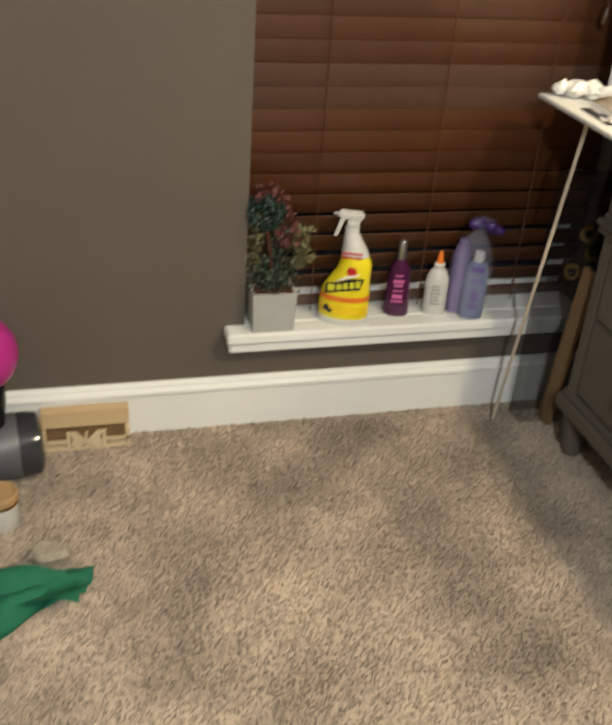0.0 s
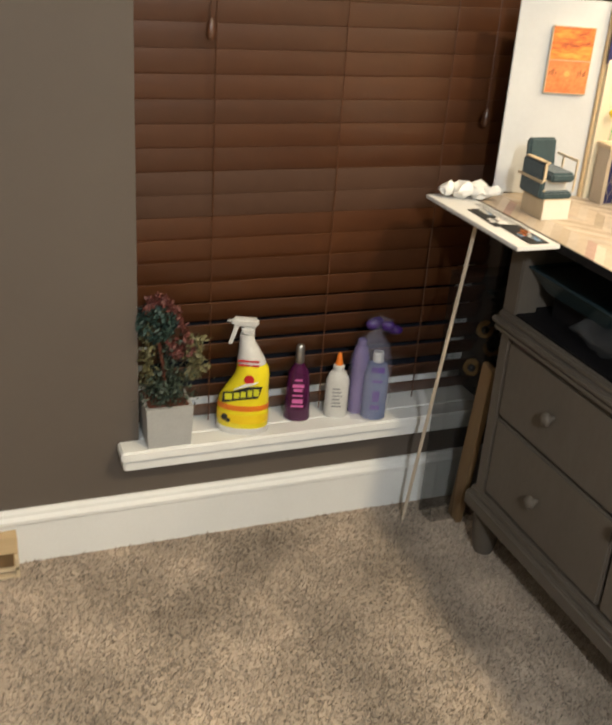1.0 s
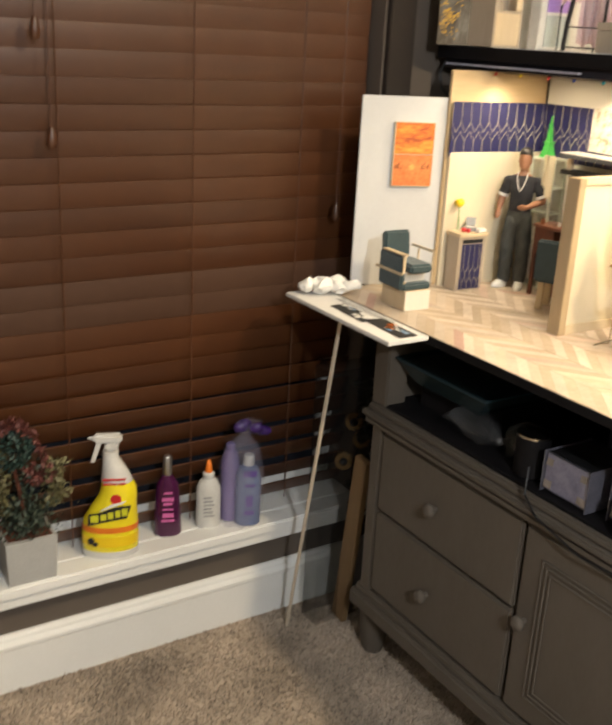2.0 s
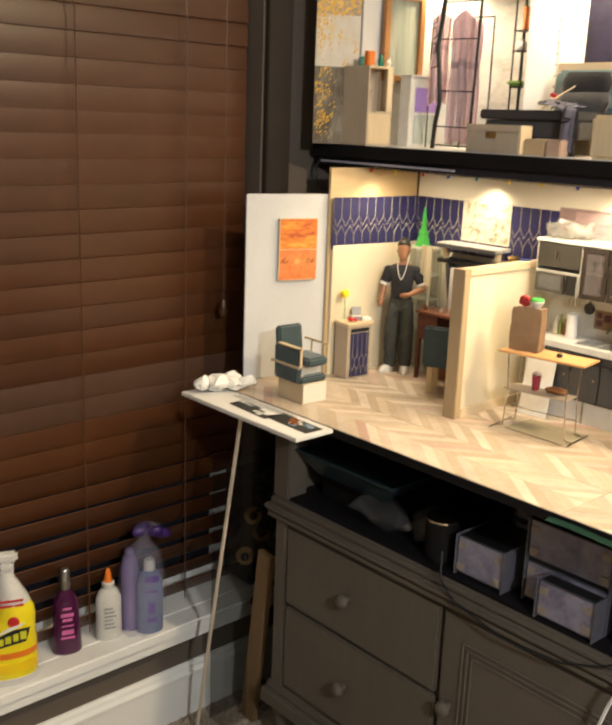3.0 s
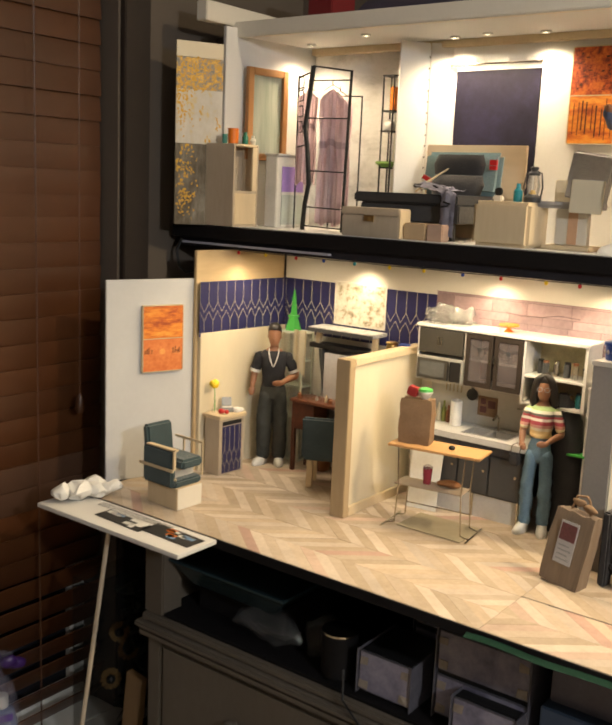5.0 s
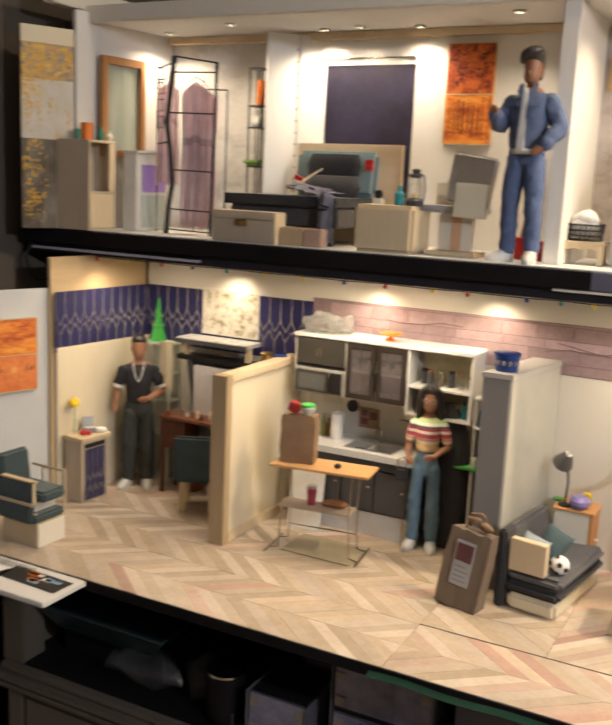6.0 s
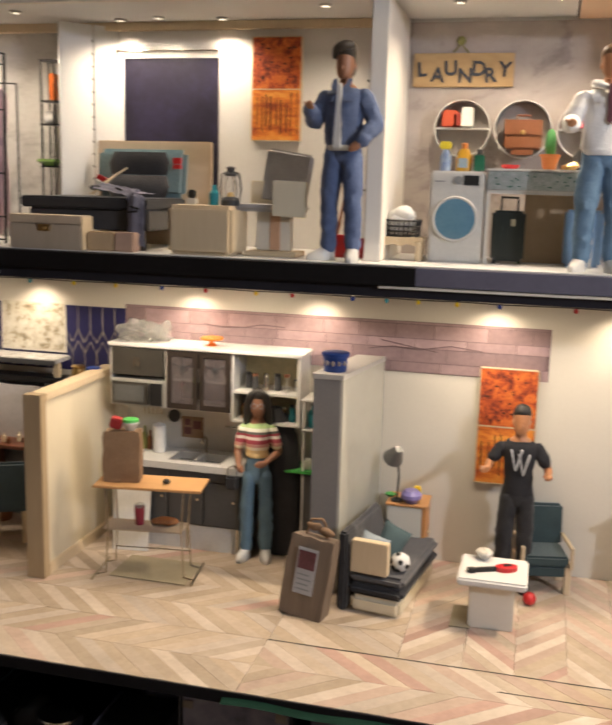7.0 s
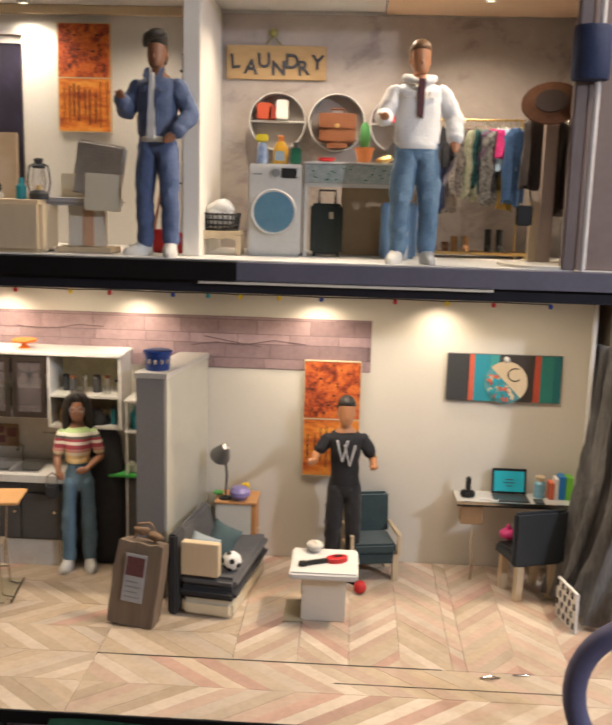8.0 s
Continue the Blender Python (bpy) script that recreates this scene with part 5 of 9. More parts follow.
def doll(m, label, h, skin, hair, top, low, shoe, arms, sleeves="short", baggy=1.0, stance=0.017, feet=(-12, 12), extra=None, wide=1.0, hem=0.168, hair_style="crop", slim=1.0):
    """Faces local -y; lengths as for a height of 0.30. arms: for each side elbow, wrist, fingertips. Slots: skin, hair, top, bottom, shoe, extra."""
    b = Build()

    def creased(first, amount, scale):
        b.bm.verts.ensure_lookup_table()
        for v in b.bm.verts[first:]:
            v.co += amount * noise.noise_vector(v.co * scale)

    for s in (-1, 1):
        limb(b, [(s * 0.0130, 0.001, 0.150), (s * (0.35 * 0.013 + 0.65 * stance), -0.001, 0.112), (s * stance, -0.002, 0.078), (s * stance, 0.002, 0.045), (s * stance, 0.003, 0.020)],
             [(0.0150 * wide, 0.0176), (0.0144 * (0.5 + 0.5 * baggy) * wide, 0.0158), (0.0118 * baggy, 0.0124 * baggy), (0.0112 * baggy, 0.0120 * baggy), (0.0108 * baggy, 0.0120 * baggy)], 14, 8)
    smooth_body(b, [(0, 0.001, 0.137, 0.010 * wide, 0.008), (0, 0.001, 0.144, 0.0215 * wide, 0.0145), (0, 0.001, 0.155, 0.0270 * wide, 0.0168), (0, 0, 0.168, 0.0245 * wide, 0.0158), (0, 0, 0.184, 0.0200 * wide, 0.0140)])
    creased(0, 0.0024, 70.0)
    creased(0, 0.0013, 170.0)
    b.paint(3)
    for s, turn in zip((-1, 1), feet):
        m0 = pose(s * stance, 0.004, 0, 0, 0, turn)
        first = len(b.bm.verts)
        smooth_body(b, [(0, -0.012, 0.0, 0.0098, 0.0215), (0, -0.012, 0.005, 0.0104, 0.0222), (0, -0.010, 0.011, 0.0096, 0.0190), (0, -0.002, 0.018, 0.0086, 0.0122), (0, 0.001, 0.025, 0.0080, 0.0088)], 14)
        b.bm.verts.ensure_lookup_table()
        b.put(b.bm.verts[first:], m0)
    b.paint(4)
    first = len(b.bm.verts)
    jacket = 1.0 if sleeves == "short" else 1.06
    j = jacket * wide
    boxy = 1.0 if sleeves == "short" else 1.13
    smooth_body(b, [(0, 0, hem, 0.0232 * j * boxy, 0.0165 * jacket), (0, 0, hem + 0.006, 0.0238 * j * boxy, 0.0172 * jacket), (0, 0, 0.194, 0.0236 * j * boxy, 0.0172 * jacket), (0, 0.000, 0.216, 0.0272 * j, 0.0190 * jacket), (0, 0.002, 0.232, 0.0300 * j, 0.0170 * jacket), (0, 0.003, 0.2390, 0.0260 * wide, 0.0142), (0, 0.003, 0.2425, 0.0200 * wide, 0.0124)])
    fore = []
    for s, (el, wr, tip) in zip((-1, 1), arms):
        sh = Vector((s * 0.0290 * wide, 0.003, 0.2310))
        el, wr, tip = Vector(el), Vector(wr), Vector(tip)
        if sleeves == "short":
            cuff = sh.lerp(el, 0.74)
            limb(b, [sh, sh.lerp(el, 0.40), cuff], [0.0108 * slim, 0.0112 * slim, 0.0108 * slim])
        else:
            limb(b, [sh, sh.lerp(el, 0.5), el, el.lerp(wr, 0.5), el.lerp(wr, 0.92)], [0.0122, 0.0130, 0.0126, 0.0118, 0.0104], 14, 7)
        fore.append((sh, el, wr, tip))
    creased(first, 0.0020, 75.0)
    creased(first, 0.0012, 170.0)
    b.paint(2)
    for sh, el, wr, tip in fore:
        if sleeves == "short":
            limb(b, [sh.lerp(el, 0.55), el, el.lerp(wr, 0.4), wr], [0.0078 * slim, 0.0072 * slim, 0.0070 * slim, 0.0046 * slim])
        side = (tip - wr).normalized()
        limb(b, [wr - side * 0.003, wr.lerp(tip, 0.45), tip], [(0.0042, 0.0040), (0.0066, 0.0042), (0.0040, 0.0026)], 10)
        across = side.cross(Vector((0, 0, 1))).normalized()
        limb(b, [wr.lerp(tip, 0.25) + across * 0.003, wr.lerp(tip, 0.6) + across * 0.007 + Vector((0, 0, 0.003))], [0.0022, 0.0016], 8)
    smooth_body(b, [(0, 0.003, 0.2400, 0.0192 * wide, 0.0120), (0, 0.003, 0.2450, 0.0160 * wide, 0.0108), (0, 0.003, 0.2500, 0.0092, 0.0090), (0, 0.002, 0.2640, 0.0080, 0.0080)])
    smooth_body(b, [(0, -0.0070, 0.2545, 0.0048, 0.0044), (0, -0.0062, 0.2562, 0.0080, 0.0075), (0, -0.0035, 0.2625, 0.0112, 0.0118), (0, -0.0010, 0.2720, 0.0128, 0.0142), (0, 0.0005, 0.2830, 0.0134, 0.0152), (0, 0.001, 0.2930, 0.0112, 0.0130), (0, 0.001, 0.2985, 0.0040, 0.0050)])
    b.ball((0, -0.0150, 0.2690), 0.0018, 0.0024, 0.0036, 8)
    b.ball((0, -0.0112, 0.2580), 0.0044, 0.0030, 0.0026, 8)
    for s in (-1, 1):
        b.ball((s * 0.0132, 0.002, 0.2715), 0.0018, 0.0030, 0.0042, 8)
    b.paint(0)
    if hair_style == "crop":
        smooth_body(b, [(0, 0.0060, 0.2640, 0.0112, 0.0096), (0, 0.0050, 0.2760, 0.0136, 0.0118), (0, 0.0022, 0.2845, 0.0144, 0.0150), (0, 0.0005, 0.2905, 0.0134, 0.0158), (0, 0.001, 0.2970, 0.0102, 0.0118), (0, 0.001, 0.3005, 0.0030, 0.0040)])
    elif hair_style == "swept":
        smooth_body(b, [(0, 0.0075, 0.2600, 0.0105, 0.0090), (0, 0.0062, 0.2720, 0.0132, 0.0120), (0, 0.0030, 0.2840, 0.0148, 0.0160), (0, 0.0005, 0.2940, 0.0152, 0.0176), (0, 0.000, 0.3020, 0.0128, 0.0150), (0, 0.000, 0.3070, 0.0045, 0.0060)])
        limb(b, [(0.011, -0.008, 0.2990), (0.002, -0.0150, 0.2980), (-0.008, -0.0150, 0.2930), (-0.0135, -0.009, 0.2840)], [0.0060, 0.0072, 0.0066, 0.0040])
    else:
        smooth_body(b, [(0, 0.0060, 0.2600, 0.0140, 0.0110), (0, 0.0050, 0.2740, 0.0160, 0.0140), (0, 0.0020, 0.2870, 0.0158, 0.0165), (0, 0.0010, 0.2960, 0.0125, 0.0150), (0, 0.001, 0.3020, 0.0050, 0.0060)])
        for s in (-1, 1):
            limb(b, [(s * 0.003, -0.010, 0.2985), (s * 0.0115, -0.0085, 0.2900), (s * 0.0160, -0.002, 0.2720), (s * 0.0180, 0.003, 0.2500), (s * 0.0170, 0.010, 0.2280)], [0.0050, 0.0068, 0.0078, 0.0075, 0.0050])
        smooth_body(b, [(0.012, 0.020, 0.150, 0.008, 0.004), (0.012, 0.021, 0.170, 0.017, 0.008), (0.010, 0.021, 0.205, 0.023, 0.010), (0.003, 0.016, 0.245, 0.0225, 0.0115), (0, 0.010, 0.272, 0.0180, 0.0120), (0, 0.006, 0.290, 0.010, 0.010)])
    b.paint(1)
    if extra:
        extra(b)
    k = h / 0.30
    bmesh.ops.scale(b.bm, vec=(k, k, k), verts=b.bm.verts)
    return solid("doll", b, [skin, hair, top, low, shoe] + ([DOLL_EXTRA[extra]] if extra else []), label, "doll", m)


brown_skin_m = mat("deep_brown_vinyl", (0.30, 0.138, 0.075), rough=0.45, scale=30, bump=0.02)
tan_skin_m = mat("tan_vinyl", (0.50, 0.225, 0.105), rough=0.45, scale=30, bump=0.02)
hair_m = mat("moulded_black_hair", (0.010, 0.008, 0.007), (0.018, 0.014, 0.012), rough=0.5, scale=90, bump=0.4)
sandy_hair_m = mat("moulded_sandy_hair", (0.17, 0.085, 0.035), rough=0.5, scale=90, bump=0.4)
denim_m = mat("blue_denim", (0.125, 0.165, 0.285), (0.08, 0.11, 0.20), rough=0.9, scale=60, bump=0.4)
lightdenim_m = mat("light_blue_denim", (0.17, 0.28, 0.40), (0.11, 0.19, 0.29), rough=0.9, scale=50, bump=0.4)
tealdenim_m = mat("faded_blue_denim", (0.15, 0.25, 0.33), (0.10, 0.17, 0.24), rough=0.9, scale=50, bump=0.4)
greypants_m = mat("charcoal_trousers", (0.055, 0.060, 0.058), (0.035, 0.038, 0.037), rough=0.9, scale=50, bump=0.4)
blackshirt_m = mat("black_tshirt", (0.013, 0.013, 0.017), (0.02, 0.02, 0.024), rough=0.9, scale=60, bump=0.3)
whitejacket_m = mat("white_jacket_cloth", (0.86, 0.85, 0.83), (0.78, 0.77, 0.76), rough=0.9, scale=50, bump=0.4)


def stripe_material():
    m = mat("striped_knit", (0.72, 0.66, 0.52), rough=0.95, scale=60, bump=0.3)
    nt = m.node_tree
    tc = nt.nodes.new("ShaderNodeTexCoord")
    sep = nt.nodes.new("ShaderNodeSeparateXYZ")
    mr = nt.nodes.new("ShaderNodeMapRange")
    mr.inputs[1].default_value, mr.inputs[2].default_value = 0.170, 0.236
    ramp = nt.nodes.new("ShaderNodeValToRGB")
    ramp.color_ramp.interpolation = "CONSTANT"
    cols = [(0.0, (0.66, 0.47, 0.22)), (0.24, (0.72, 0.62, 0.42)), (0.32, (0.55, 0.28, 0.22)), (0.40, (0.40, 0.07, 0.09)), (0.50, (0.68, 0.60, 0.52)), (0.57, (0.36, 0.06, 0.08)), (0.63, (0.12, 0.12, 0.10)), (0.69, (0.70, 0.68, 0.58)), (0.77, (0.42, 0.58, 0.26))]
    while len(ramp.color_ramp.elements) < len(cols):
        ramp.color_ramp.elements.new(0.5)
    for e, (p, c) in zip(ramp.color_ramp.elements, cols):
        e.position, e.color = p, (*c, 1)
    nt.links.new(tc.outputs["Object"], sep.inputs[0])
    nt.links.new(sep.outputs[2], mr.inputs[0])
    nt.links.new(mr.outputs[0], ramp.inputs[0])
    nt.links.new(ramp.outputs[0], nt.nodes["Principled BSDF"].inputs["Base Color"])
    return m


def chain(b):
    for s in (-1, 1):
        b.tube([(s * 0.010, -0.008, 0.2490), (s * 0.0095, -0.0165, 0.2380), (s * 0.006, -0.0195, 0.2240), (s * 0.002, -0.0203, 0.2145), (0, -0.0202, 0.2120)], 0.0010, 5)
    for (el, wr, tip), s in zip(CHAIN_ARMS, (-1, 1)):
        sh = Vector((s * 0.0290, 0.003, 0.2310))
        b.bar(sh.lerp(Vector(el), 0.72), sh.lerp(Vector(el), 0.86), 0.0116, n=14)
    b.paint(5)


def spectacles(b):
    for s in (-1, 1):
        pts = [(s * 0.0066 + 0.0048 * math.cos(a * math.pi / 6), -0.0165, 0.2745 + 0.0042 * math.sin(a * math.pi / 6)) for a in range(13)]
        b.tube(pts, 0.0006, 4)
        b.tube([(s * 0.0108, -0.0165, 0.2750), (s * 0.0150, -0.002, 0.2740)], 0.0006, 4)
    b.paint(5)


def shirt_mark(b):
    y0, y1 = -0.0225, -0.0180
    for dx, dz in ((-0.0060, 0.0), (0.0060, -0.0070)):
        for x, s in ((dx - 0.0080, 1), (dx + 0.0080, -1)):
            b.prism([(x - 0.0019, 0.2330 + dz), (x + 0.0019, 0.2330 + dz), (x + s * 0.0078 + 0.0009, 0.2000 + dz), (x + s * 0.0078 - 0.0009, 0.2000 + dz)], y0, y1, "y")
    b.paint(5)


def open_jacket(b):
    b.prism([(-0.0085, 0.160), (0.0030, 0.160), (0.0012, 0.247), (-0.0034, 0.247)], -0.0212, -0.0150, "y")
    smooth_body(b, [(0, -0.001, 0.156, 0.0225, 0.0172), (0, -0.001, 0.161, 0.0232, 0.0178), (0, 0, 0.167, 0.0230, 0.0165)])
    b.paint(5)
    smooth_body(b, [(0.001, 0.001, 0.161, 0.0252, 0.0176), (0, 0, 0.166, 0.0256, 0.0182), (0, 0, 0.171, 0.0250, 0.0176)])
    for s in (-1, 1):
        b.loft([[(s * 0.0035, -0.0215, 0.2380), (s * 0.0125, -0.0185, 0.2420), (s * 0.0125, -0.0100, 0.2520), (s * 0.0085, -0.0090, 0.2540)], [(s * 0.0045, -0.0235, 0.2375), (s * 0.0140, -0.0205, 0.2410), (s * 0.0145, -0.0100, 0.2530), (s * 0.0090, -0.0090, 0.2555)]])
        b.box(-0.0065, 0.0065, -0.0012, 0.0012, -0.0035, 0.0035, pose(s * 0.0150, -0.0200, 0.2260, 0, 0, s * 22)).box(-0.0006, 0.0006, -0.001, 0.001, -0.028, 0.028, pose(s * 0.0062, -0.0212, 0.204, 0, -s * 3, s * 8))
    b.paint(2)


def hooded(b):
    b.prism([(-0.0040, 0.200), (0.0030, 0.196), (0.0045, 0.247), (-0.0040, 0.247)], -0.0236, -0.0150, "y")
    b.paint(5)
    for s in (-1, 1):
        limb(b, [(s * 0.006, -0.014, 0.2440), (s * 0.0165, -0.006, 0.2480), (s * 0.0180, 0.008, 0.2500), (s * 0.004, 0.0165, 0.2500)], [0.0042, 0.0052, 0.0058, 0.0060])
        b.box(-0.0070, 0.0070, -0.0012, 0.0012, -0.0035, 0.0035, pose(s * 0.0160, -0.0208, 0.2270, 0, 0, s * 22))
    smooth_body(b, [(0, 0, 0.156, 0.0280, 0.0190), (0, 0, 0.161, 0.0292, 0.0198), (0, 0, 0.167, 0.0288, 0.0195)])
    b.paint(2)


DOLL_EXTRA = {chain: mat("silver_trim", (0.70, 0.69, 0.66), rough=0.4, bump=0), spectacles: mat("grey_spectacle_frame", (0.30, 0.30, 0.30), rough=0.5, bump=0), shirt_mark: mat("pale_shirt_print", (0.50, 0.50, 0.51), rough=0.7, scale=60), open_jacket: white_plain_m, hooded: mat("dark_red_print", (0.10, 0.03, 0.04), rough=0.8, scale=60)}
CHAIN_ARMS = (((-0.0400, 0.004, 0.192), (-0.0430, -0.006, 0.165), (-0.0440, -0.010, 0.150)), ((0.0460, 0.002, 0.193), (0.0180, -0.026, 0.180), (0.0020, -0.028, 0.179)))
doll(pose(0.236, -0.094, ZF, 0, 0, 36), "doll in black t-shirt, charcoal trousers and white shoes, standing", 0.300, brown_skin_m, hair_m, blackshirt_m, greypants_m, kitchen_white_m, CHAIN_ARMS, "short", 1.32, 0.0165, (-34, 4), chain)
doll(pose(0.821, -0.085, ZF, 0, 0, 14), "doll in striped cropped top and faded jeans, with long black hair", 0.282, brown_skin_m, hair_m, stripe_material(), tealdenim_m, kitchen_white_m, (((-0.0330, 0.003, 0.192), (-0.0300, -0.016, 0.170), (-0.0240, -0.023, 0.163)), ((0.0360, 0.002, 0.193), (0.0130, -0.024, 0.177), (0.0000, -0.028, 0.176))), "short", 1.02, 0.0165, (-22, 6), spectacles, 0.80, 0.185, "long", 0.86)
doll(pose(1.228, -0.074, ZF, 0, 0, 4), "doll in black t-shirt with a pale mark and black trousers", 0.289, tan_skin_m, hair_m, blackshirt_m, blackcloth_m, blackwire_m, (((-0.0450, -0.004, 0.207), (-0.0500, -0.032, 0.203), (-0.0580, -0.040, 0.204)), ((0.0440, 0.000, 0.200), (0.0440, -0.028, 0.194), (0.0420, -0.040, 0.197))), "short", 1.10, 0.0160, (-8, 8), shirt_mark, 0.94, 0.158, "crop", 0.88)

hb_ = thing("handbag", "small black handbag with a pale chain beside the doll", "bag", pose(0.784, -0.100, ZF + 0.118))
part("body", Build().box(-0.010, 0.010, -0.006, 0.006, 0, 0.022).bevel(0.003), blackcloth_m, hb_)
part("strap", Build().tube([(-0.008, 0, 0.021), (-0.007, 0, 0.034), (0.002, 0, 0.040), (0.009, 0, 0.034), (0.008, 0, 0.021)], 0.0010), steel_m, hb_)

# ---- kitchen ----
cabdark_m = mat("dark_olive_laminate", (0.050, 0.046, 0.039), (0.038, 0.035, 0.030), rough=0.32, scale=30, bump=0.03)
doorframe_m = mat("dark_brown_door_frame", (0.034, 0.026, 0.021), (0.024, 0.018, 0.015), rough=0.35, scale=30, bump=0.03)
tinted_m = mat("cloudy_door_pane", (0.20, 0.17, 0.17), (0.12, 0.10, 0.10), rough=0.12, alpha=0.45, scale=40, bump=0.02)
KF = -0.070  # front of the wall cabinets
ku = thing("wall_cabinet", "grey and white toy kitchen wall cabinets with glass doors", "cabinet", pose(0, 0, 0))
part("back_panel", Build().box(0.560, 0.884, -0.0035, -0.002, 1.055, 1.156), kitchen_white_m, ku)
for x0, x1, z0 in ((0.560, 0.563, 1.058), (0.657, 0.660, 1.058), (0.771, 0.775, 1.045), (0.880, 0.885, 1.045)):
    part("side_panel", Build().box(x0, x1, KF, -0.004, z0, 1.156), kitchen_white_m, ku)
for x0, x1, y0, z in ((0.6602, 0.7708, KF, 1.058), (0.7752, 0.8798, KF, 1.045), (0.7752, 0.8798, KF, 1.093), (0.6602, 0.7708, KF + 0.006, 1.1045)):
    part("shelf", Build().box(x0, x1, y0, -0.004, z, z + 0.0035), kitchen_white_m, ku)
part("cream_back", Build().box(0.7755, 0.8795, -0.0062, -0.0045, 1.0490, 1.155), mat("cream_shelf_back", (0.66, 0.58, 0.36), (0.42, 0.38, 0.24), rough=0.6, scale=60), ku, "cream printed shelf back")
# cabinet interior shade put in as a dark grey sheet
part("shadow_board", Build().box(0.6602, 0.7708, -0.0060, -0.0045, 1.062, 1.155), darkgrey_m, ku, "dark sheet standing in for the shade behind the glass doors")
part("top_slab", rounded(0.557, 0.888, KF - 0.004, -0.004, 1.1565, 1.163, 0.0015), kitchen_white_m, ku)
dr = part("door", rounded(0.564, 0.656, KF - 0.003, KF, 1.110, 1.155, 0.001), cabdark_m, ku)
for hx in (0.606, 0.613):
    part("handle", Build().bar((hx, KF - 0.0055, 1.126), (hx, KF - 0.0055, 1.141), 0.0013, n=8).bar((hx, KF - 0.0055, 1.128), (hx, KF - 0.003, 1.128), 0.001, n=6).bar((hx, KF - 0.0055, 1.139), (hx, KF - 0.003, 1.139), 0.001, n=6), steel_m, dr)
for x0, x1, hx in ((0.661, 0.714, 0.711), (0.717, 0.770, 0.720)):
    b = Build()
    for a in ((x0, x0 + 0.008, 1.060, 1.155), (x1 - 0.008, x1, 1.060, 1.155), (x0 + 0.008, x1 - 0.008, 1.060, 1.069), (x0 + 0.008, x1 - 0.008, 1.147, 1.155)):
        b.box(a[0], a[1], KF - 0.003, KF, a[2], a[3])
    door = part("door", b, doorframe_m, ku, "dark brown framed glass door")
    xm = (x0 + x1) / 2
    b = Build().bar((xm, KF - 0.002, 1.128), (xm, KF - 0.001, 1.128), 0.0045, n=8)
    for dx, dz in ((0, 0.020), (0, -0.020), (0.018, 0.008), (-0.018, 0.008)):
        b.bar((xm, KF - 0.0015, 1.128), (xm + dx, KF - 0.0015, 1.128 + dz), 0.0008, n=5)
    part("glass_motif", b, darkgrey_m, door)
    part("pane", Build().box(x0 + 0.008, x1 - 0.008, KF - 0.0012, KF - 0.0006, 1.069, 1.147), tinted_m, door)
    part("handle", Build().box(hx - 0.001, hx + 0.001, KF - 0.006, KF - 0.003, 1.104, 1.116), steel_m, door)
mw = thing("microwave", "small grey toy microwave under the cabinet", "microwave", pose(0.562, KF - 0.006, 1.058))
part("body", rounded(0, 0.096, 0.002, 0.06, 0.0, 0.0455, 0.0015), mat("silver_grey_plastic", (0.36, 0.35, 0.31), rough=0.35, bump=0.02), mw)
part("door", rounded(0.003, 0.068, -0.001, 0.0015, 0.004, 0.041, 0.001), cabdark_m, mw)
part("window", Build().box(0.009, 0.061, -0.0018, -0.0012, 0.009, 0.036), mat("smoky_window", (0.10, 0.105, 0.105), rough=0.15, bump=0), mw)
part("control_panel", Build().box(0.070, 0.092, 0.0, 0.0015, 0.004, 0.041), blackwire_m, mw)
part("handle", Build().bar((0.069, -0.004, 0.008), (0.069, -0.004, 0.037), 0.0015), blackwire_m, mw)
rng = random.Random(11)
mat_gold, teal_dark = mat("amber_jar", (0.30, 0.17, 0.04), rough=0.3), mat("dark_teal_jar", (0.015, 0.12, 0.14), rough=0.3)
for zb, xs in ((1.0972, (0.790, 0.805, 0.822, 0.840, 0.858, 0.870)), (1.0492, (0.788, 0.803, 0.820, 0.850, 0.868))):
    for x in xs:
        h, r = rng.uniform(0.018, 0.034), rng.uniform(0.0045, 0.0065)
        j = thing("jar", "tiny pantry jar on the open kitchen shelf", "jar", pose(x, -0.045 + rng.uniform(-0.008, 0.01), zb), "pantry jars")
        part("jar", Build().lathe([(r, 0), (r, h * 0.8), (r * 0.8, h * 0.86)], n=10), rng.choice([clear_m, steel_m, steel_m, darkgrey_m] if zb > 1.08 else [mat_gold, teal_dark, teal_dark]), j)
        part("lid", Build().lathe([(r * 0.9, h * 0.865), (r * 0.9, h)], n=10), rng.choice([steel_m, blackwire_m, brown_m]), j)
for k in range(6):
    x = 0.672 + 0.017 * k
    solid("cup", Build().lathe([(0.0045, 0), (0.006, 0.012), (0.0055, 0.012), (0.004, 0.001)], (x, -0.035, 1.1085), 10), kitchen_white_m, "tiny white cup behind the cabinet glass", "cup", group="kitchen cups")
b = Build().ball((0.598, -0.040, 1.179), 0.036, 0.024, 0.0155, 16).ball((0.632, -0.036, 1.176), 0.020, 0.018, 0.0125, 12).rough(0.013, 95, 4).rough(0.009, 210, 9)
for v in b.bm.verts:
    v.co.z = max(v.co.z, 1.1635)
crinkle_m = mat("crinkled_cellophane", (0.62, 0.61, 0.57), (0.36, 0.35, 0.31), rough=0.10, alpha=0.34, scale=150, bump=0.9, coat=0.8)
tagged(new("plastic_bag", b.mesh("plastic_bag", crinkle_m, 0.15)), "crumpled clear plastic bag on the kitchen cabinets", "bag")
ck = thing("cake_stand", "small orange plastic cake stand", "cake stand", pose(0.728, -0.045, 1.1635))
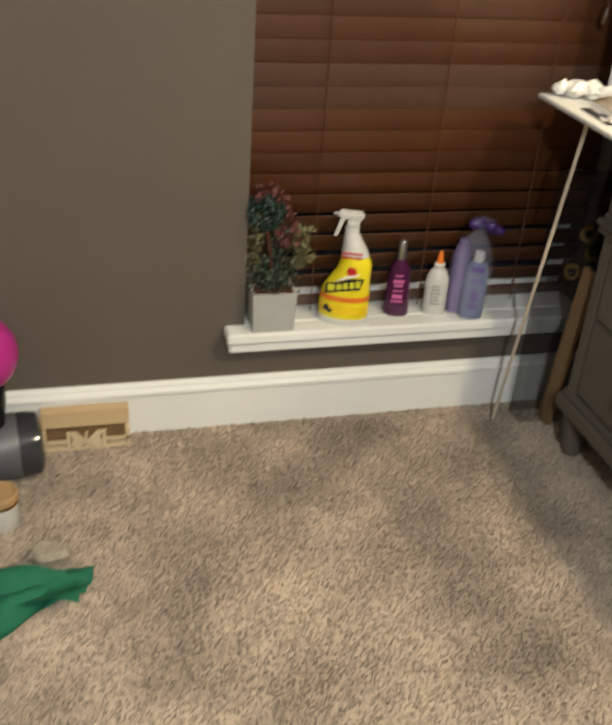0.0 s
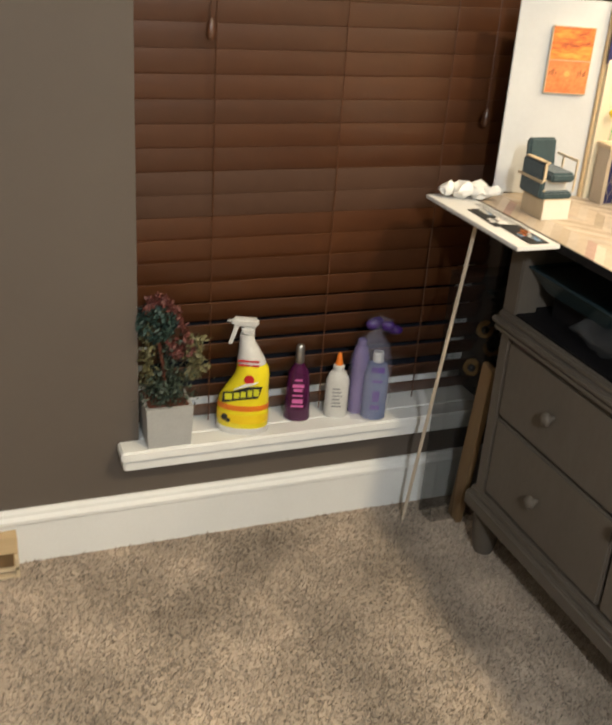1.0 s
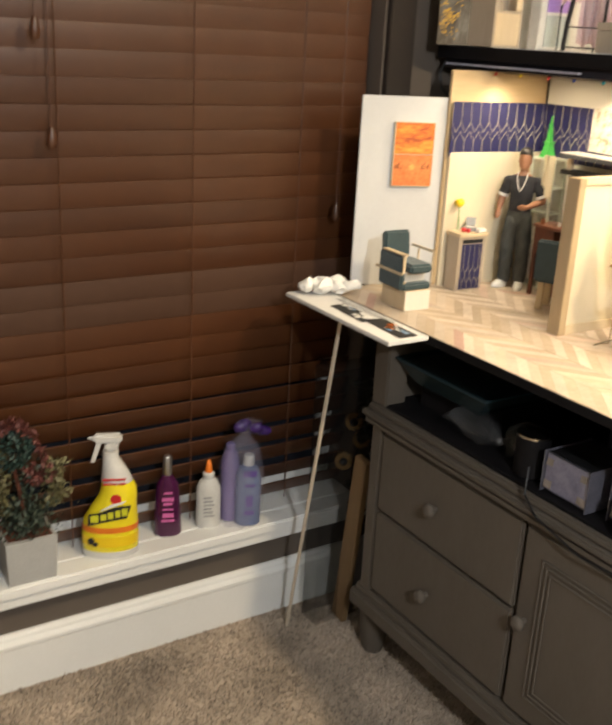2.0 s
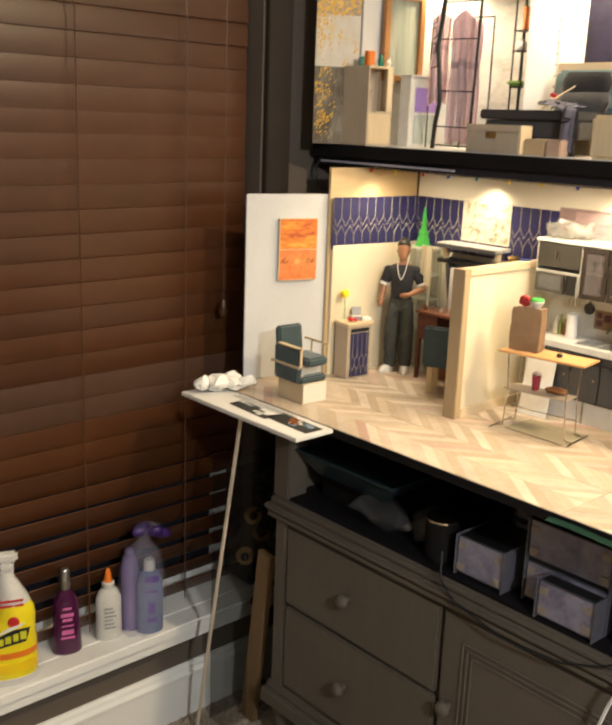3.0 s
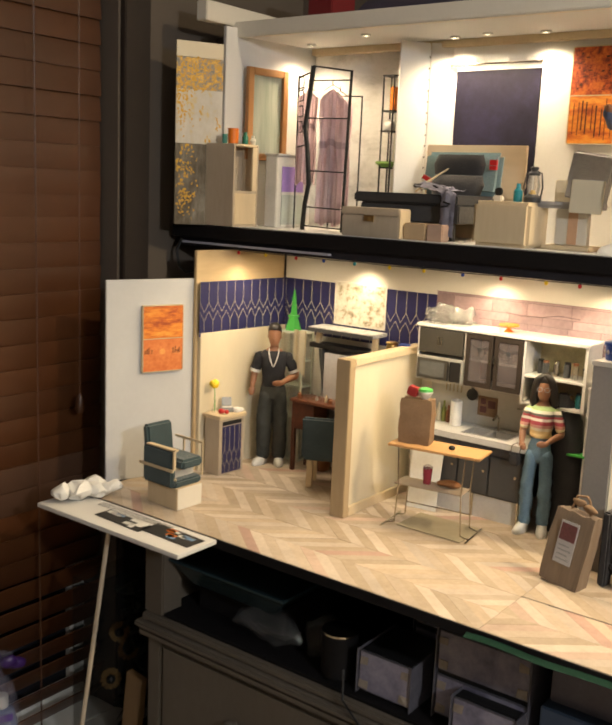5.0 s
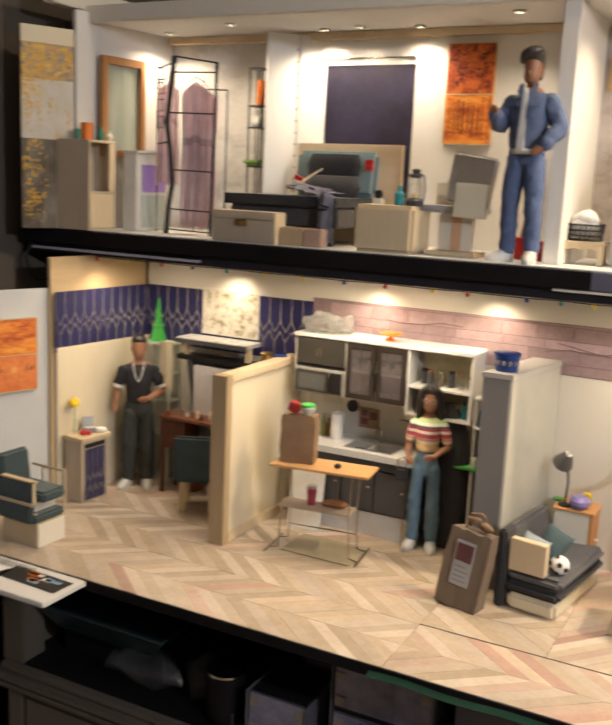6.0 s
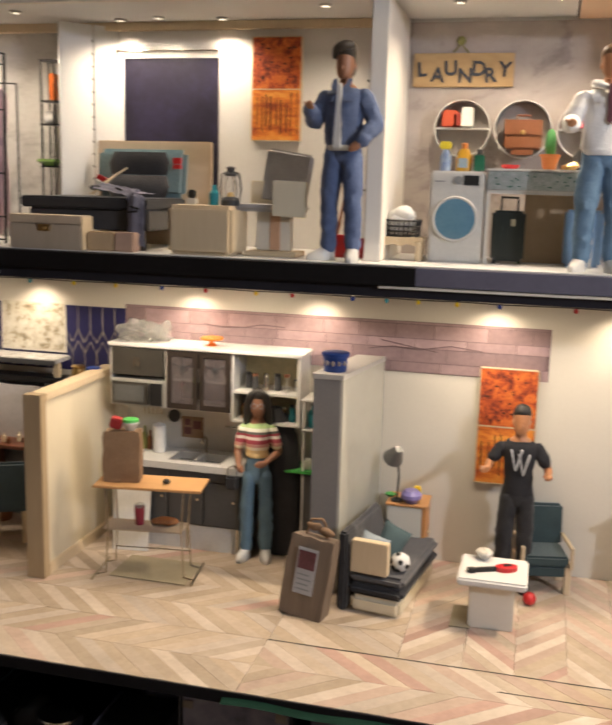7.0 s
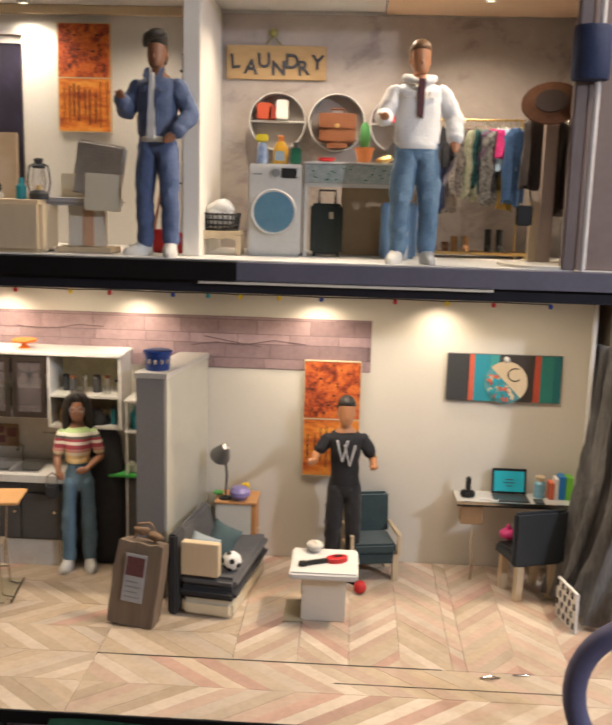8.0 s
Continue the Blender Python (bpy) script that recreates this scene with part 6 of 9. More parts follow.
part("plate", Build().lathe([(0.018, 0.010), (0.019, 0.012), (0.018, 0.0135)], n=18), oran_m, ck)
part("stem", Build().lathe([(0.009, 0), (0.004, 0.004), (0.004, 0.0098)], n=14), oran_m, ck)
unit_m = mat("slate_grey_laminate", (0.062, 0.063, 0.066), (0.048, 0.049, 0.052), rough=0.3, scale=30, bump=0.03)
kl = thing("kitchen_base_unit", "dark grey toy kitchen base unit with a steel sink", "cabinet", pose(0, 0, 0))
part("backsplash", Build().box(0.560, 0.800, -0.006, -0.003, 0.9745, 1.057), mat("silver_backsplash", (0.50, 0.49, 0.46), (0.42, 0.415, 0.39), rough=0.3, metal=0.2, scale=20, bump=0.03), kl)
part("body", Build().box(0.607, 0.795, -0.084, -0.008, 0.868, 0.9625), unit_m, kl)
part("counter", Build().box(0.575, 0.665, -0.094, -0.004, 0.963, 0.974).box(0.757, 0.802, -0.094, -0.004, 0.963, 0.974).box(0.665, 0.757, -0.094, -0.078, 0.963, 0.974).box(0.665, 0.757, -0.026, -0.004, 0.963, 0.974), kitchen_white_m, kl)
for x0, x1 in ((0.6655, 0.709), (0.711, 0.7565)):
    part("sink_basin", Build().box(x0, x1, -0.078, -0.026, 0.955, 0.957).box(x0, x0 + 0.002, -0.078, -0.026, 0.957, 0.975).box(x1 - 0.002, x1, -0.078, -0.026, 0.957, 0.975).box(x0, x1, -0.078, -0.076, 0.957, 0.975).box(x0, x1, -0.028, -0.026, 0.957, 0.975), mat("brushed_steel", (0.46, 0.45, 0.43), rough=0.4, metal=0.3, scale=60, bump=0.03), kl)
part("toe_board", Build().box(0.607, 0.795, -0.080, -0.077, ZF, 0.8675), kitchen_white_m, kl, "white board under the doors")
part("tap", Build().tube([(0.711, -0.018, 0.974), (0.711, -0.018, 0.998), (0.711, -0.028, 1.004), (0.711, -0.042, 0.998)], 0.0022), steel_m, kl)
for x0, x1 in ((0.610, 0.668), (0.671, 0.730), (0.733, 0.792)):
    d = part("door", rounded(x0, x1, -0.088, -0.0845, 0.871, 0.944, 0.001), unit_m, kl)
    part("handle", Build().bar((x1 - 0.008, -0.0885, 0.915), (x1 - 0.008, -0.0915, 0.915), 0.0024, n=10), steel_m, d)
    part("drawer_front", rounded(x0, x1, -0.088, -0.0845, 0.946, 0.961, 0.001), unit_m, kl)
for x in (0.612, 0.700, 0.788):
    for y in (-0.080, -0.014):
        part("leg", Build().bar((x, y, ZF), (x, y, 0.868), 0.0022), steel_m, kl)
part("side_panel", Build().box(0.5695, 0.6065, -0.088, -0.008, ZF, 0.9625), kitchen_white_m, kl)
solid("paper_towel", Build().lathe([(0.0105, 0), (0.0110, 0.001), (0.0110, 0.046), (0.0095, 0.047), (0.003, 0.047), (0.003, 0.050)], (0.634, -0.040, 0.9745), 18), white_plain_m, "white roll of kitchen paper on the counter", "paper roll")
for x, h, mm in ((0.592, 0.034, cream_m), (0.603, 0.040, mat("olive_bottle", (0.20, 0.22, 0.05), rough=0.4)), (0.613, 0.032, brown_m)):
    solid("sauce_bottle", Build().lathe([(0.0048, 0), (0.005, h * 0.6), (0.002, h * 0.75), (0.002, h)], (x, -0.030, 0.9745), 10), mm, "tiny sauce bottle on the kitchen counter", "bottle", group="sauce bottles")
solid("pan", Build().bar((0.648, -0.0095, 1.030), (0.648, -0.0065, 1.030), 0.011, n=18).box(0.6465, 0.6495, -0.0085, -0.0065, 1.040, 1.058), blackwire_m, "tiny black pan hanging on the kitchen wall", "pan")
b = Build()
for k in range(5):
    b.box(0.592 + 0.008 * k, 0.5935 + 0.008 * k, -0.0085, -0.0065, 1.030, 1.056)
solid("utensil_row", b, steel_m, "row of tiny hanging kitchen utensils", "utensils")
kp = thing("recipe_poster", "small brown printed recipe picture over the sink", "poster", pose(0.661, -0.0065, 0.994))
part("sheet", Build().box(0, 0.040, -0.001, 0, 0, 0.037), kraft_m, kp)
part("print", Build().box(0.005, 0.018, -0.0015, -0.001, 0.006, 0.018).box(0.021, 0.036, -0.0015, -0.001, 0.016, 0.030).box(0.006, 0.016, -0.0015, -0.001, 0.022, 0.033), mat("maroon_print", (0.12, 0.04, 0.035), rough=0.7), kp)
solid("towel_rail", Build().bar((0.742, -0.012, 1.020), (0.786, -0.012, 1.020), 0.0012).bar((0.744, -0.012, 1.020), (0.744, -0.006, 1.020), 0.001).bar((0.784, -0.012, 1.020), (0.784, -0.006, 1.020), 0.001), steel_m, "tiny steel rail on the backsplash", "rail")
bw_pack = Build().body([(0.850, -0.045, ZF + 0.001, 0.034, 0.022), (0.850, -0.045, ZF + 0.10, 0.038, 0.026), (0.846, -0.045, ZF + 0.20, 0.030, 0.024), (0.843, -0.042, ZF + 0.245, 0.012, 0.012)], 16).rough(0.005, 40)
solid("garment_bag", bw_pack, blackcloth_m, "black cloth bag standing behind the doll", "bag")
sh = thing("shelf_rack", "pale framed shelf with green tray beside the divider", "shelf", pose(0.866, -0.066, ZF))
for x in (0.024, 0.052):
    for y in (0.0, 0.05):
        part("post", Build().box(x, x + 0.003, y, y + 0.003, 0, 0.268), kitchen_white_m, sh)
for z, mm in ((0.02, darkgrey_m), (0.145, green_m), (0.215, kitchen_white_m), (0.264, kitchen_white_m)):
    part("shelf", rounded(-0.004 if z == 0.145 else 0.022, 0.056, -0.003, 0.055, z, z + 0.004, 0.001), mm, sh)
part("lower_box", rounded(0.024, 0.054, 0.002, 0.05, 0.0245, 0.142, 0.001), darkgrey_m, sh)
solid("teal_bottle", Build().lathe([(0.010, 0), (0.011, 0.022), (0.006, 0.028), (0.005, 0.034)], (0.903, -0.045, ZF + 0.2192), 14), teal_m, "teal plastic bottle on the shelf", "bottle")
solid("green_box", rounded(0.888, 0.908, -0.058, -0.040, ZF + 0.1492, ZF + 0.165), frame_m, "pale green box on the green tray", "box")

# folding wire-legged table
tb = thing("folding_table", "small wooden-topped table on thin folding metal legs", "table", pose(0.608, -0.232, ZF, 0, 0, 8))
part("tabletop", rounded(0, 0.166, -0.004, 0.062, 0.1445, 0.1485, 0.001), mat("honey_wood", (0.55, 0.32, 0.14), (0.47, 0.26, 0.11), rough=0.4, scale=20, stretch=(0.2, 1, 1), fine=8, bump=0.05), tb)
part("lower_shelf", rounded(0.010, 0.134, 0.010, 0.056, 0.074, 0.0765, 0.001), oakply_m, tb)
for x, s in ((0.016, -1), (0.138, 1)):
    for y in (0.008, 0.056):
        part("leg", Build().tube([(x, y, 0.144), (x - 0.004 * s, y, 0.076), (x, y, 0.006), (x + 0.016 * s, y, 0.0025)], 0.0014), steel_m, tb)
    part("foot_bar", Build().bar((x + 0.016 * s, -0.012, 0.0022), (x + 0.016 * s, 0.074, 0.0022), 0.0018), steel_m, tb)
part("stretcher", Build().bar((0.016, 0.056, 0.03), (0.138, 0.056, 0.03), 0.0011), steel_m, tb)
ZTB = ZF + 0.149


def paper_sack(m, w, d, h, label, name="paper_bag", sackcloth=kraft_m):
    s = thing(name, label, "bag", m)
    rings = []
    for k in range(9):
        t = k / 8
        q = w * (1.0 + 0.05 * math.sin(3.0 * t)), d * (1.05 - 0.30 * t * t)
        ring = []
        for i in range(28):
            a = i / 28 * 4
            c, f = int(a), a - int(a)
            x, y = ((-1 + 2 * f, -1), (1, -1 + 2 * f), (1 - 2 * f, 1), (-1, 1 - 2 * f))[c]
            tuck = 0.22 * d * t * (1 - abs(y)) if c in (1, 3) else 0.0
            ring.append((x * (q[0] - tuck), y * q[1], h * t + (0.012 * h * math.sin(i * 2.3) if k == 8 else 0)))
        rings.append(ring)
    part("sack", Build().loft(rings).rough(0.0018, 55).rough(0.0007, 160), sackcloth, s)
    return s


sack = paper_sack(pose(0.641, -0.196, ZTB, 0, 0, 14), 0.027, 0.015, 0.078, "brown paper grocery sack with food on top")
part("red_packet", Build().box(-0.020, -0.002, -0.012, 0.006, 0.0, 0.016, pose(0, 0, 0.080, 0, 14, 0)).bevel(0.002), mat("dull_red_packet", (0.30, 0.022, 0.024), rough=0.5, bump=0.1), sack)
part("bowl", Build().lathe([(0.006, 0.078), (0.013, 0.090), (0.0125, 0.092)], (0.012, 0.0, 0), 14), kitchen_white_m, sack)
part("bowl_lid", Build().lathe([(0.013, 0.0922), (0.012, 0.096), (0.005, 0.098)], (0.012, 0, 0), 14), green_m, sack, "green bowl lid")
solid("candy", Build().ball((0.712, -0.196, ZTB + 0.0042), 0.006, 0.005, 0.004), ink_m, "tiny dark object on the table", "trinket")
ZSH = ZF + 0.0768
cupr = thing("cup", "clear cup of pink-red drink", "cup", pose(0.664, -0.188, ZSH))
part("cup", Build().lathe([(0.0065, 0), (0.0085, 0.027), (0.008, 0.028)], n=14), mat("pink_drink", (0.40, 0.05, 0.07), rough=0.2, trans=0.2, bump=0.02), cupr)
part("lid", Build().lathe([(0.0088, 0.0282), (0.0085, 0.031), (0.005, 0.034)], n=14), clear_m, cupr)
solid("bread_tray", Build().ball((0.705, -0.178, ZSH + 0.0065), 0.020, 0.012, 0.006).ball((0.690, -0.182, ZSH + 0.0055), 0.009, 0.008, 0.005), mat("bread_crust", (0.33, 0.14, 0.05), rough=0.7, bump=0.3), "brown loaf on the table's lower shelf", "bread")
solid("white_card", Build().box(-0.030, 0.030, -0.001, 0.001, 0, 0.125), white_plain_m, "white card propped against the kitchen unit", "card", pose(0.615, -0.118, ZF + 0.001, -12, 0, 8))

# ---- on and by the divider ----
bc = thing("frosting_tub", "small blue tub with an orange label on the divider", "tub", pose(0.958, -0.150, 1.1585))
part("tub", Build().lathe([(0.0165, 0), (0.0185, 0.022), (0.0205, 0.0225), (0.0205, 0.027), (0.018, 0.028)], n=20), mat("deep_blue_plastic", (0.012, 0.040, 0.19), rough=0.35, bump=0.02), bc)
b = Build()
for a in (-150, -120, -90, -60, -30):
    b.ball((0.0172 * math.cos(radians(a)), 0.0172 * math.sin(radians(a)), 0.013), 0.0026, 0.0026, 0.004, 6)
part("print", b, tape_m, bc, "orange printed label")
gb = paper_sack(pose(0.946, -0.258, ZF, -8, 5, -10), 0.032, 0.014, 0.114, "brown paper gift bag with a printed tag, leaning on the divider", "gift_bag", mat("grey_brown_paper", (0.21, 0.155, 0.110), (0.14, 0.100, 0.070), rough=0.75, scale=14, stretch=(4, 1, 0.3), bump=0.3))
part("tag", Build().box(-0.016, 0.014, -0.0172, -0.0164, 0.034, 0.100), mat("pale_grey_tag", (0.42, 0.42, 0.43), rough=0.7), gb, "pale grey printed tag")
part("tag_picture", Build().box(-0.014, 0.012, -0.0178, -0.0173, 0.070, 0.096), mat("maroon_picture", (0.16, 0.05, 0.06), (0.08, 0.03, 0.03), rough=0.6, scale=200), gb)
b = Build()
for k in range(4):
    b.box(-0.012, 0.010 - 0.004 * (k % 2), -0.0178, -0.0173, 0.040 + 0.007 * k, 0.042 + 0.007 * k)
part("tag_print", b, midgrey_m, gb)
part("handle", Build().tube([(-0.016, 0.004, 0.114), (-0.012, 0.004, 0.136), (0.004, 0.004, 0.140), (0.010, 0.004, 0.134), (0.016, 0.004, 0.114)], 0.0022), kraft_m, gb)
part("bow", Build().ball((-0.006, 0.002, 0.128), 0.012, 0.005, 0.006).ball((0.014, 0.002, 0.124), 0.011, 0.005, 0.006).rough(0.003, 90), kraft_m, gb)

# ---- living corner ----
BM = pose(1.036, -0.230, ZF, 0, 0, -9)
bed = thing("daybed", "low dark grey upholstered daybed with a wooden end box", "daybed", BM)
part("base", Build().box(-0.030, 0.045, -0.002, 0.176, 0.0, 0.026).bevel(0.006, 3), cream_m, bed, "cream base")
part("seat_cushion", Build().box(-0.034, 0.049, -0.003, 0.184, 0.0262, 0.043).bevel(0.006, 3), blackcloth_m, bed)
part("top_cushion", Build().box(-0.034, 0.049, 0.000, 0.184, 0.0435, 0.060).bevel(0.006, 3), mat("mid_charcoal_fabric", (0.095, 0.093, 0.097), (0.07, 0.068, 0.072), rough=0.95, scale=70, bump=0.4, sheen=0.2), bed)
part("end_panel", Build().box(-0.048, -0.0345, -0.006, 0.030, 0.0, 0.118).bevel(0.003), blackcloth_m, bed)
part("back_cushion", Build().box(-0.010, 0.004, 0.032, 0.166, 0.0, 0.052, pose(-0.034, 0, 0.060, 0, -14, 0)).bevel(0.005, 3), charcoal_m, bed)
part("end_box", rounded(-0.030, 0.024, -0.002, 0.012, 0.0605, 0.108, 0.001), pine_m, bed, "plain pale wooden box")


def pillow(m, w, d, h, material, label):
    """A stuffed square cushion standing in its local x and z."""
    b = Build()
    for side in (-1, 1):
        b.sheet(lambda u, v: (w * (2 * u - 1) * (1 - 0.10 * math.sin(math.pi * v)), side * d * (math.sin(math.pi * u) * math.sin(math.pi * v)) ** 0.5, h * (2 * v - 1) * (1 - 0.10 * math.sin(math.pi * u))), 12, 12)
    bmesh.ops.remove_doubles(b.bm, verts=b.bm.verts, dist=0.0002)
    return solid("cushion", b.rough(0.0012, 60), material, label, "cushion", m)


pillow(BM @ pose(0.010, 0.060, 0.089, -28, 30, 20), 0.022, 0.011, 0.027, mat("teal_grey_cushion", (0.060, 0.095, 0.105), rough=0.95, scale=70, bump=0.4), "teal-grey cushion propped on the daybed")
pillow(BM @ pose(-0.014, 0.038, 0.085, -45, 12, -8), 0.022, 0.009, 0.022, mat("pale_blue_cushion", (0.36, 0.40, 0.43), (0.22, 0.27, 0.31), rough=0.9, scale=60, bump=0.3), "pale blue and white cushion on the daybed")
fb = thing("football", "small black and white football on the daybed", "ball", BM @ pose(0.034, 0.030, 0.0745))
part("ball", Build().ball((0, 0, 0), 0.0138, n=14), white_plain_m, fb)
b = Build()
for v in ((0.3, -0.9, 0.3), (-0.75, -0.6, 0.2), (0.0, -0.75, -0.65), (0.85, -0.45, -0.2), (-0.2, -0.3, 0.93), (-0.5, -0.8, -0.4)):
    d = Vector(v).normalized()
    b.bar(d * 0.0120, d * 0.0141, 0.0042, n=5)
part("patch", b, ink_m, fb)
nc = thing("bedside_cabinet", "pale cabinet with an orange wooden side", "cabinet", pose(1.030, -0.066, ZF))
part("body", rounded(0, 0.055, 0.0, 0.058, 0, 0.108, 0.001), ivory_m, nc)
part("side", rounded(0.0555, 0.062, 0.0, 0.058, 0, 0.108, 0.001), mat("orange_pine", (0.62, 0.30, 0.11), (0.52, 0.23, 0.08), rough=0.5, scale=20, stretch=(1, 1, 0.2), bump=0.05), nc)
part("top", rounded(-0.002, 0.064, -0.002, 0.060, 0.1085, 0.112, 0.001), mat("orange_pine_top", (0.62, 0.32, 0.13), rough=0.5, scale=20, bump=0.05), nc)
part("knob", Build().ball((0.0635, 0.03, 0.06), 0.003), pine_m, nc)
ZN = ZF + 0.1122
dl = thing("desk_lamp", "grey metal desk lamp with a bent head", "lamp", pose(1.043, -0.050, ZN))
part("base", Build().lathe([(0.010, 0), (0.010, 0.002), (0.004, 0.004)], n=16), blackwire_m, dl)
part("arm", Build().tube([(0, 0, 0.003), (0.002, 0, 0.040), (-0.002, -0.002, 0.072)], 0.0018), blackwire_m, dl)
b = Build().lathe([(0.0055, 0.020), (0.0085, 0.014), (0.0165, -0.008), (0.0158, -0.008), (0.006, 0.012)], n=16)
o = part("shade", b, mat("grey_lamp_metal", (0.22, 0.22, 0.22), rough=0.35, metal=0.6, bump=0.02), dl)
o.matrix_local = pose(-0.006, -0.004, 0.074, 35, 28, 0)
solid("purple_bowl", Build().lathe([(0.009, 0), (0.0165, 0.008), (0.0165, 0.014), (0.011, 0.020), (0.004, 0.0205)], (1.066, -0.052, ZN), 16), mat("lilac_bowl", (0.26, 0.22, 0.50), rough=0.3, bump=0.02), "lilac covered dish on the cabinet", "dish")
solid("yellow_box", rounded(1.066, 1.078, -0.030, -0.018, ZN, ZN + 0.018), yellow_m, "tiny yellow box on the cabinet", "box")
solid("green_dish", Build().lathe([(0.005, 0), (0.009, 0.003), (0.0085, 0.004)], (1.029, -0.030, ZN), 12), green_m, "tiny green dish on the cabinet", "dish")

tbl = thing("coffee_table", "white coffee table with rounded top on a pedestal", "table", pose(1.205, -0.205, ZF))
part("tabletop", Build().box(-0.047, 0.047, -0.046, 0.046, 0.070, 0.081).bevel(0.0028, 3), white_m, tbl)
part("pedestal", rounded(-0.031, 0.031, -0.022, 0.030, 0, 0.0695, 0.0015), ivory_m, tbl)
ZC = ZF + 0.0812
bowl = thing("bowl", "white bowl of popcorn", "bowl", pose(1.190, -0.172, ZC))
part("bowl", Build().lathe([(0.006, 0), (0.013, 0.010), (0.0125, 0.011), (0.005, 0.002)], n=16), kitchen_white_m, bowl)
part("popcorn", Build().ball((0, 0, 0.0105), 0.0105, 0.0105, 0.005).rough(0.003, 150), ivory_m, bowl)
gun = thing("red_toy", "red and black toy guitar lying on the coffee table", "toy", pose(1.222, -0.205, ZC, 0, 0, 24))
part("body", Build().body([(0, 0, 0, 0.016, 0.010), (0, 0, 0.006, 0.016, 0.010), (0, 0, 0.007, 0.012, 0.007)], 16), red_m, gun)
part("neck", rounded(-0.045, -0.010, -0.003, 0.003, 0.0, 0.006, 0.001), ink_m, gun)
part("head", rounded(-0.056, -0.0455, -0.005, 0.005, 0.0, 0.006, 0.001), ink_m, gun)
part("print", Build().box(-0.004, 0.008, -0.003, 0.003, 0.0072, 0.0078), blackwire_m, gun)
solid("red_ball", Build().ball((1.257, -0.128, ZF + 0.0098), 0.0098, n=10), red_m, "small red ball on the model floor", "ball")
rug_m = mat("olive_mat", (0.40, 0.34, 0.23), (0.34, 0.29, 0.19), rough=0.95, scale=60, bump=0.4)
solid("rug", Build().box(1.150, 1.178, -0.235, -0.165, ZF + 0.0012, ZF + 0.0025), rug_m, "small olive mat under the coffee table", "rug")
solid("rug", Build().box(0.628, 0.752, -0.222, -0.138, ZF + 0.0012, ZF + 0.0025), rug_m, "flat olive mat under the folding table", "rug")

# desk corner
dk = thing("desk", "narrow white desk with a chrome edge and wire leg", "desk", pose(1.402, -0.066, ZF))
part("desktop", rounded(0, 0.180, 0, 0.063, 0.122, 0.127, 0.001), kitchen_white_m, dk)
part("edge", Build().box(-0.001, 0.181, -0.003, -0.0005, 0.1255, 0.130), steel_m, dk, "chrome edge strip")
part("edge", Build().box(-0.001, 0.181, -0.0026, -0.0005, 0.1226, 0.1250), blackwire_m, dk, "dark lower edge strip")
part("bracket", rounded(0.006, 0.040, 0.002, 0.03, 0.092, 0.1215, 0.001), mat("brown_pine_block", (0.36, 0.22, 0.11), rough=0.6, scale=20, bump=0.08), dk)
for x in (0.026, 0.172):
    part("leg", Build().tube([(x, 0.006, 0.100 if x < 0.1 else 0.1215), (x - 0.002, 0.006, 0.06), (x + 0.002, 0.006, 0.03), (x, 0.006, 0.0)], 0.0016), steel_m, dk)
ZD = ZF + 0.1272
lp = thing("laptop", "open black toy laptop with a cyan screen", "laptop", pose(1.486, -0.030, ZD))
part("keyboard", rounded(-0.027, 0.027, -0.026, 0.008, 0, 0.0025, 0.0008), darkgrey_m, lp)
o = part("lid", rounded(-0.027, 0.027, -0.001, 0.001, 0, 0.040, 0.0008), blackwire_m, lp)
o.matrix_local = pose(0, 0.010, 0.002, -10, 0, 0)
screen_m = mat("cyan_screen", (0.02, 0.30, 0.34), rough=0.25, emit=0.5, bump=0)
o2 = part("screen", Build().box(-0.0235, 0.0235, -0.0016, -0.0011, 0.004, 0.036), screen_m, o)
b = Build()
for k, w in enumerate((0.012, 0.018, 0.009)):
    b.box(-w / 2, w / 2, -0.0020, -0.0017, 0.022 - 0.005 * k, 0.0235 - 0.005 * k)
part("print", b, darkgrey_m, o)
cm = thing("toy_camera", "small black camera on the desk", "camera", pose(1.420, -0.035, ZD))
part("body", rounded(-0.011, 0.011, -0.006, 0.006, 0, 0.010), ink_m, cm)
part("top", rounded(-0.0035, 0.0045, -0.004, 0.004, 0.0102, 0.032), ink_m, cm)
part("lens", Build().bar((0, -0.006, 0.005), (0, -0.011, 0.005), 0.004, n=12), ink_m, cm)
b = Build().tube([(1.437, -0.05, ZD + 0.0016), (1.447, -0.045, ZD + 0.0016), (1.455, -0.052, ZD + 0.0016), (1.463, -0.056, ZD + 0.0016), (1.468, -0.050, ZD + 0.0016)], 0.0016)
solid("cable", b, white_plain_m, "short white cable on the desk", "cable")
solid("phone", rounded(1.520, 1.536, -0.060, -0.038, ZD, ZD + 0.0025), darkgrey_m, "tiny dark phone on the desk", "phone")
jr = thing("jar", "clear jar of blue candy with a cork top", "jar", pose(1.533, -0.022, ZD))
part("jar", Build().lathe([(0.0085, 0), (0.009, 0.022), (0.006, 0.026)], n=14), mat("blue_candy_glass", (0.10, 0.32, 0.45), (0.3, 0.5, 0.6), rough=0.15, scale=200, bump=0.1), jr)
part("cork", Build().lathe([(0.0065, 0.0262), (0.0075, 0.033)], n=12), pine_m, jr)
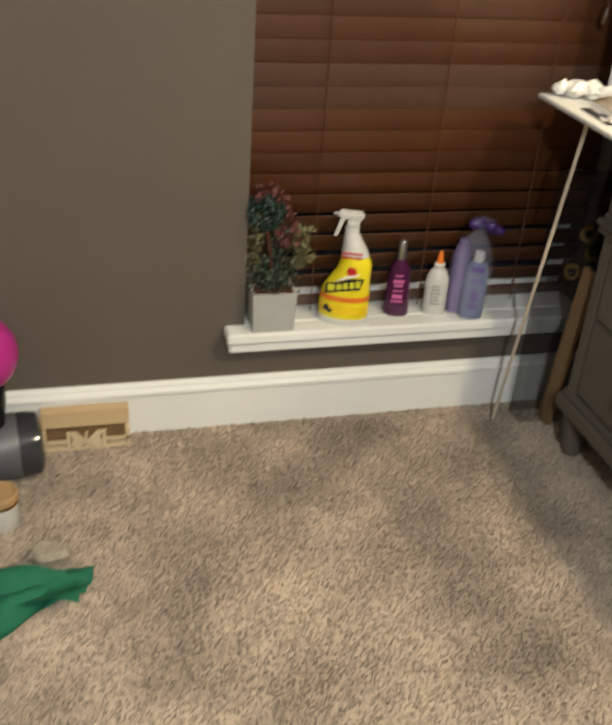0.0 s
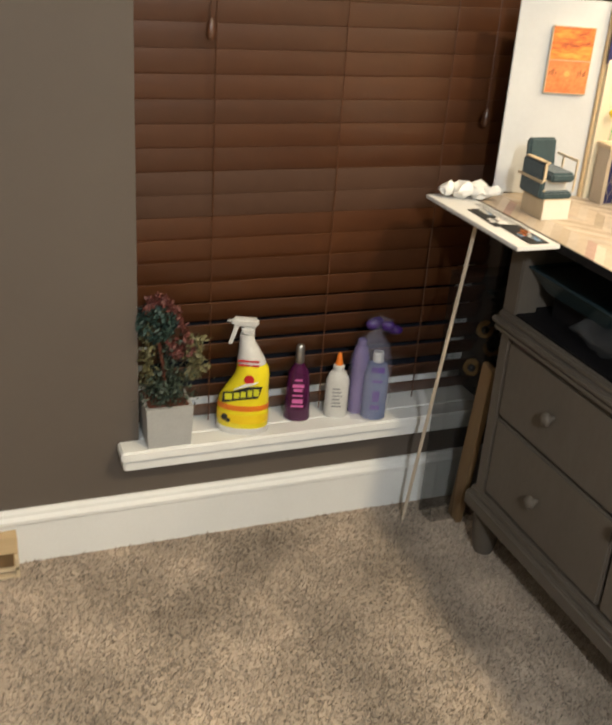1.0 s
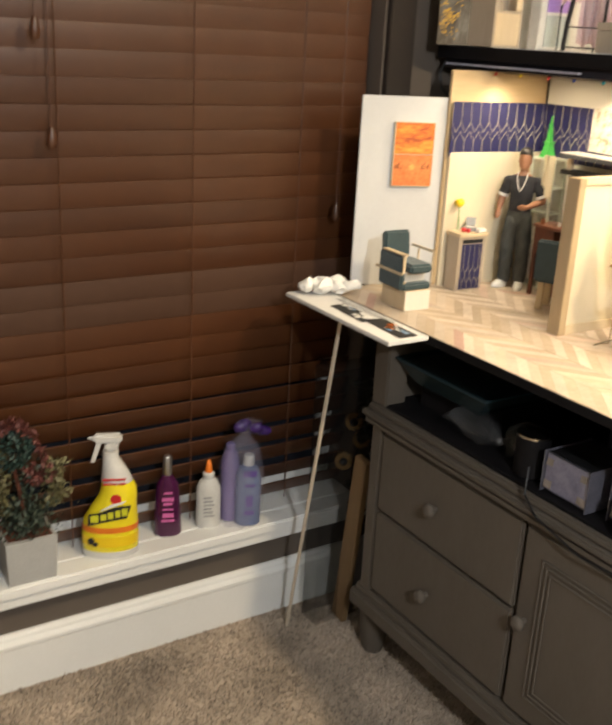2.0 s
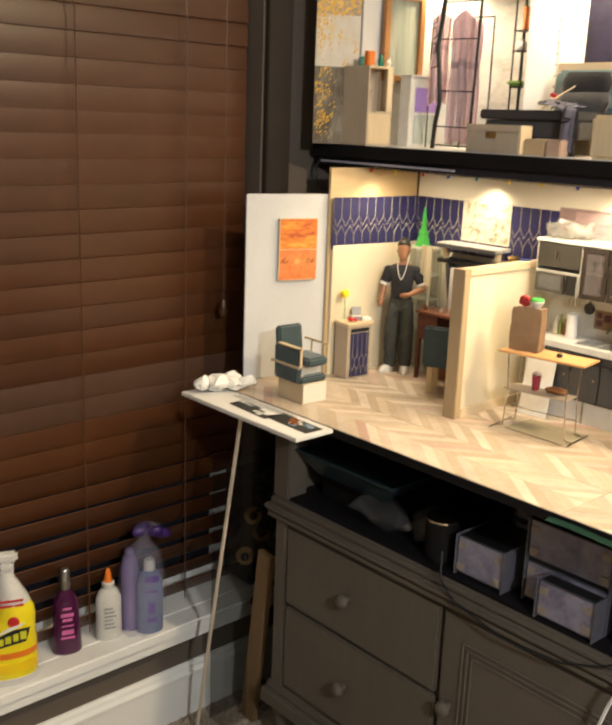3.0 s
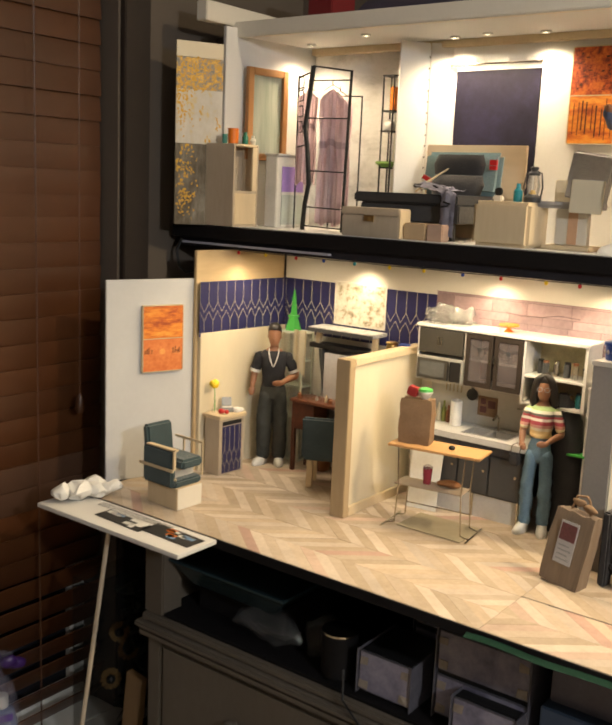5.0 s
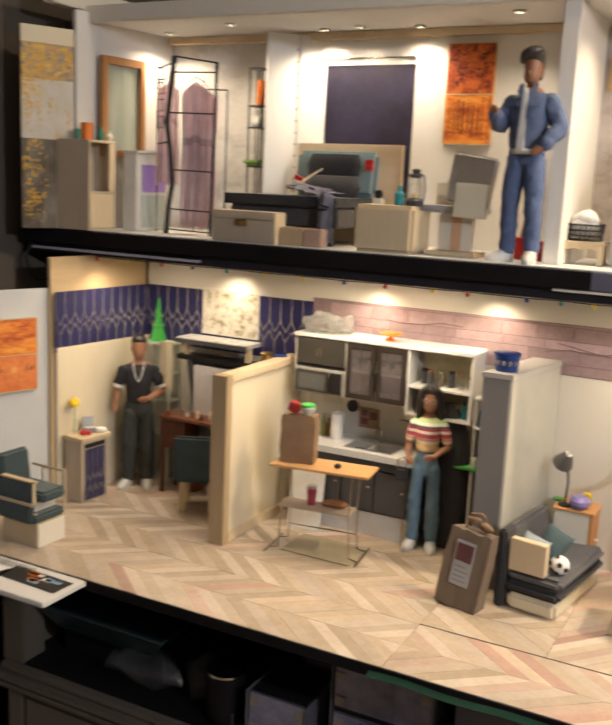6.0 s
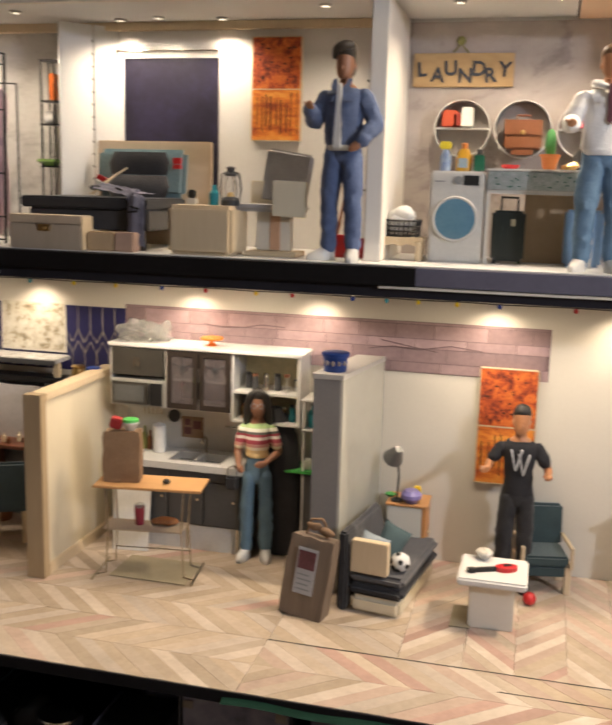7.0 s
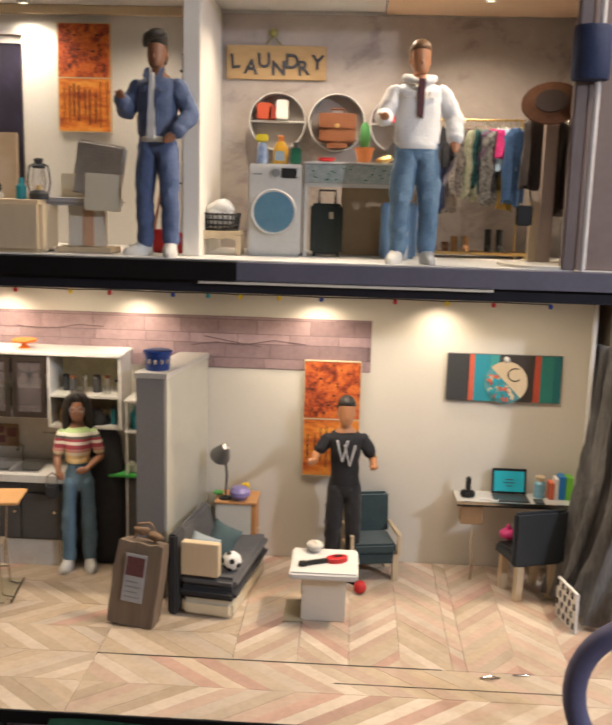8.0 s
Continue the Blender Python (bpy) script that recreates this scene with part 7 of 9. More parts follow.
for k, (w, h, mm) in enumerate(((0.0075, 0.026, mat("coral_book", (0.72, 0.16, 0.08), rough=0.4)), (0.006, 0.033, white_plain_m), (0.010, 0.037, mat("bright_blue_book", (0.02, 0.22, 0.62), rough=0.4)), (0.011, 0.036, mat("lime_green_book", (0.18, 0.58, 0.04), rough=0.4)))):
    x = 1.546 + sum((0.0075, 0.006, 0.010, 0.011)[:k]) + 0.0004 * k
    solid("book", rounded(x, x + w, -0.034, -0.012, ZD, ZD + h, 0.0005), mm, "small bright book standing on the desk", "book", group="desk books")
stool(pose(1.507, -0.098, ZF, 0, 0, 18) @ Matrix.Diagonal((1.02, 1.0, 0.99, 1)), "dark slate desk chair with pale blocky legs", mat("dark_slate_vinyl", (0.030, 0.036, 0.042), rough=0.5, scale=50, bump=0.2))
solid("pink_cushion", Build().ball((1.477, -0.082, ZF + 0.0865), 0.012, 0.012, 0.009).ball((1.478, -0.084, ZF + 0.095), 0.004, 0.004, 0.008).rough(0.002, 80), pink_m, "bright pink cushion on the desk chair", "cushion")

# art board
art = thing("art_board", "painted wooden board with coloured stripes and a half-moon disc", "wall art", pose(1.381, -0.0005, 1.098))
cols = [(0.0, 0.034, darkgrey_m), (0.034, 0.042, mat("coral_paint", (0.60, 0.12, 0.06), rough=0.6)), (0.042, 0.066, mat("turquoise_paint", (0.02, 0.28, 0.36), rough=0.6)), (0.066, 0.080, mat("sea_green_paint", (0.05, 0.33, 0.33), rough=0.6)), (0.080, 0.134, mat("dark_brown_paint", (0.045, 0.035, 0.03), rough=0.6)), (0.134, 0.144, mat("red_paint", (0.50, 0.08, 0.04), rough=0.6)), (0.144, 0.164, mat("green_teal_paint", (0.02, 0.20, 0.17), rough=0.6)), (0.164, 0.176, mat("deep_teal_paint", (0.01, 0.14, 0.15), rough=0.6))]
part("board", Build().box(0, 0.176, -0.006, 0, 0, 0.074), darkgrey_m, art)
for x0, x1, mm in cols:
    part("stripe", Build().box(x0 + 0.0002, x1 - 0.0002, -0.0068, -0.0061, 0.0003, 0.0737), mm, art)
disc = Build()
pts = [(0.091 + 0.033 * math.cos(radians(a)), 0.031 + 0.033 * math.sin(radians(a))) for a in range(-45, 136, 12)]
disc.prism(pts, -0.0105, -0.007, "y")
part("half_disc", disc, pine_m, art, "pale wooden half disc")
pts = [(0.091 + 0.033 * math.cos(radians(a)), 0.031 + 0.033 * math.sin(radians(a))) for a in range(135, 316, 12)]
part("half_disc", Build().prism(pts, -0.0095, -0.007, "y"), mat("pale_teal_paint", (0.10, 0.32, 0.36), rough=0.6), art, "pale teal half disc set with chips")
turq_m, coral_m = mat("turquoise_chip", (0.04, 0.36, 0.44), rough=0.4), mat("coral_chip", (0.62, 0.14, 0.08), rough=0.4)
rng = random.Random(17)
for k in range(60):
    rr_, aa = 0.027 * math.sqrt(rng.uniform(0.06, 1)), radians(rng.uniform(150, 300))
    part("chip", Build().box(-0.0035, 0.0035, -0.0102 - 0.00006 * k, -0.0096, -0.0024, 0.0024, pose(0.091 + rr_ * math.cos(aa), 0, 0.031 + rr_ * math.sin(aa), 0, rng.uniform(0, 180), 0)), rng.choice([turq_m, turq_m, coral_m, pine_m]), art)
part("ring", Build().tube([(0.104 + 0.011 * math.cos(radians(a)), -0.0112, 0.044 + 0.010 * math.sin(radians(a))) for a in range(60, 330, 20)], 0.0009), ink_m, art)
part("knob", Build().ball((0.090, -0.010, 0.067), 0.005), kitchen_white_m, art)

# right end: curtain, checkered box, ring handle
cur_m = mat("grey_metallic_cloth", (0.44, 0.43, 0.42), (0.10, 0.098, 0.10), rough=0.42, scale=26, stretch=(2.5, 2.5, 0.35), fine=5, bump=0.5, sheen=0.2)
b = Build().sheet(lambda u, v: (1.586 - 0.048 * v ** 2 + 0.010 * (0.5 + v) * math.sin(u * 26 + 2.0 * v) + 0.005 * math.sin(u * 63 + 5.0 * v + 2.0 * math.sin(7 * v)) + 0.075 * u * (1 - 0.4 * v), -0.075 - 0.135 * u - 0.03 * v + 0.006 * math.sin(u * 41 + 3 * v), 1.205 - 0.372 * v), 110, 40, 0.0015).rough(0.003, 60)
solid("curtain", b, cur_m, "draped grey cloth at the model house end", "curtain")
ckb = thing("checkered_trim", "white strip with black dashes at the floor's end", "trim strip", pose(1.545, -0.205, ZF + 0.001, 0, 0, 12) @ Matrix.Diagonal((1.0, 1.25, 1.25, 1)))
part("strip", Build().box(0, 0.004, -0.020, 0.030, 0, 0.046), white_plain_m, ckb)
for r in range(4):
    for k in range(4):
        part("dash", Build().box(-0.0012, -0.0002, -0.018 + 0.012 * k + (0.006 if r % 2 else 0), -0.014 + 0.012 * k + (0.006 if r % 2 else 0), 0.004 + 0.011 * r, 0.011 + 0.011 * r), ink_m, ckb)
ring_m = mat("blue_lavender_foam", (0.13, 0.13, 0.24), (0.10, 0.10, 0.19), rough=0.6, scale=30, bump=0.1)
cyc = thing("ring_handle", "thick blue-lavender ring standing at the floor's end", "ring", pose(1.565, -0.545, 0.902, 90, 0, -20))
n, rr, tr = 40, 0.090, 0.0125
b = Build()
rings = []
for i in range(n):
    a = 2 * math.pi * i / n
    c = Vector((rr * math.cos(a), rr * math.sin(a), 0))
    rings.append([b.bm.verts.new(c + tr * (math.cos(2 * math.pi * j / 12) * c.normalized() + math.sin(2 * math.pi * j / 12) * Vector((0, 0, 1)))) for j in range(12)])
for i in range(n):
    for j in range(12):
        b.bm.faces.new((rings[i][j], rings[(i + 1) % n][j], rings[(i + 1) % n][(j + 1) % 12], rings[i][(j + 1) % 12]))
part("ring", b, ring_m, cyc)
part("stem", Build().bar((0.0, -rr - 0.010, 0), (0.0, -0.285, 0), 0.012), ring_m, cyc)
wbx = thing("wooden_crate", "small reddish-brown wooden box beyond the floor's end", "box", pose(1.62, -0.38, ZB))
part("body", rounded(0, 0.16, 0, 0.14, 0, 0.245, 0.003), brown_m, wbx)
part("lid", rounded(-0.004, 0.164, -0.004, 0.144, 0.2455, 0.262, 0.003), mat("tan_wood_lid", (0.45, 0.24, 0.12), rough=0.5, bump=0.08), wbx)
solid("side_board", Build().box(1.612, 1.632, -0.06, 0.02, ZF, 1.27), mat("tan_end_board", (0.42, 0.30, 0.17), rough=0.6, scale=14, stretch=(1, 1, 0.2), bump=0.08), "tan wooden upright behind the curtain", "upright")
# string of tiny coloured bulbs under the shelf edge
gl = thing("string_lights", "black wire with tiny coloured bulbs under the shelf edge", "string lights", pose(0, 0, 0))
xs = [0.19, 0.26, 0.335, 0.40, 0.47, 0.545, 0.615, 0.69, 0.76, 0.838, 0.893, 0.982, 1.031, 1.076, 1.13, 1.188, 1.289, 1.36, 1.423, 1.50]
b = Build().tube([(x, -0.161, 1.2705 - 0.001 * (i % 2)) for i, x in enumerate(xs)], 0.0008, 5)
part("wire", b, blackwire_m, gl)
for i, x in enumerate(xs):
    part("bulb", Build().ball((x, -0.161, 1.2665), 0.0032, 0.003, 0.0036, 7), (red_m, yellow_m, red_m, blue_m, teal_m, yellow_m, yellow_m, blue_m)[i % 8], gl)
b = Build().tube([(0.04, -0.17, 1.285), (0.030, -0.175, 1.26), (0.034, -0.17, 1.225), (0.05, -0.165, 1.215), (0.075, -0.16, 1.222)], 0.003)
solid("cable", b, blackwire_m, "black cable hanging from the shelf's end", "cable")
strip_m = mat("pale_lavender_card", (0.42, 0.42, 0.50), (0.34, 0.34, 0.42), rough=0.6, scale=30, bump=0.1)
solid("card_strip", Build().box(0.045, 0.42, -0.1745, -0.1660, 1.2775, 1.2815).rough(0.0008, 25), strip_m, "pale card strip stuck under the upper floor's edge", "strip")
solid("card_strip", Build().box(1.02, 1.42, -0.1745, -0.1660, 1.2850, 1.2885).rough(0.0006, 25), ivory_m, "long thin ivory strip under the upper floor's edge", "strip")

# ---- upper storey of the model house ----
ZV = ZU + 0.002
marble_m = ramp_material("grey_marble_paper", [(0.27, (0.17, 0.145, 0.135)), (0.38, (0.28, 0.243, 0.225)), (0.46, (0.39, 0.342, 0.315)), (0.60, (0.43, 0.382, 0.352)), (0.70, (0.50, 0.45, 0.415))], 11, 10, 0.5, (1, 1, 1.3), 0.45)
lightmarble_m = ramp_material("pale_marble_paper", [(0.30, (0.34, 0.335, 0.325)), (0.44, (0.56, 0.55, 0.53)), (0.52, (0.66, 0.65, 0.63)), (0.57, (0.62, 0.61, 0.59)), (0.68, (0.70, 0.69, 0.66))], 9, 10, 0.5, (1, 1, 1.6), 0.25)
structure("marble_sheet_left", Build().box(0.168, 0.425, 0.0975, 0.0995, ZV, 1.690), lightmarble_m, "pale marbled paper on the back wall", "model wall")
structure("marble_sheet_right", Build().box(0.990, 1.560, 0.0965, 0.0995, ZV, 1.684), marble_m, "grey marbled paper behind the laundry", "model wall")
structure("ceiling_strip", Build().box(0.168, 0.960, 0.080, 0.0985, 1.676, 1.6895).bevel(0.001), pine_m, "pale wooden strip along the upper ceiling", "trim")
wall_between("model_wall_bedroom_side", (0.428, 0.022), (0.466, 0.070), ZV, 1.684, 0.006, white_m, "white card side wall of the model bedroom")
wall_between("model_wall_bedroom_back", (0.467, 0.070), (0.512, 0.097), ZV, 1.684, 0.005, white_m, "white card corner of the model bedroom")
b = Build()
for k in range(16):
    b.bar((0.4665, 0.0672, 1.34 + 0.021 * k), (0.4665, 0.0672, 1.344 + 0.021 * k), 0.0015, n=6)
solid("stitching", b, grey_m, "row of dark rings down the card's edge", "binding")
structure("model_wall_laundry", Build().box(0.986, 1.010, -0.112, 0.0960, ZV, 1.688).bevel(0.001), mat("off_white_board", (0.74, 0.70, 0.64), (0.70, 0.66, 0.60), rough=0.65, scale=10, fine=20, bump=0.04), "white wall between bedroom and laundry", "model wall")
structure("model_wall_high_right", Build().box(1.562, 1.570, -0.02, 0.099, ZV, 1.688), lightmarble_m, "pale end wall of the upper storey", "model wall")
# ceiling trims and small lights
b = Build()
for x in (0.98, 1.266):
    b.box(x - 0.0008, x + 0.0008, -0.098, 0.095, 1.6885, 1.6898)
structure("ceiling_seams", b, greyboard_m, "dark seams between ceiling boards", "ceiling")
structure("ceiling_panel", Build().box(1.268, 1.560, -0.085, 0.095, 1.6855, 1.6885), mat("tan_ceiling_board", (0.74, 0.53, 0.36), (0.68, 0.48, 0.32), rough=0.6, scale=8, bump=0.04), "tan ceiling panel over the laundry", "ceiling")
structure("ceiling_front_lip", Build().box(0.10, 1.62, -0.118, -0.1005, 1.686, 1.716).bevel(0.002), ivory_m, "ivory front lip of the ceiling board", "trim")
lampglow_m = mat("lit_lens", (1.0, 0.86, 0.62), rough=0.4, emit=5.0, bump=0)
for x, y in CEILING_SPOTS:
    z = 1.6855 if x > 1.3 else 1.690
    pk = thing("puck_light", "tiny lit round ceiling spotlight", "light", pose(x, y, z), "ceiling spotlights")
    part("ring", Build().lathe([(0.0095, 0.0), (0.0100, -0.003), (0.0075, -0.004), (0.007, -0.001)], n=16), kitchen_white_m, pk)
    part("lens", Build().lathe([(0.0066, -0.0008), (0.0066, -0.0022), (0.004, -0.0028)], n=14), lampglow_m, pk)
# things on the roof
roof = 1.7105
fabric_m = mat("dusty_violet_fabric", (0.10, 0.09, 0.14), (0.07, 0.06, 0.10), rough=0.9, scale=20, bump=0.4)
b = Build().sheet(lambda u, v: (0.36 + 1.1 * u, -0.05 + 0.13 * v, roof + 0.004 + 0.05 * math.sin(3.1 * v) * (0.8 + 0.2 * math.sin(9 * u)) + 0.006 * math.sin(30 * u + 4 * v)), 60, 12, 0.003)
solid("folded_fabric", b, fabric_m, "folded dusty violet fabric on top of the model", "fabric")
solid("red_box", rounded(0.215, 0.275, 0.0, 0.08, roof, roof + 0.09), mat("dark_red_card", (0.16, 0.012, 0.015), rough=0.5, bump=0.05), "dark red box on top of the model", "box")
solid("white_rail", rounded(0.098, 0.125, -0.20, 0.06, 1.708, 1.745), ivory_m, "white wooden rail on top of the side wall", "rail")
solid("upright_board", rounded(0.02, 0.06, -0.06, 0.10, ZV, 1.70), mat("dark_brown_upright", (0.045, 0.032, 0.024), rough=0.6, scale=14, bump=0.08), "dark brown upright board beside the model", "upright")

# gold flecked canvases leaning at the left end
gp = thing("gold_canvas", "grey canvases flecked with gold leaf at the model's end", "wall art", Matrix.Translation((0.080, -0.233, ZV)) @ rot(math.degrees(math.atan2(0.085, 0.044))))
grey_gold_m = ramp_material("gold_on_grey_canvas", [(0.36, (0.16, 0.135, 0.10)), (0.47, (0.27, 0.24, 0.19)), (0.52, (0.50, 0.27, 0.035)), (0.58, (0.72, 0.42, 0.05)), (0.66, (0.30, 0.26, 0.19))], 90, 9, 0.5)
pale_gold_m = ramp_material("gold_on_pale_canvas", [(0.36, (0.56, 0.53, 0.47)), (0.52, (0.50, 0.47, 0.41)), (0.60, (0.54, 0.44, 0.24)), (0.66, (0.64, 0.38, 0.06)), (0.76, (0.60, 0.36, 0.06))], 40, 9, 0.55, (1, 1, 0.6))
dark_gold_m = ramp_material("dark_wash_canvas", [(0.36, (0.030, 0.022, 0.012)), (0.46, (0.085, 0.066, 0.042)), (0.56, (0.16, 0.14, 0.11)), (0.68, (0.30, 0.28, 0.25))], 20, 9, 0.65, (1, 1, 0.35))
gold_leaf_m = mat("gold_leaf", (0.66, 0.38, 0.05), (0.45, 0.24, 0.03), rough=0.45, metal=0.4, scale=90, bump=0.2)
part("panel", Build().box(0, 0.096, 0, 0.004, 0.0, 0.158), dark_gold_m, gp)
part("panel", Build().box(0, 0.096, 0, 0.004, 0.1585, 0.262), pale_gold_m, gp)
part("panel", Build().box(0, 0.096, 0, 0.004, 0.2625, 0.322), grey_gold_m, gp)
part("panel", Build().box(0, 0.096, 0, 0.004, 0.3225, 0.352), cream_m, gp)
rng = random.Random(21)
b = Build()
for z0, z1, cnt, x1 in ((0.005, 0.155, 150, 0.034), (0.165, 0.258, 110, 0.042), (0.262, 0.322, 150, 0.085)):
    for _ in range(cnt):
        if rng.random() < 0.35 or not _:
            cx, cz = min(abs(rng.gauss(0.0, x1 * 0.6)), 0.086), rng.uniform(z0, z1)
        x, z = min(max(cx + rng.gauss(0, 0.004), 0.0), 0.088), min(max(cz + rng.gauss(0, 0.007), z0), z1)
        w, h = rng.uniform(0.0004, 0.0017), rng.uniform(0.0012, 0.0070)
        b.box(-w, w, -0.0008, -0.0001, -h / 2, h / 2, pose(x + 0.003, 0, z, 0, rng.uniform(-35, 35), 0))
part("gold_leaf", b, gold_leaf_m, gp)["kind"] = "stuff"
solid("purple_tub", Build().lathe([(0.018, 0), (0.024, 0.052), (0.022, 0.053)], (0.060, -0.140, ZU + 0.001), 18), lav_m, "small lavender tub behind the gold canvas", "tub")

# mirror, cabinet, white unit
mm_ = Matrix.Translation((0.1455, -0.105, 0)) @ rot(math.degrees(math.atan2(0.245, 0.037)))
mi = thing("mirror", "tall mirror in a honey wooden frame", "mirror", mm_)
wood_fr_m = mat("honey_frame_wood", (0.42, 0.20, 0.075), (0.34, 0.15, 0.05), rough=0.45, scale=20, stretch=(1, 1, 0.2), bump=0.06)
for x0, x1, z0, z1 in ((0, 0.014, 1.45, 1.632), (0.094, 0.108, 1.45, 1.632), (0.014, 0.094, 1.618, 1.632), (0.014, 0.094, 1.45, 1.464)):
    part("frame", Build().box(x0, x1, -0.012, -0.001, z0, z1).bevel(0.001), wood_fr_m, mi)
part("glass", Build().box(0.014, 0.094, -0.005, -0.002, 1.464, 1.618), mat("rippled_green_mirror", (0.62, 0.66, 0.56), (0.34, 0.40, 0.34), rough=0.22, metal=0.45, scale=26, stretch=(4, 1, 0.12), bump=0.25), mi)
ca = thing("bathroom_cabinet", "bleached wooden cabinet with an open cubby", "cabinet", pose(0.099, -0.176, ZV))
part("side", Build().box(0, 0.085, 0, 0.004, 0, 0.161).bevel(0.0006, 1), oakply_m, ca)
part("side", Build().box(0.041, 0.085, 0.0705, 0.0745, 0, 0.161).bevel(0.0006, 1), oakply_m, ca)
part("back", Build().box(0.041, 0.044, 0.0045, 0.070, 0.004, 0.157), oakply_m, ca)
part("top", Build().box(0.0445, 0.085, 0.0045, 0.070, 0.1565, 0.161).bevel(0.0006, 1), pine_m, ca)
part("shelf", Build().box(0.0445, 0.084, 0.0045, 0.070, 0.066, 0.070), oakply_m, ca)
part("bottom", Build().box(0.0445, 0.084, 0.0045, 0.070, 0.0, 0.004), oakply_m, ca)
part("door", rounded(0.0812, 0.085, 0.0050, 0.0695, 0.0045, 0.0655, 0.0008), pine_m, ca)
part("stile", Build().box(0.0812, 0.0855, 0.0560, 0.0695, 0.0705, 0.156), pine_m, ca)
solid("bottle", Build().lathe([(0.006, 0), (0.006, 0.028), (0.003, 0.034), (0.003, 0.045)], (0.168, -0.153, ZV + 0.0702), 12), clear_m, "tiny clear bottle in the cabinet cubby", "bottle")
ZQ = ZV + 0.1612
solid("orange_cup", Build().lathe([(0.010, 0), (0.011, 0.030), (0.0095, 0.030), (0.009, 0.002)], (0.157, -0.150, ZQ), 16), oran_m, "orange cup on the cabinet", "cup")
solid("green_bottle", Build().lathe([(0.006, 0), (0.0065, 0.014), (0.004, 0.018), (0.004, 0.024)], (0.173, -0.132, ZQ), 12), mat("emerald_glass", (0.01, 0.16, 0.10), rough=0.2, bump=0.02), "small emerald bottle on the cabinet", "bottle")
solid("clear_tumbler", Build().lathe([(0.005, 0), (0.006, 0.018), (0.0052, 0.018), (0.0045, 0.002)], (0.151, -0.168, ZQ), 12), mat("pale_teal_glass", (0.12, 0.40, 0.34), rough=0.15, trans=0.4, bump=0.02), "tiny pale teal tumbler", "tumbler")
solid("small_vase", Build().lathe([(0.004, 0), (0.007, 0.008), (0.003, 0.014), (0.004, 0.018)], (0.176, -0.112, ZQ), 12), ivory_m, "tiny ivory vase on the cabinet", "vase")
wu = thing("white_locker", "white cupboard with a lilac upper and grey lower panel", "cupboard", pose(0.222, -0.089, ZV))
part("body", rounded(-0.030, 0, 0, 0.098, 0, 0.142, 0.0015), kitchen_white_m, wu)
part("lilac_panel", Build().box(0.0005, 0.0018, 0.016, 0.086, 0.072, 0.122), mat("lilac_panel", (0.36, 0.22, 0.62), rough=0.4, bump=0.02), wu)
part("grey_panel", Build().box(0.0005, 0.0018, 0.016, 0.086, 0.006, 0.066), mat("grey_green_panel", (0.42, 0.47, 0.45), rough=0.4, bump=0.02), wu)
part("top", rounded(-0.032, 0.004, -0.002, 0.100, 0.1425, 0.147, 0.001), kitchen_white_m, wu)

# black wire clothes rack with pink garments
rk = thing("garment_rack", "black wire clothes rack with curved post", "rack", pose(0.288, -0.085, ZV))
part("post", Build().tube([(0.0, 0.0, 0.0), (0.004, 0, 0.05), (0.012, 0, 0.09), (0.006, 0, 0.15), (-0.002, 0, 0.20), (0.006, 0, 0.26), (0.012, 0, 0.312)], 0.0046, 8), blackwire_m, rk)
part("post", Build().bar((0.095, 0.0, 0), (0.102, 0.0, 0.300), 0.0028), blackwire_m, rk)
for x, y, h in ((-0.045, 0.03, 0.30), (0.074, 0.080, 0.262), (0.004, 0.080, 0.266)):
    part("post", Build().bar((x, y, 0), (x, y, h), 0.0016), blackwire_m, rk)
for z in (0.008, 0.045, 0.115, 0.215, 0.285):
    part("rail", Build().bar((0.004, 0, z), (0.098, 0, z - 0.002), 0.0013), blackwire_m, rk)
part("rail", Build().bar((0.012, 0, 0.312), (0.102, 0, 0.299), 0.0016), blackwire_m, rk)
for z in (0.165, 0.300):
    part("rail", Build().bar((0.006, 0, z), (-0.045, 0.03, z - 0.004), 0.0014), blackwire_m, rk)
for z in (0.19, 0.22, 0.25, 0.275):
    part("hook", Build().tube([(-0.045, 0.03, z), (-0.022, 0.016, z), (-0.018, 0.012, z + 0.010), (-0.022, 0.014, z + 0.020), (-0.045, 0.03, z + 0.020)], 0.0011), blackwire_m, rk)
for z in (0.032, 0.262):
    part("rail", Build().bar((0.004, 0.080, z + 0.002), (0.074, 0.080, z), 0.0014), blackwire_m, rk)
dusty_pink_m = mat("dusty_pink_cloth", (0.82, 0.70, 0.73), (0.66, 0.52, 0.56), rough=0.9, scale=25, bump=0.3)
mauve_m = mat("mauve_cloth", (0.62, 0.50, 0.55), (0.52, 0.40, 0.45), rough=0.9, scale=25, bump=0.3)


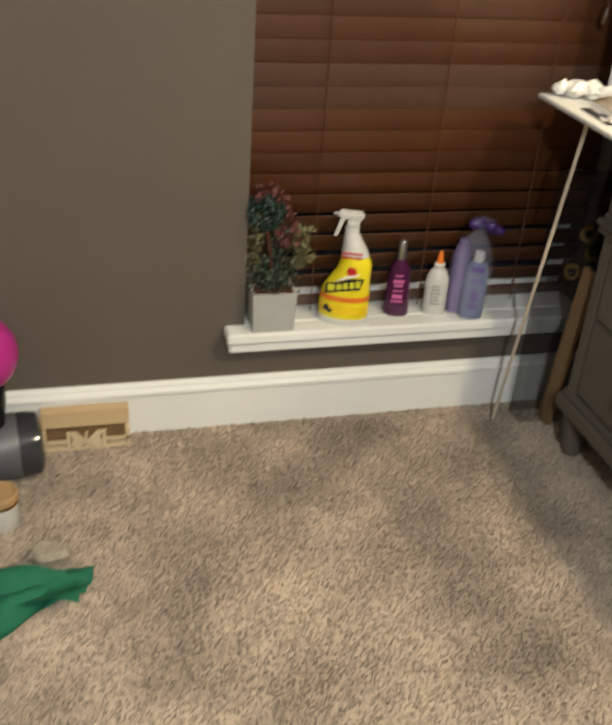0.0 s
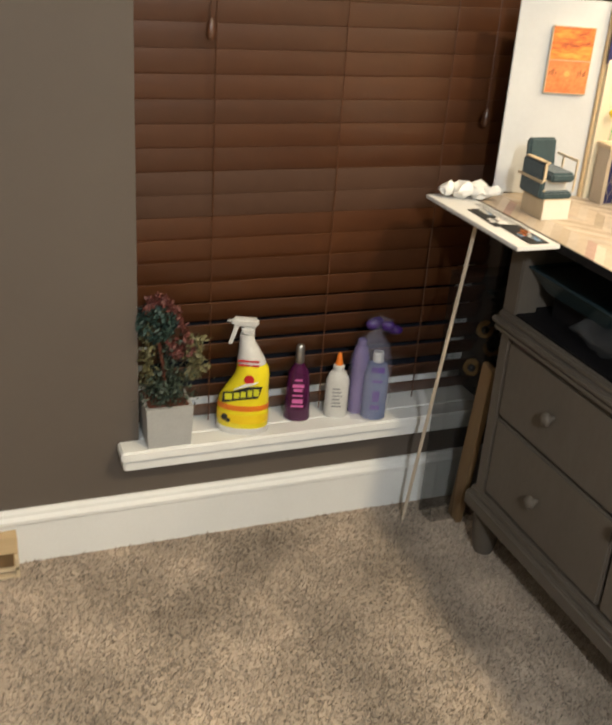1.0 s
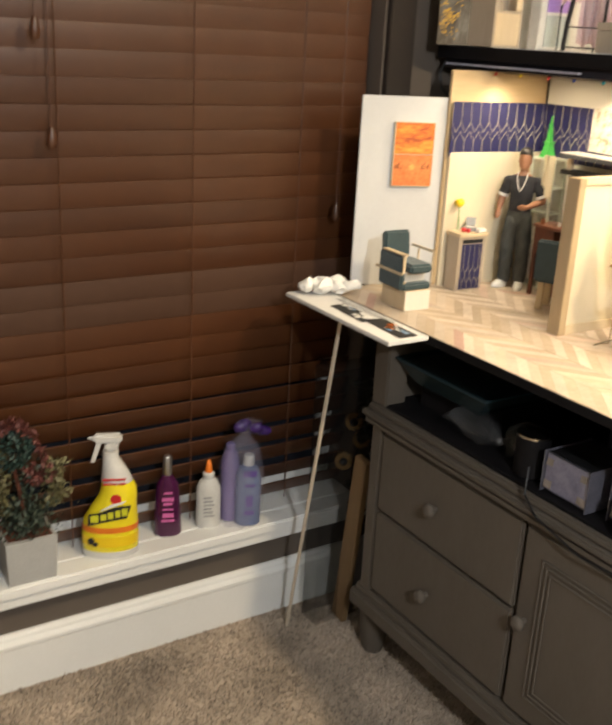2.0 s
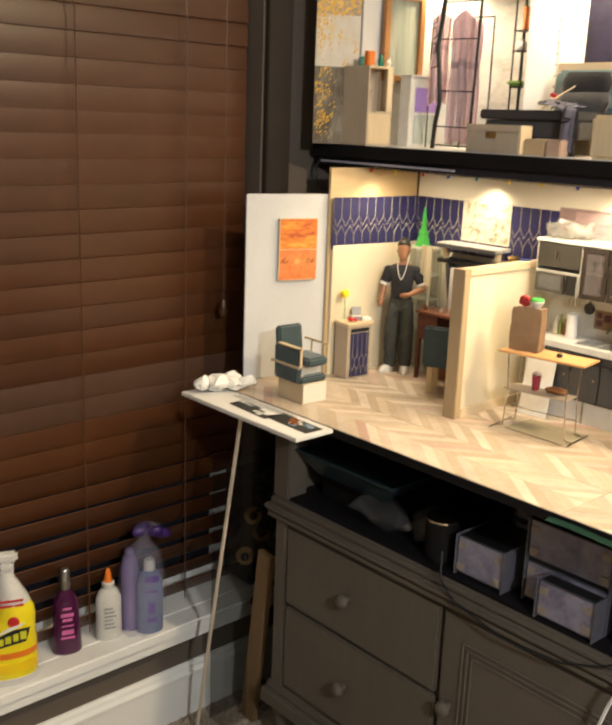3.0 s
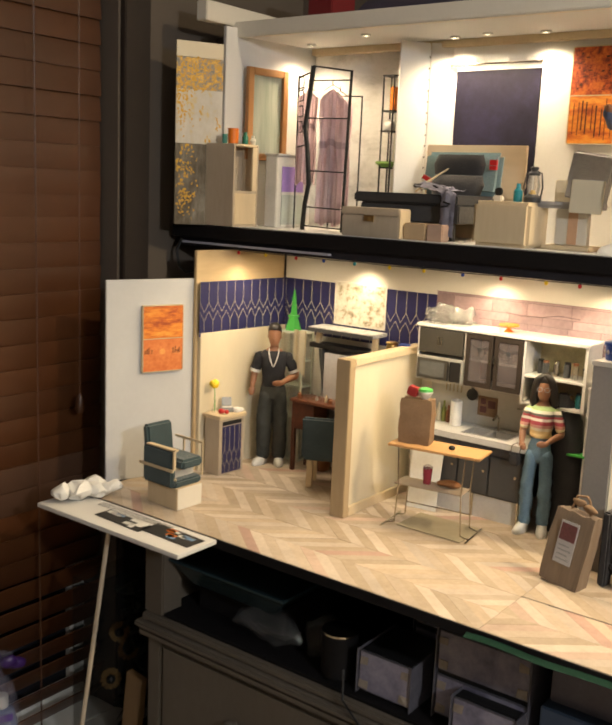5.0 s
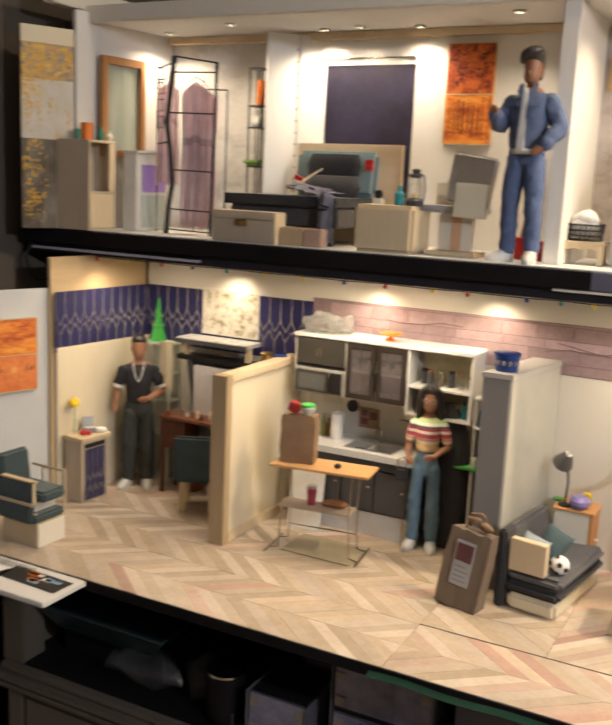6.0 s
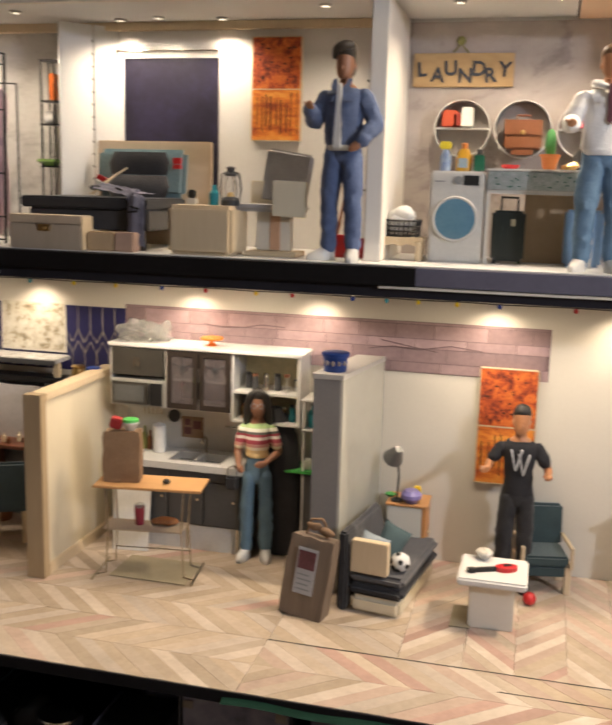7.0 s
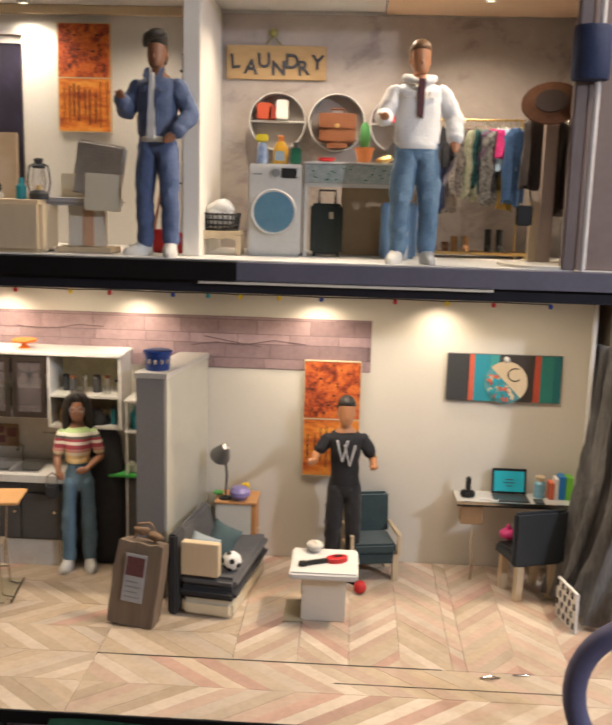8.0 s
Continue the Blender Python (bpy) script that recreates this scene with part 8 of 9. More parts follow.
def garment(name, x, y, z_top, w, h, d, material, label, turn=0, group="hanging clothes", crumple=0.0022):
    g = thing(name, label, "clothing", pose(x, y, z_top, 0, 0, turn), group)
    rings = []
    for s, zz in ((0.30, 0.0), (0.62, -0.03 * h), (0.98, -0.09 * h), (0.94, -0.22 * h), (0.86, -0.38 * h), (0.92, -0.55 * h), (1.0, -0.75 * h), (1.08, -h)):
        fold = min(1.0, -1.6 * zz / h)
        rings.append([(0.5 * w * s * math.cos(t * math.pi / 16), 0.5 * d * math.sin(t * math.pi / 16) + 0.14 * d * fold * math.sin(t * 1.37 + 40 * x), zz + (0.05 * h * math.sin(t * 0.7 + 30 * x) if zz == -h else 0)) for t in range(32)])
    part("cloth", Build().loft(rings[::-1]).rough(crumple, 45, 10 * x).rough(0.4 * crumple, 130), material, g)
    part("hanger", Build().tube([(-0.3 * w, 0, 0.001), (0, 0, 0.008), (0.3 * w, 0, 0.001)], 0.0008).bar((0, 0, 0.008), (0, 0, 0.016), 0.0008), steel_m, g)
    return g


def drape(x, y, z0, z1, w, turn, material, label, seed):
    """A wide pleated cloth hung inside the rack from a wire hanger."""
    g = thing("dress", label, "clothing", pose(x, y, 0, 0, 0, turn), "hanging clothes")
    h = z1 - z0

    def f(u, v):
        neck = max(0.0, 1 - v / 0.10)
        s = (u - 0.5) * w * (1 - 0.45 * neck * neck - 0.14 * math.exp(-((v - 0.42) / 0.12) ** 2))
        return (s, 0.0035 * math.sin(u * 19 + seed + 2 * v) * min(1, 2 * v + 0.2) + 0.002 * math.sin(u * 41 + seed), z1 - h * v - 0.012 * abs(u - 0.5) * 2 * neck + 0.004 * math.sin(u * 13 + seed) * v)
    part("cloth", Build().sheet(f, 40, 26, 0.0012), material, g)
    part("sash", Build().sheet(lambda u, v: (f(u, 0.40 + 0.05 * v)[0] * 1.02, f(u, 0.42)[1] - 0.0022, f(u, 0.40 + 0.05 * v)[2] + 0.008 * math.sin(u * 3.1)), 24, 3, 0.0008), mauve_m, g, "darker sash")
    part("hanger", Build().tube([(-0.32 * w, 0, z1 - 0.004), (0, 0, z1 + 0.006), (0.32 * w, 0, z1 - 0.004)], 0.0008).bar((0, 0, z1 + 0.006), (0, 0, z1 + 0.016), 0.0008), steel_m, g)
    return g


drape(0.334, -0.066, ZV + 0.012, ZV + 0.272, 0.064, 0, dusty_pink_m, "long pale pink dress with a sash on the wire rack", 1.0)
drape(0.338, -0.046, ZV + 0.020, ZV + 0.262, 0.060, 8, dusty_pink_m, "long dusty pink dress behind the pink one", 2.6)
drape(0.262, -0.048, ZV + 0.090, ZV + 0.275, 0.040, 35, dusty_pink_m, "short pink garment at the end of the wire rack", 4.1)
solid("leaning_panel", Build().box(0.398, 0.418, 0.060, 0.064, ZV, ZV + 0.235), ivory_m, "narrow ivory panel behind the rack", "panel")
# black shelf
bs = thing("ladder_shelf", "narrow black ladder shelf with small ornaments", "shelf", pose(0.388, 0.030, ZV))
for x, y in ((0.0, 0.0), (0.024, 0.0), (0.0, 0.028), (0.024, 0.028)):
    part("post", Build().bar((x, y, 0), (x, y, 0.305), 0.0018), blackwire_m, bs)
for z in (0.06, 0.126, 0.197, 0.236, 0.303):
    part("shelf", Build().box(-0.002, 0.026, -0.002, 0.030, z, z + 0.0025), blackwire_m, bs)
solid("red_book", rounded(0.400, 0.410, 0.036, 0.054, ZV + 0.2386, ZV + 0.284), oran_m, "upright orange-red book on the black shelf", "book")
solid("white_ornament", Build().ball((0.396, 0.044, ZV + 0.2095), 0.013, 0.011, 0.0115).rough(0.003, 80), white_plain_m, "white fluffy ornament on the black shelf", "ornament")
solid("green_plate", Build().body([(0.396, 0.043, ZV + 0.1286, 0.012, 0.012), (0.394, 0.040, ZV + 0.136, 0.022, 0.016), (0.394, 0.040, ZV + 0.140, 0.020, 0.014)], 16), mat("leaf_green_dish", (0.16, 0.30, 0.05), rough=0.4, bump=0.03), "leaf green dish on the black shelf", "dish")

# ---- bedroom ----
structure("window_2", Build().box(0.513, 0.685, 0.0950, 0.0990, 1.40, 1.632), ramp_material("night_window_print", [(0.35, (0.010, 0.009, 0.018)), (0.5, (0.020, 0.018, 0.036)), (0.62, (0.030, 0.026, 0.060)), (0.75, (0.05, 0.045, 0.085))], 8, 6, 0.4), "dark purple night window of the model bedroom", "window")
b = Build().box(0.505, 0.690, 0.0900, 0.0940, 1.652, 1.6755)
for k in range(11):
    b.bar((0.5135 + 0.0168 * k, 0.0920, 1.653), (0.5135 + 0.0168 * k, 0.0940, 1.653), 0.0084, n=12)
solid("valance", b, white_m, "white scalloped valance above the model window", "valance")
solid("curtain_rod", Build().bar((0.505, 0.084, 1.643), (0.690, 0.084, 1.643), 0.0014).ball((0.690, 0.084, 1.643), 0.003).ball((0.505, 0.084, 1.643), 0.003).bar((0.51, 0.084, 1.643), (0.51, 0.0945, 1.643), 0.001).bar((0.684, 0.084, 1.643), (0.684, 0.0945, 1.643), 0.001), steel_m, "thin metal curtain rod", "curtain rod")
structure("bedroom_wall_panel", Build().box(0.690, 0.984, 0.0905, 0.0985, ZV, 1.680), white_m, "white card wall panel in the model bedroom", "model wall")
two_panel_picture("picture", "two stacked orange autumn canvases on the bedroom wall", pose(0.7505, 0.0895, 1.497), 0.083, 0.165, forest_m, forest_low_m, True)
hb = solid("headboard", rounded(0.482, 0.690, 0.052, 0.060, ZV, 1.491, 0.0015), mat("pale_birch", (0.64, 0.51, 0.36), (0.58, 0.45, 0.31), rough=0.5, scale=14, stretch=(0.3, 1, 1), fine=8, bump=0.05), "pale birch wooden headboard behind the bed", "headboard")
bedm = thing("bed", "black and grey platform bed in the model bedroom", "bed", pose(0.432, -0.120, ZV))
part("mattress", Build().box(0.0, 0.215, 0.0, 0.165, 0.062, 0.080).bevel(0.003), blackcloth_m, bedm)
part("base", Build().box(0.010, 0.215, 0.010, 0.165, 0.030, 0.0615).bevel(0.002), charcoal_m, bedm)
for x in (0.018, 0.20):
    for y in (0.016, 0.152):
        part("leg", Build().box(x - 0.005, x + 0.005, y - 0.005, y + 0.005, 0, 0.0295), blackwire_m, bedm)
ZM = ZV + 0.0802
denimpil_m = mat("patched_denim", (0.13, 0.20, 0.22), (0.20, 0.28, 0.30), rough=0.9, scale=40, bump=0.4)
pl = thing("pillow", "denim patch pillow with red and white corners", "pillow", pose(0.572, 0.020, ZM, 0, 0, 0))
part("pillow", Build().box(-0.080, 0.080, -0.010, 0.010, 0, 0.080, pose(0, 0.010, 0, -8, 0, 0)).bevel(0.008), denimpil_m, pl)
part("patch", Build().prism([(-0.072, 0.030), (-0.068, 0.036), (-0.040, 0.024), (-0.045, 0.016)], -0.013, -0.007, "y"), red_m, pl)
part("patch", Build().prism([(-0.074, 0.020), (-0.070, 0.027), (-0.048, 0.015), (-0.053, 0.010)], -0.014, -0.007, "y"), white_plain_m, pl)
part("patch", Build().box(0.062, 0.076, -0.001, 0.004, 0.056, 0.066).box(0.063, 0.076, -0.003, 0.004, 0.048, 0.055), red_m, pl)
solid("cushion", Build().body([(0.580, -0.002, ZM + 0.0005, 0.050, 0.018), (0.580, 0.000, ZM + 0.018, 0.056, 0.021), (0.580, 0.004, ZM + 0.036, 0.050, 0.015)], 18), charcoal_m, "dark grey cushion on the bed", "cushion")
solid("cushion", Build().body([(0.578, 0.008, ZM + 0.037, 0.050, 0.012), (0.578, 0.010, ZM + 0.056, 0.054, 0.014), (0.578, 0.012, ZM + 0.074, 0.047, 0.009)], 18), blackcloth_m, "black cushion leaning on the pillow", "cushion")
greyjean_m = mat("grey_blue_denim", (0.27, 0.27, 0.35), (0.20, 0.20, 0.27), rough=0.9, scale=50, bump=0.4)
jn = thing("jeans", "grey-blue ripped jeans draped over the edge of the bed", "jeans", pose(0, 0, 0))


def trouser_leg(pts, w, seed):
    """A flat cloth leg along pts; its width turns from along the bed to across its front."""
    pts = [Vector(p) for p in pts]

    def f(u, v):
        t = v * (len(pts) - 1)
        i = min(int(t), len(pts) - 2)
        c = pts[i].lerp(pts[i + 1], t - i)
        side = Vector((0.55, 0.80, 0)).lerp(Vector((1, 0.05, 0)), min(1, v * 1.5)).normalized()
        lift = 0.0045 * (1 - (2 * u - 1) ** 2) + 0.0022 * math.sin(9 * u + seed + 5 * v)
        return c + side * ((u - 0.5) * w) + Vector((0, -0.7 * lift if v > 0.6 else 0, lift if v < 0.65 else 0))
    return Build().sheet(f, 12, 40, 0.004).rough(0.0022, 110, seed)


part("leg", trouser_leg([(0.545, -0.070, ZM + 0.012), (0.566, -0.084, ZM + 0.0105), (0.592, -0.098, ZM + 0.008), (0.618, -0.113, ZM + 0.0065), (0.632, -0.1225, ZM + 0.003), (0.6345, -0.1275, ZM - 0.012), (0.6345, -0.1275, ZM - 0.040), (0.633, -0.1275, ZM - 0.072)], 0.028, 1.0), greyjean_m, jn)
part("leg", trouser_leg([(0.538, -0.052, ZM + 0.016), (0.562, -0.060, ZM + 0.014), (0.592, -0.072, ZM + 0.011), (0.622, -0.092, ZM + 0.008), (0.642, -0.108, ZM + 0.007)], 0.028, 2.7), greyjean_m, jn)
part("waistband", Build().box(-0.016, 0.016, -0.004, 0.004, -0.0035, 0.0035, pose(0.541, -0.060, ZM + 0.014, 0, 0, 50)).bevel(0.002).rough(0.001, 90), charcoal_m, jn)
for x, y, z, r in ((0.634, -0.1320, ZM - 0.014, 14), (0.631, -0.1325, ZM - 0.020, -8), (0.597, -0.1052, ZM + 0.0125, 20)):
    part("tear", Build().box(-0.008, 0.008, -0.0016, 0.0016, -0.0014, 0.0014, pose(x, y, z, 0, r, 0)).bevel(0.001), ink_m, jn)
solid("drumsticks", Build().bar((0.515, -0.03, ZM + 0.012), (0.565, 0.0, ZM + 0.050), 0.0016).bar((0.512, -0.034, ZM + 0.003), (0.548, -0.018, ZM + 0.034), 0.0016), pine_m, "pair of thin wooden sticks on the bed", "sticks")
tr = thing("trunk", "bleached wooden trunk with a brass latch", "trunk", pose(0.436, -0.160, ZV))
part("body", rounded(0, 0.122, 0, 0.036, 0, 0.038, 0.0015), oakply_m, tr)
part("lid", rounded(-0.001, 0.123, -0.001, 0.037, 0.0385, 0.052, 0.0015), oakply_m, tr)
part("end", Build().box(0.1232, 0.1240, 0.001, 0.035, 0.001, 0.050), pine_m, tr)
part("latch", Build().box(0.050, 0.070, -0.003, -0.0005, 0.028, 0.038).ball((0.060, -0.003, 0.032), 0.005, 0.002, 0.004), brass_m, tr)
solid("carton", rounded(0.562, 0.606, -0.150, -0.124, ZV, ZV + 0.029), card_m, "small tan carton under the bed's edge", "box")
solid("carton", rounded(0.608, 0.640, -0.150, -0.124, ZV, ZV + 0.029), mat("pinkish_card", (0.50, 0.34, 0.26), rough=0.7, scale=20), "small pinkish carton under the bed's edge", "box")
bx = solid("box_table", Build().box(0.694, 0.795, -0.150, -0.070, ZV, ZV + 0.0735).bevel(0.006), pine_m, "plain pale wooden box used as a bedside table", "box table")
ZX = ZV + 0.0737
solid("teal_bottle", Build().lathe([(0.0075, 0), (0.0075, 0.018), (0.004, 0.022), (0.0035, 0.030)], (0.752, -0.105, ZX), 14), teal_m, "small teal bottle on the box table", "bottle")
solid("soap_block", rounded(0.706, 0.722, -0.105, -0.092, ZX, ZX + 0.009), ivory_m, "small cream block on the box table", "block")
solid("black_block", rounded(0.708, 0.720, -0.104, -0.094, ZX + 0.0092, ZX + 0.022), ink_m, "tiny black cube on a cream block", "cube")
ln = thing("lantern", "dark metal storm lantern with clear glass", "lantern", pose(0.779, -0.108, ZX))
part("base", Build().lathe([(0.014, 0), (0.0145, 0.008), (0.009, 0.013)], n=18), darkgrey_m, ln)
part("glass", Build().lathe([(0.009, 0.0132), (0.0115, 0.026), (0.008, 0.043)], n=18), clear_m, ln)
part("cap", Build().lathe([(0.009, 0.0432), (0.0095, 0.047), (0.005, 0.050), (0.007, 0.056), (0.004, 0.058)], n=18), darkgrey_m, ln)
part("side_tube", Build().tube([(-0.013, 0, 0.006), (-0.0165, 0, 0.025), (-0.013, 0, 0.047), (-0.006, 0, 0.050)], 0.0014).tube([(0.013, 0, 0.006), (0.0165, 0, 0.025), (0.013, 0, 0.047), (0.006, 0, 0.050)], 0.0014), darkgrey_m, ln)
part("burner", Build().lathe([(0.005, 0.0132), (0.003, 0.020)], n=10), brass_m, ln)
gchair_m = mat("mid_grey_felt", (0.40, 0.39, 0.39), (0.33, 0.32, 0.32), rough=0.95, scale=70, bump=0.5)
gch = thing("swivel_chair", "grey felt chair with pale wooden arm panels on a post", "chair", pose(0.845, -0.085, ZV))
part("seat", Build().box(-0.072, 0.046, -0.026, 0.034, 0.066, 0.077).bevel(0.005), gchair_m, gch)
part("backrest", Build().box(-0.038, 0.036, -0.006, 0.006, 0.0, 0.080, pose(0.000, 0.036, 0.0775, -4, 8, 0)).bevel(0.004, 3), gchair_m, gch)
part("arm_panel", Build().box(-0.026, 0.026, -0.0025, 0.0025, -0.025, 0.027, pose(0.028, -0.0295, 0.085, 0, 2, 6)).bevel(0.001), cream_m, gch)
part("arm_panel", rounded(-0.052, 0.0, 0.034, 0.039, 0.072, 0.112, 0.001), cream_m, gch)
part("post", rounded(-0.030, 0.024, -0.006, 0.010, 0.008, 0.0655, 0.001), ivory_m, gch)
part("strip", Build().box(-0.008, 0.008, -0.0072, -0.0062, 0.009, 0.065), mat("peach_card", (0.62, 0.38, 0.24), rough=0.6), gch, "peach strip on the post")
part("base", rounded(-0.042, 0.038, -0.030, 0.030, 0, 0.0075, 0.001), pine_m, gch)
doll(pose(0.954, -0.128, ZV, 0, 0, -8), "doll in a blue denim jacket, white shirt, jeans and white shoes", 0.300, brown_skin_m, mat("glossy_dark_hair", (0.042, 0.034, 0.026), rough=0.28, scale=90, bump=0.4), denim_m, mat("dark_blue_denim", (0.110, 0.155, 0.285), (0.075, 0.105, 0.205), rough=0.9, scale=50, bump=0.4), kitchen_white_m, (((-0.0440, 0.000, 0.198), (-0.0400, -0.032, 0.212), (-0.0360, -0.042, 0.220)), ((0.0460, 0.002, 0.195), (0.0340, -0.024, 0.167), (0.0210, -0.030, 0.157))), "long", 1.06, 0.0185, (-52, 10), open_jacket, 1.0, 0.166, "swept")
for x0, x1, y, h, mm, lb in ((0.930, 0.956, -0.065, 0.034, red_m, "small red box behind the doll"), (0.958, 0.983, -0.065, 0.030, red_m, "small red tin behind the doll")):
    solid("red_tin", rounded(x0, x1, y, y + 0.02, ZV, ZV + h), mm, lb, "tin")
rs = thing("corner_rack", "narrow corner rack with colourful bags behind the doll", "rack", pose(0.955, 0.040, ZV))
for x in (0.0, 0.028):
    part("post", Build().bar((x, 0.02, 0), (x, 0.02, 0.30), 0.0018), blackwire_m, rs)
for z in (0.10, 0.20, 0.27):
    part("shelf", Build().box(-0.002, 0.030, 0.0, 0.040, z, z + 0.003), blackwire_m, rs)
for z, mm, lb in ((0.1032, teal_m, "teal bag on the corner rack"), (0.2032, purple_m, "purple bag on the corner rack"), (0.2732, red_m, "red hat on the corner rack")):
    solid("small_bag", Build().body([(0.969, 0.055, ZV + z, 0.013, 0.014), (0.969, 0.055, ZV + z + 0.015, 0.014, 0.014), (0.969, 0.055, ZV + z + 0.026, 0.008, 0.008)], 12), mm, lb, "bag")
solid("broom", Build().bar((0.912, 0.02, ZV), (0.928, 0.075, ZV + 0.16), 0.0022), brown_m, "thin brown broom stick leaning by the wall", "broom")

# ---- laundry ----
sg = thing("laundry_sign", "wooden sign with dark letters reading LAUNDRY", "sign", pose(1.018, 0.0955, 1.584))
part("board", rounded(0, 0.158, -0.005, 0, 0, 0.052, 0.001), mat("knotty_pine", (0.55, 0.38, 0.19), (0.42, 0.27, 0.12), rough=0.6, scale=30, stretch=(0.3, 1, 1), fine=5, bump=0.08), sg)
letter_m = mat("slate_letter", (0.045, 0.05, 0.065), rough=0.5, scale=60, bump=0.03)
for k, (ch, dz, tilt) in enumerate(zip("LAUNDRY", (0.012, 0.005, 0.014, 0.003, 0.014, 0.003, 0.013), (6, -4, 3, 0, -2, 5, -3))):
    cu = bpy.data.curves.new("letter", "FONT")
    cu.body, cu.size, cu.extrude, cu.offset = ch, 0.031, 0.0012, 0.0007
    tmp = new("letter", cu)
    me = bpy.data.meshes.new_from_object(tmp.evaluated_get(bpy.context.evaluated_depsgraph_get()))
    bpy.data.objects.remove(tmp)
    me.materials.append(letter_m)
    lt = new("letter", me)
    lt.parent = sg
    lt.matrix_local = pose(0.007 + 0.0212 * k, -0.0066, 0.004 + dz, 90, -tilt, 0)
solid("sign_hook", Build().tube([(1.080, 0.094, 1.6375), (1.092, 0.093, 1.650), (1.104, 0.094, 1.6375)], 0.0012).ball((1.092, 0.092, 1.655), 0.007, 0.005, 0.007), mat("olive_bow", (0.28, 0.26, 0.08), rough=0.7, bump=0.2), "olive bow hook above the sign", "hook")


def round_shelf(x, z, r=0.0445, board=True):
    s = thing("round_shelf", "round white wall shelf with a middle board" if board else "open round white wall shelf holding a satchel", "shelf", pose(x, 0.0955, z), "round laundry shelves")
    part("rim", Build().lathe([(r - 0.0018, 0), (r, 0), (r, 0.026), (r - 0.0018, 0.026), (r - 0.0018, 0)], n=36), kitchen_white_m, s).matrix_local = pose(0, 0, 0, 90, 0, 0)
    part("back", Build().lathe([(r - 0.003, 0.0005), (r - 0.003, 0.002)], n=36), mat("taupe_grey_back", (0.33, 0.295, 0.275), rough=0.6, bump=0.03), s).matrix_local = pose(0, 0, 0, 90, 0, 0)
    if board:
        part("shelf", Build().box(-r + 0.003, r - 0.003, -0.025, -0.002, -0.0012, 0.0012), kitchen_white_m, s)
    return s


round_shelf(1.102, 1.519)
round_shelf(1.196, 1.519, board=False)
round_shelf(1.292, 1.519)
yb = 0.076
for x, z, w, h, mm, lb in ((1.083, 1.5207, 0.013, 0.026, mat("red_orange_card", (0.50, 0.08, 0.03), rough=0.5), "red-orange detergent box"), (1.110, 1.5207, 0.010, 0.031, white_plain_m, "white detergent bottle"), (1.094, 1.5207, 0.007, 0.022, mat("brick_red_card", (0.36, 0.05, 0.03), rough=0.5), "red packet")):
    solid("detergent", rounded(x - w, x + w * 0.9, yb - 0.010, yb + 0.008, z, z + h, 0.002), mm, lb + " on the round shelf", "detergent")
washer_top = ZV + 0.1335
t = thing("cleaner_bottle", "blue spray cleaner with a yellow head on the washer", "bottle", pose(1.087, -0.005, washer_top))
part("body", Build().body([(0, 0, 0, 0.0085, 0.006), (0, 0, 0.022, 0.0085, 0.006), (0, 0, 0.032, 0.004, 0.004)], 14), mat("blue_cleaner", (0.015, 0.06, 0.24), (0.30, 0.36, 0.40), rough=0.35, scale=120, amount=1.0), t)
part("head", Build().box(-0.010, 0.008, -0.004, 0.004, 0.0325, 0.044).bevel(0.002), mat("lemon_plastic", (0.55, 0.46, 0.03), rough=0.4), t)
t = thing("detergent_jug", "yellow detergent jug with a blue label on the washer", "bottle", pose(1.114, 0.004, washer_top))
part("body", Build().body([(0, 0, 0, 0.011, 0.007), (0, 0, 0.024, 0.0115, 0.007), (0, 0, 0.034, 0.006, 0.005)], 16), mat("golden_plastic", (0.50, 0.28, 0.02), rough=0.4), t)
part("label", Build().box(-0.008, 0.006, -0.0078, -0.0070, 0.006, 0.020), mat("pale_blue_label", (0.22, 0.30, 0.40), rough=0.5), t)
part("cap", Build().lathe([(0.004, 0.0342), (0.0045, 0.041), (0.003, 0.043)], n=12), mat("dull_orange", (0.48, 0.15, 0.02), rough=0.4), t)
t = thing("cleaner_bottle", "dark green bottle on the washer", "bottle", pose(1.138, -0.005, washer_top))
part("body", Build().box(-0.008, 0.008, -0.006, 0.006, 0, 0.025).bevel(0.002), mat("dark_green_plastic", (0.01, 0.10, 0.06), rough=0.35), t)
part("cap", Build().lathe([(0.005, 0.0252), (0.005, 0.033)], n=12), darkgrey_m, t)
ws = thing("washing_machine", "white front-loading toy washing machine with blue porthole", "washing machine", pose(1.1115, -0.064, ZV))
part("body", rounded(-0.039, 0.039, 0, 0.085, 0, 0.133, 0.003), kitchen_white_m, ws)
part("door_ring", Build().lathe([(0.0296, 0.0), (0.0328, 0.0), (0.0334, 0.004), (0.0320, 0.006), (0.0298, 0.005)], n=32), kitchen_white_m, ws).matrix_local = pose(0, -0.0005, 0.064, 90, 0, 0)
part("door_glass", Build().lathe([(0.0294, 0.0005), (0.0294, 0.005), (0.018, 0.0075), (0.001, 0.0082)], n=32), mat("blue_porthole", (0.13, 0.26, 0.36), (0.10, 0.21, 0.30), rough=0.1, bump=0), ws).matrix_local = pose(0, -0.0005, 0.064, 90, 0, 0)
part("display", Build().box(0.010, 0.032, -0.0012, -0.0002, 0.113, 0.127), ink_m, ws)
part("dial", Build().bar((0.002, -0.003, 0.120), (0.002, -0.0002, 0.120), 0.006, n=16), midgrey_m, ws)
part("drawer", Build().box(-0.034, -0.010, -0.0010, -0.0002, 0.114, 0.127), kitchen_white_m, ws)
part("print", Build().box(-0.032, -0.018, -0.0016, -0.0011, 0.117, 0.119), midgrey_m, ws)
so = thing("stool", "small pale wooden stool", "stool", pose(1.034, -0.055, ZV))
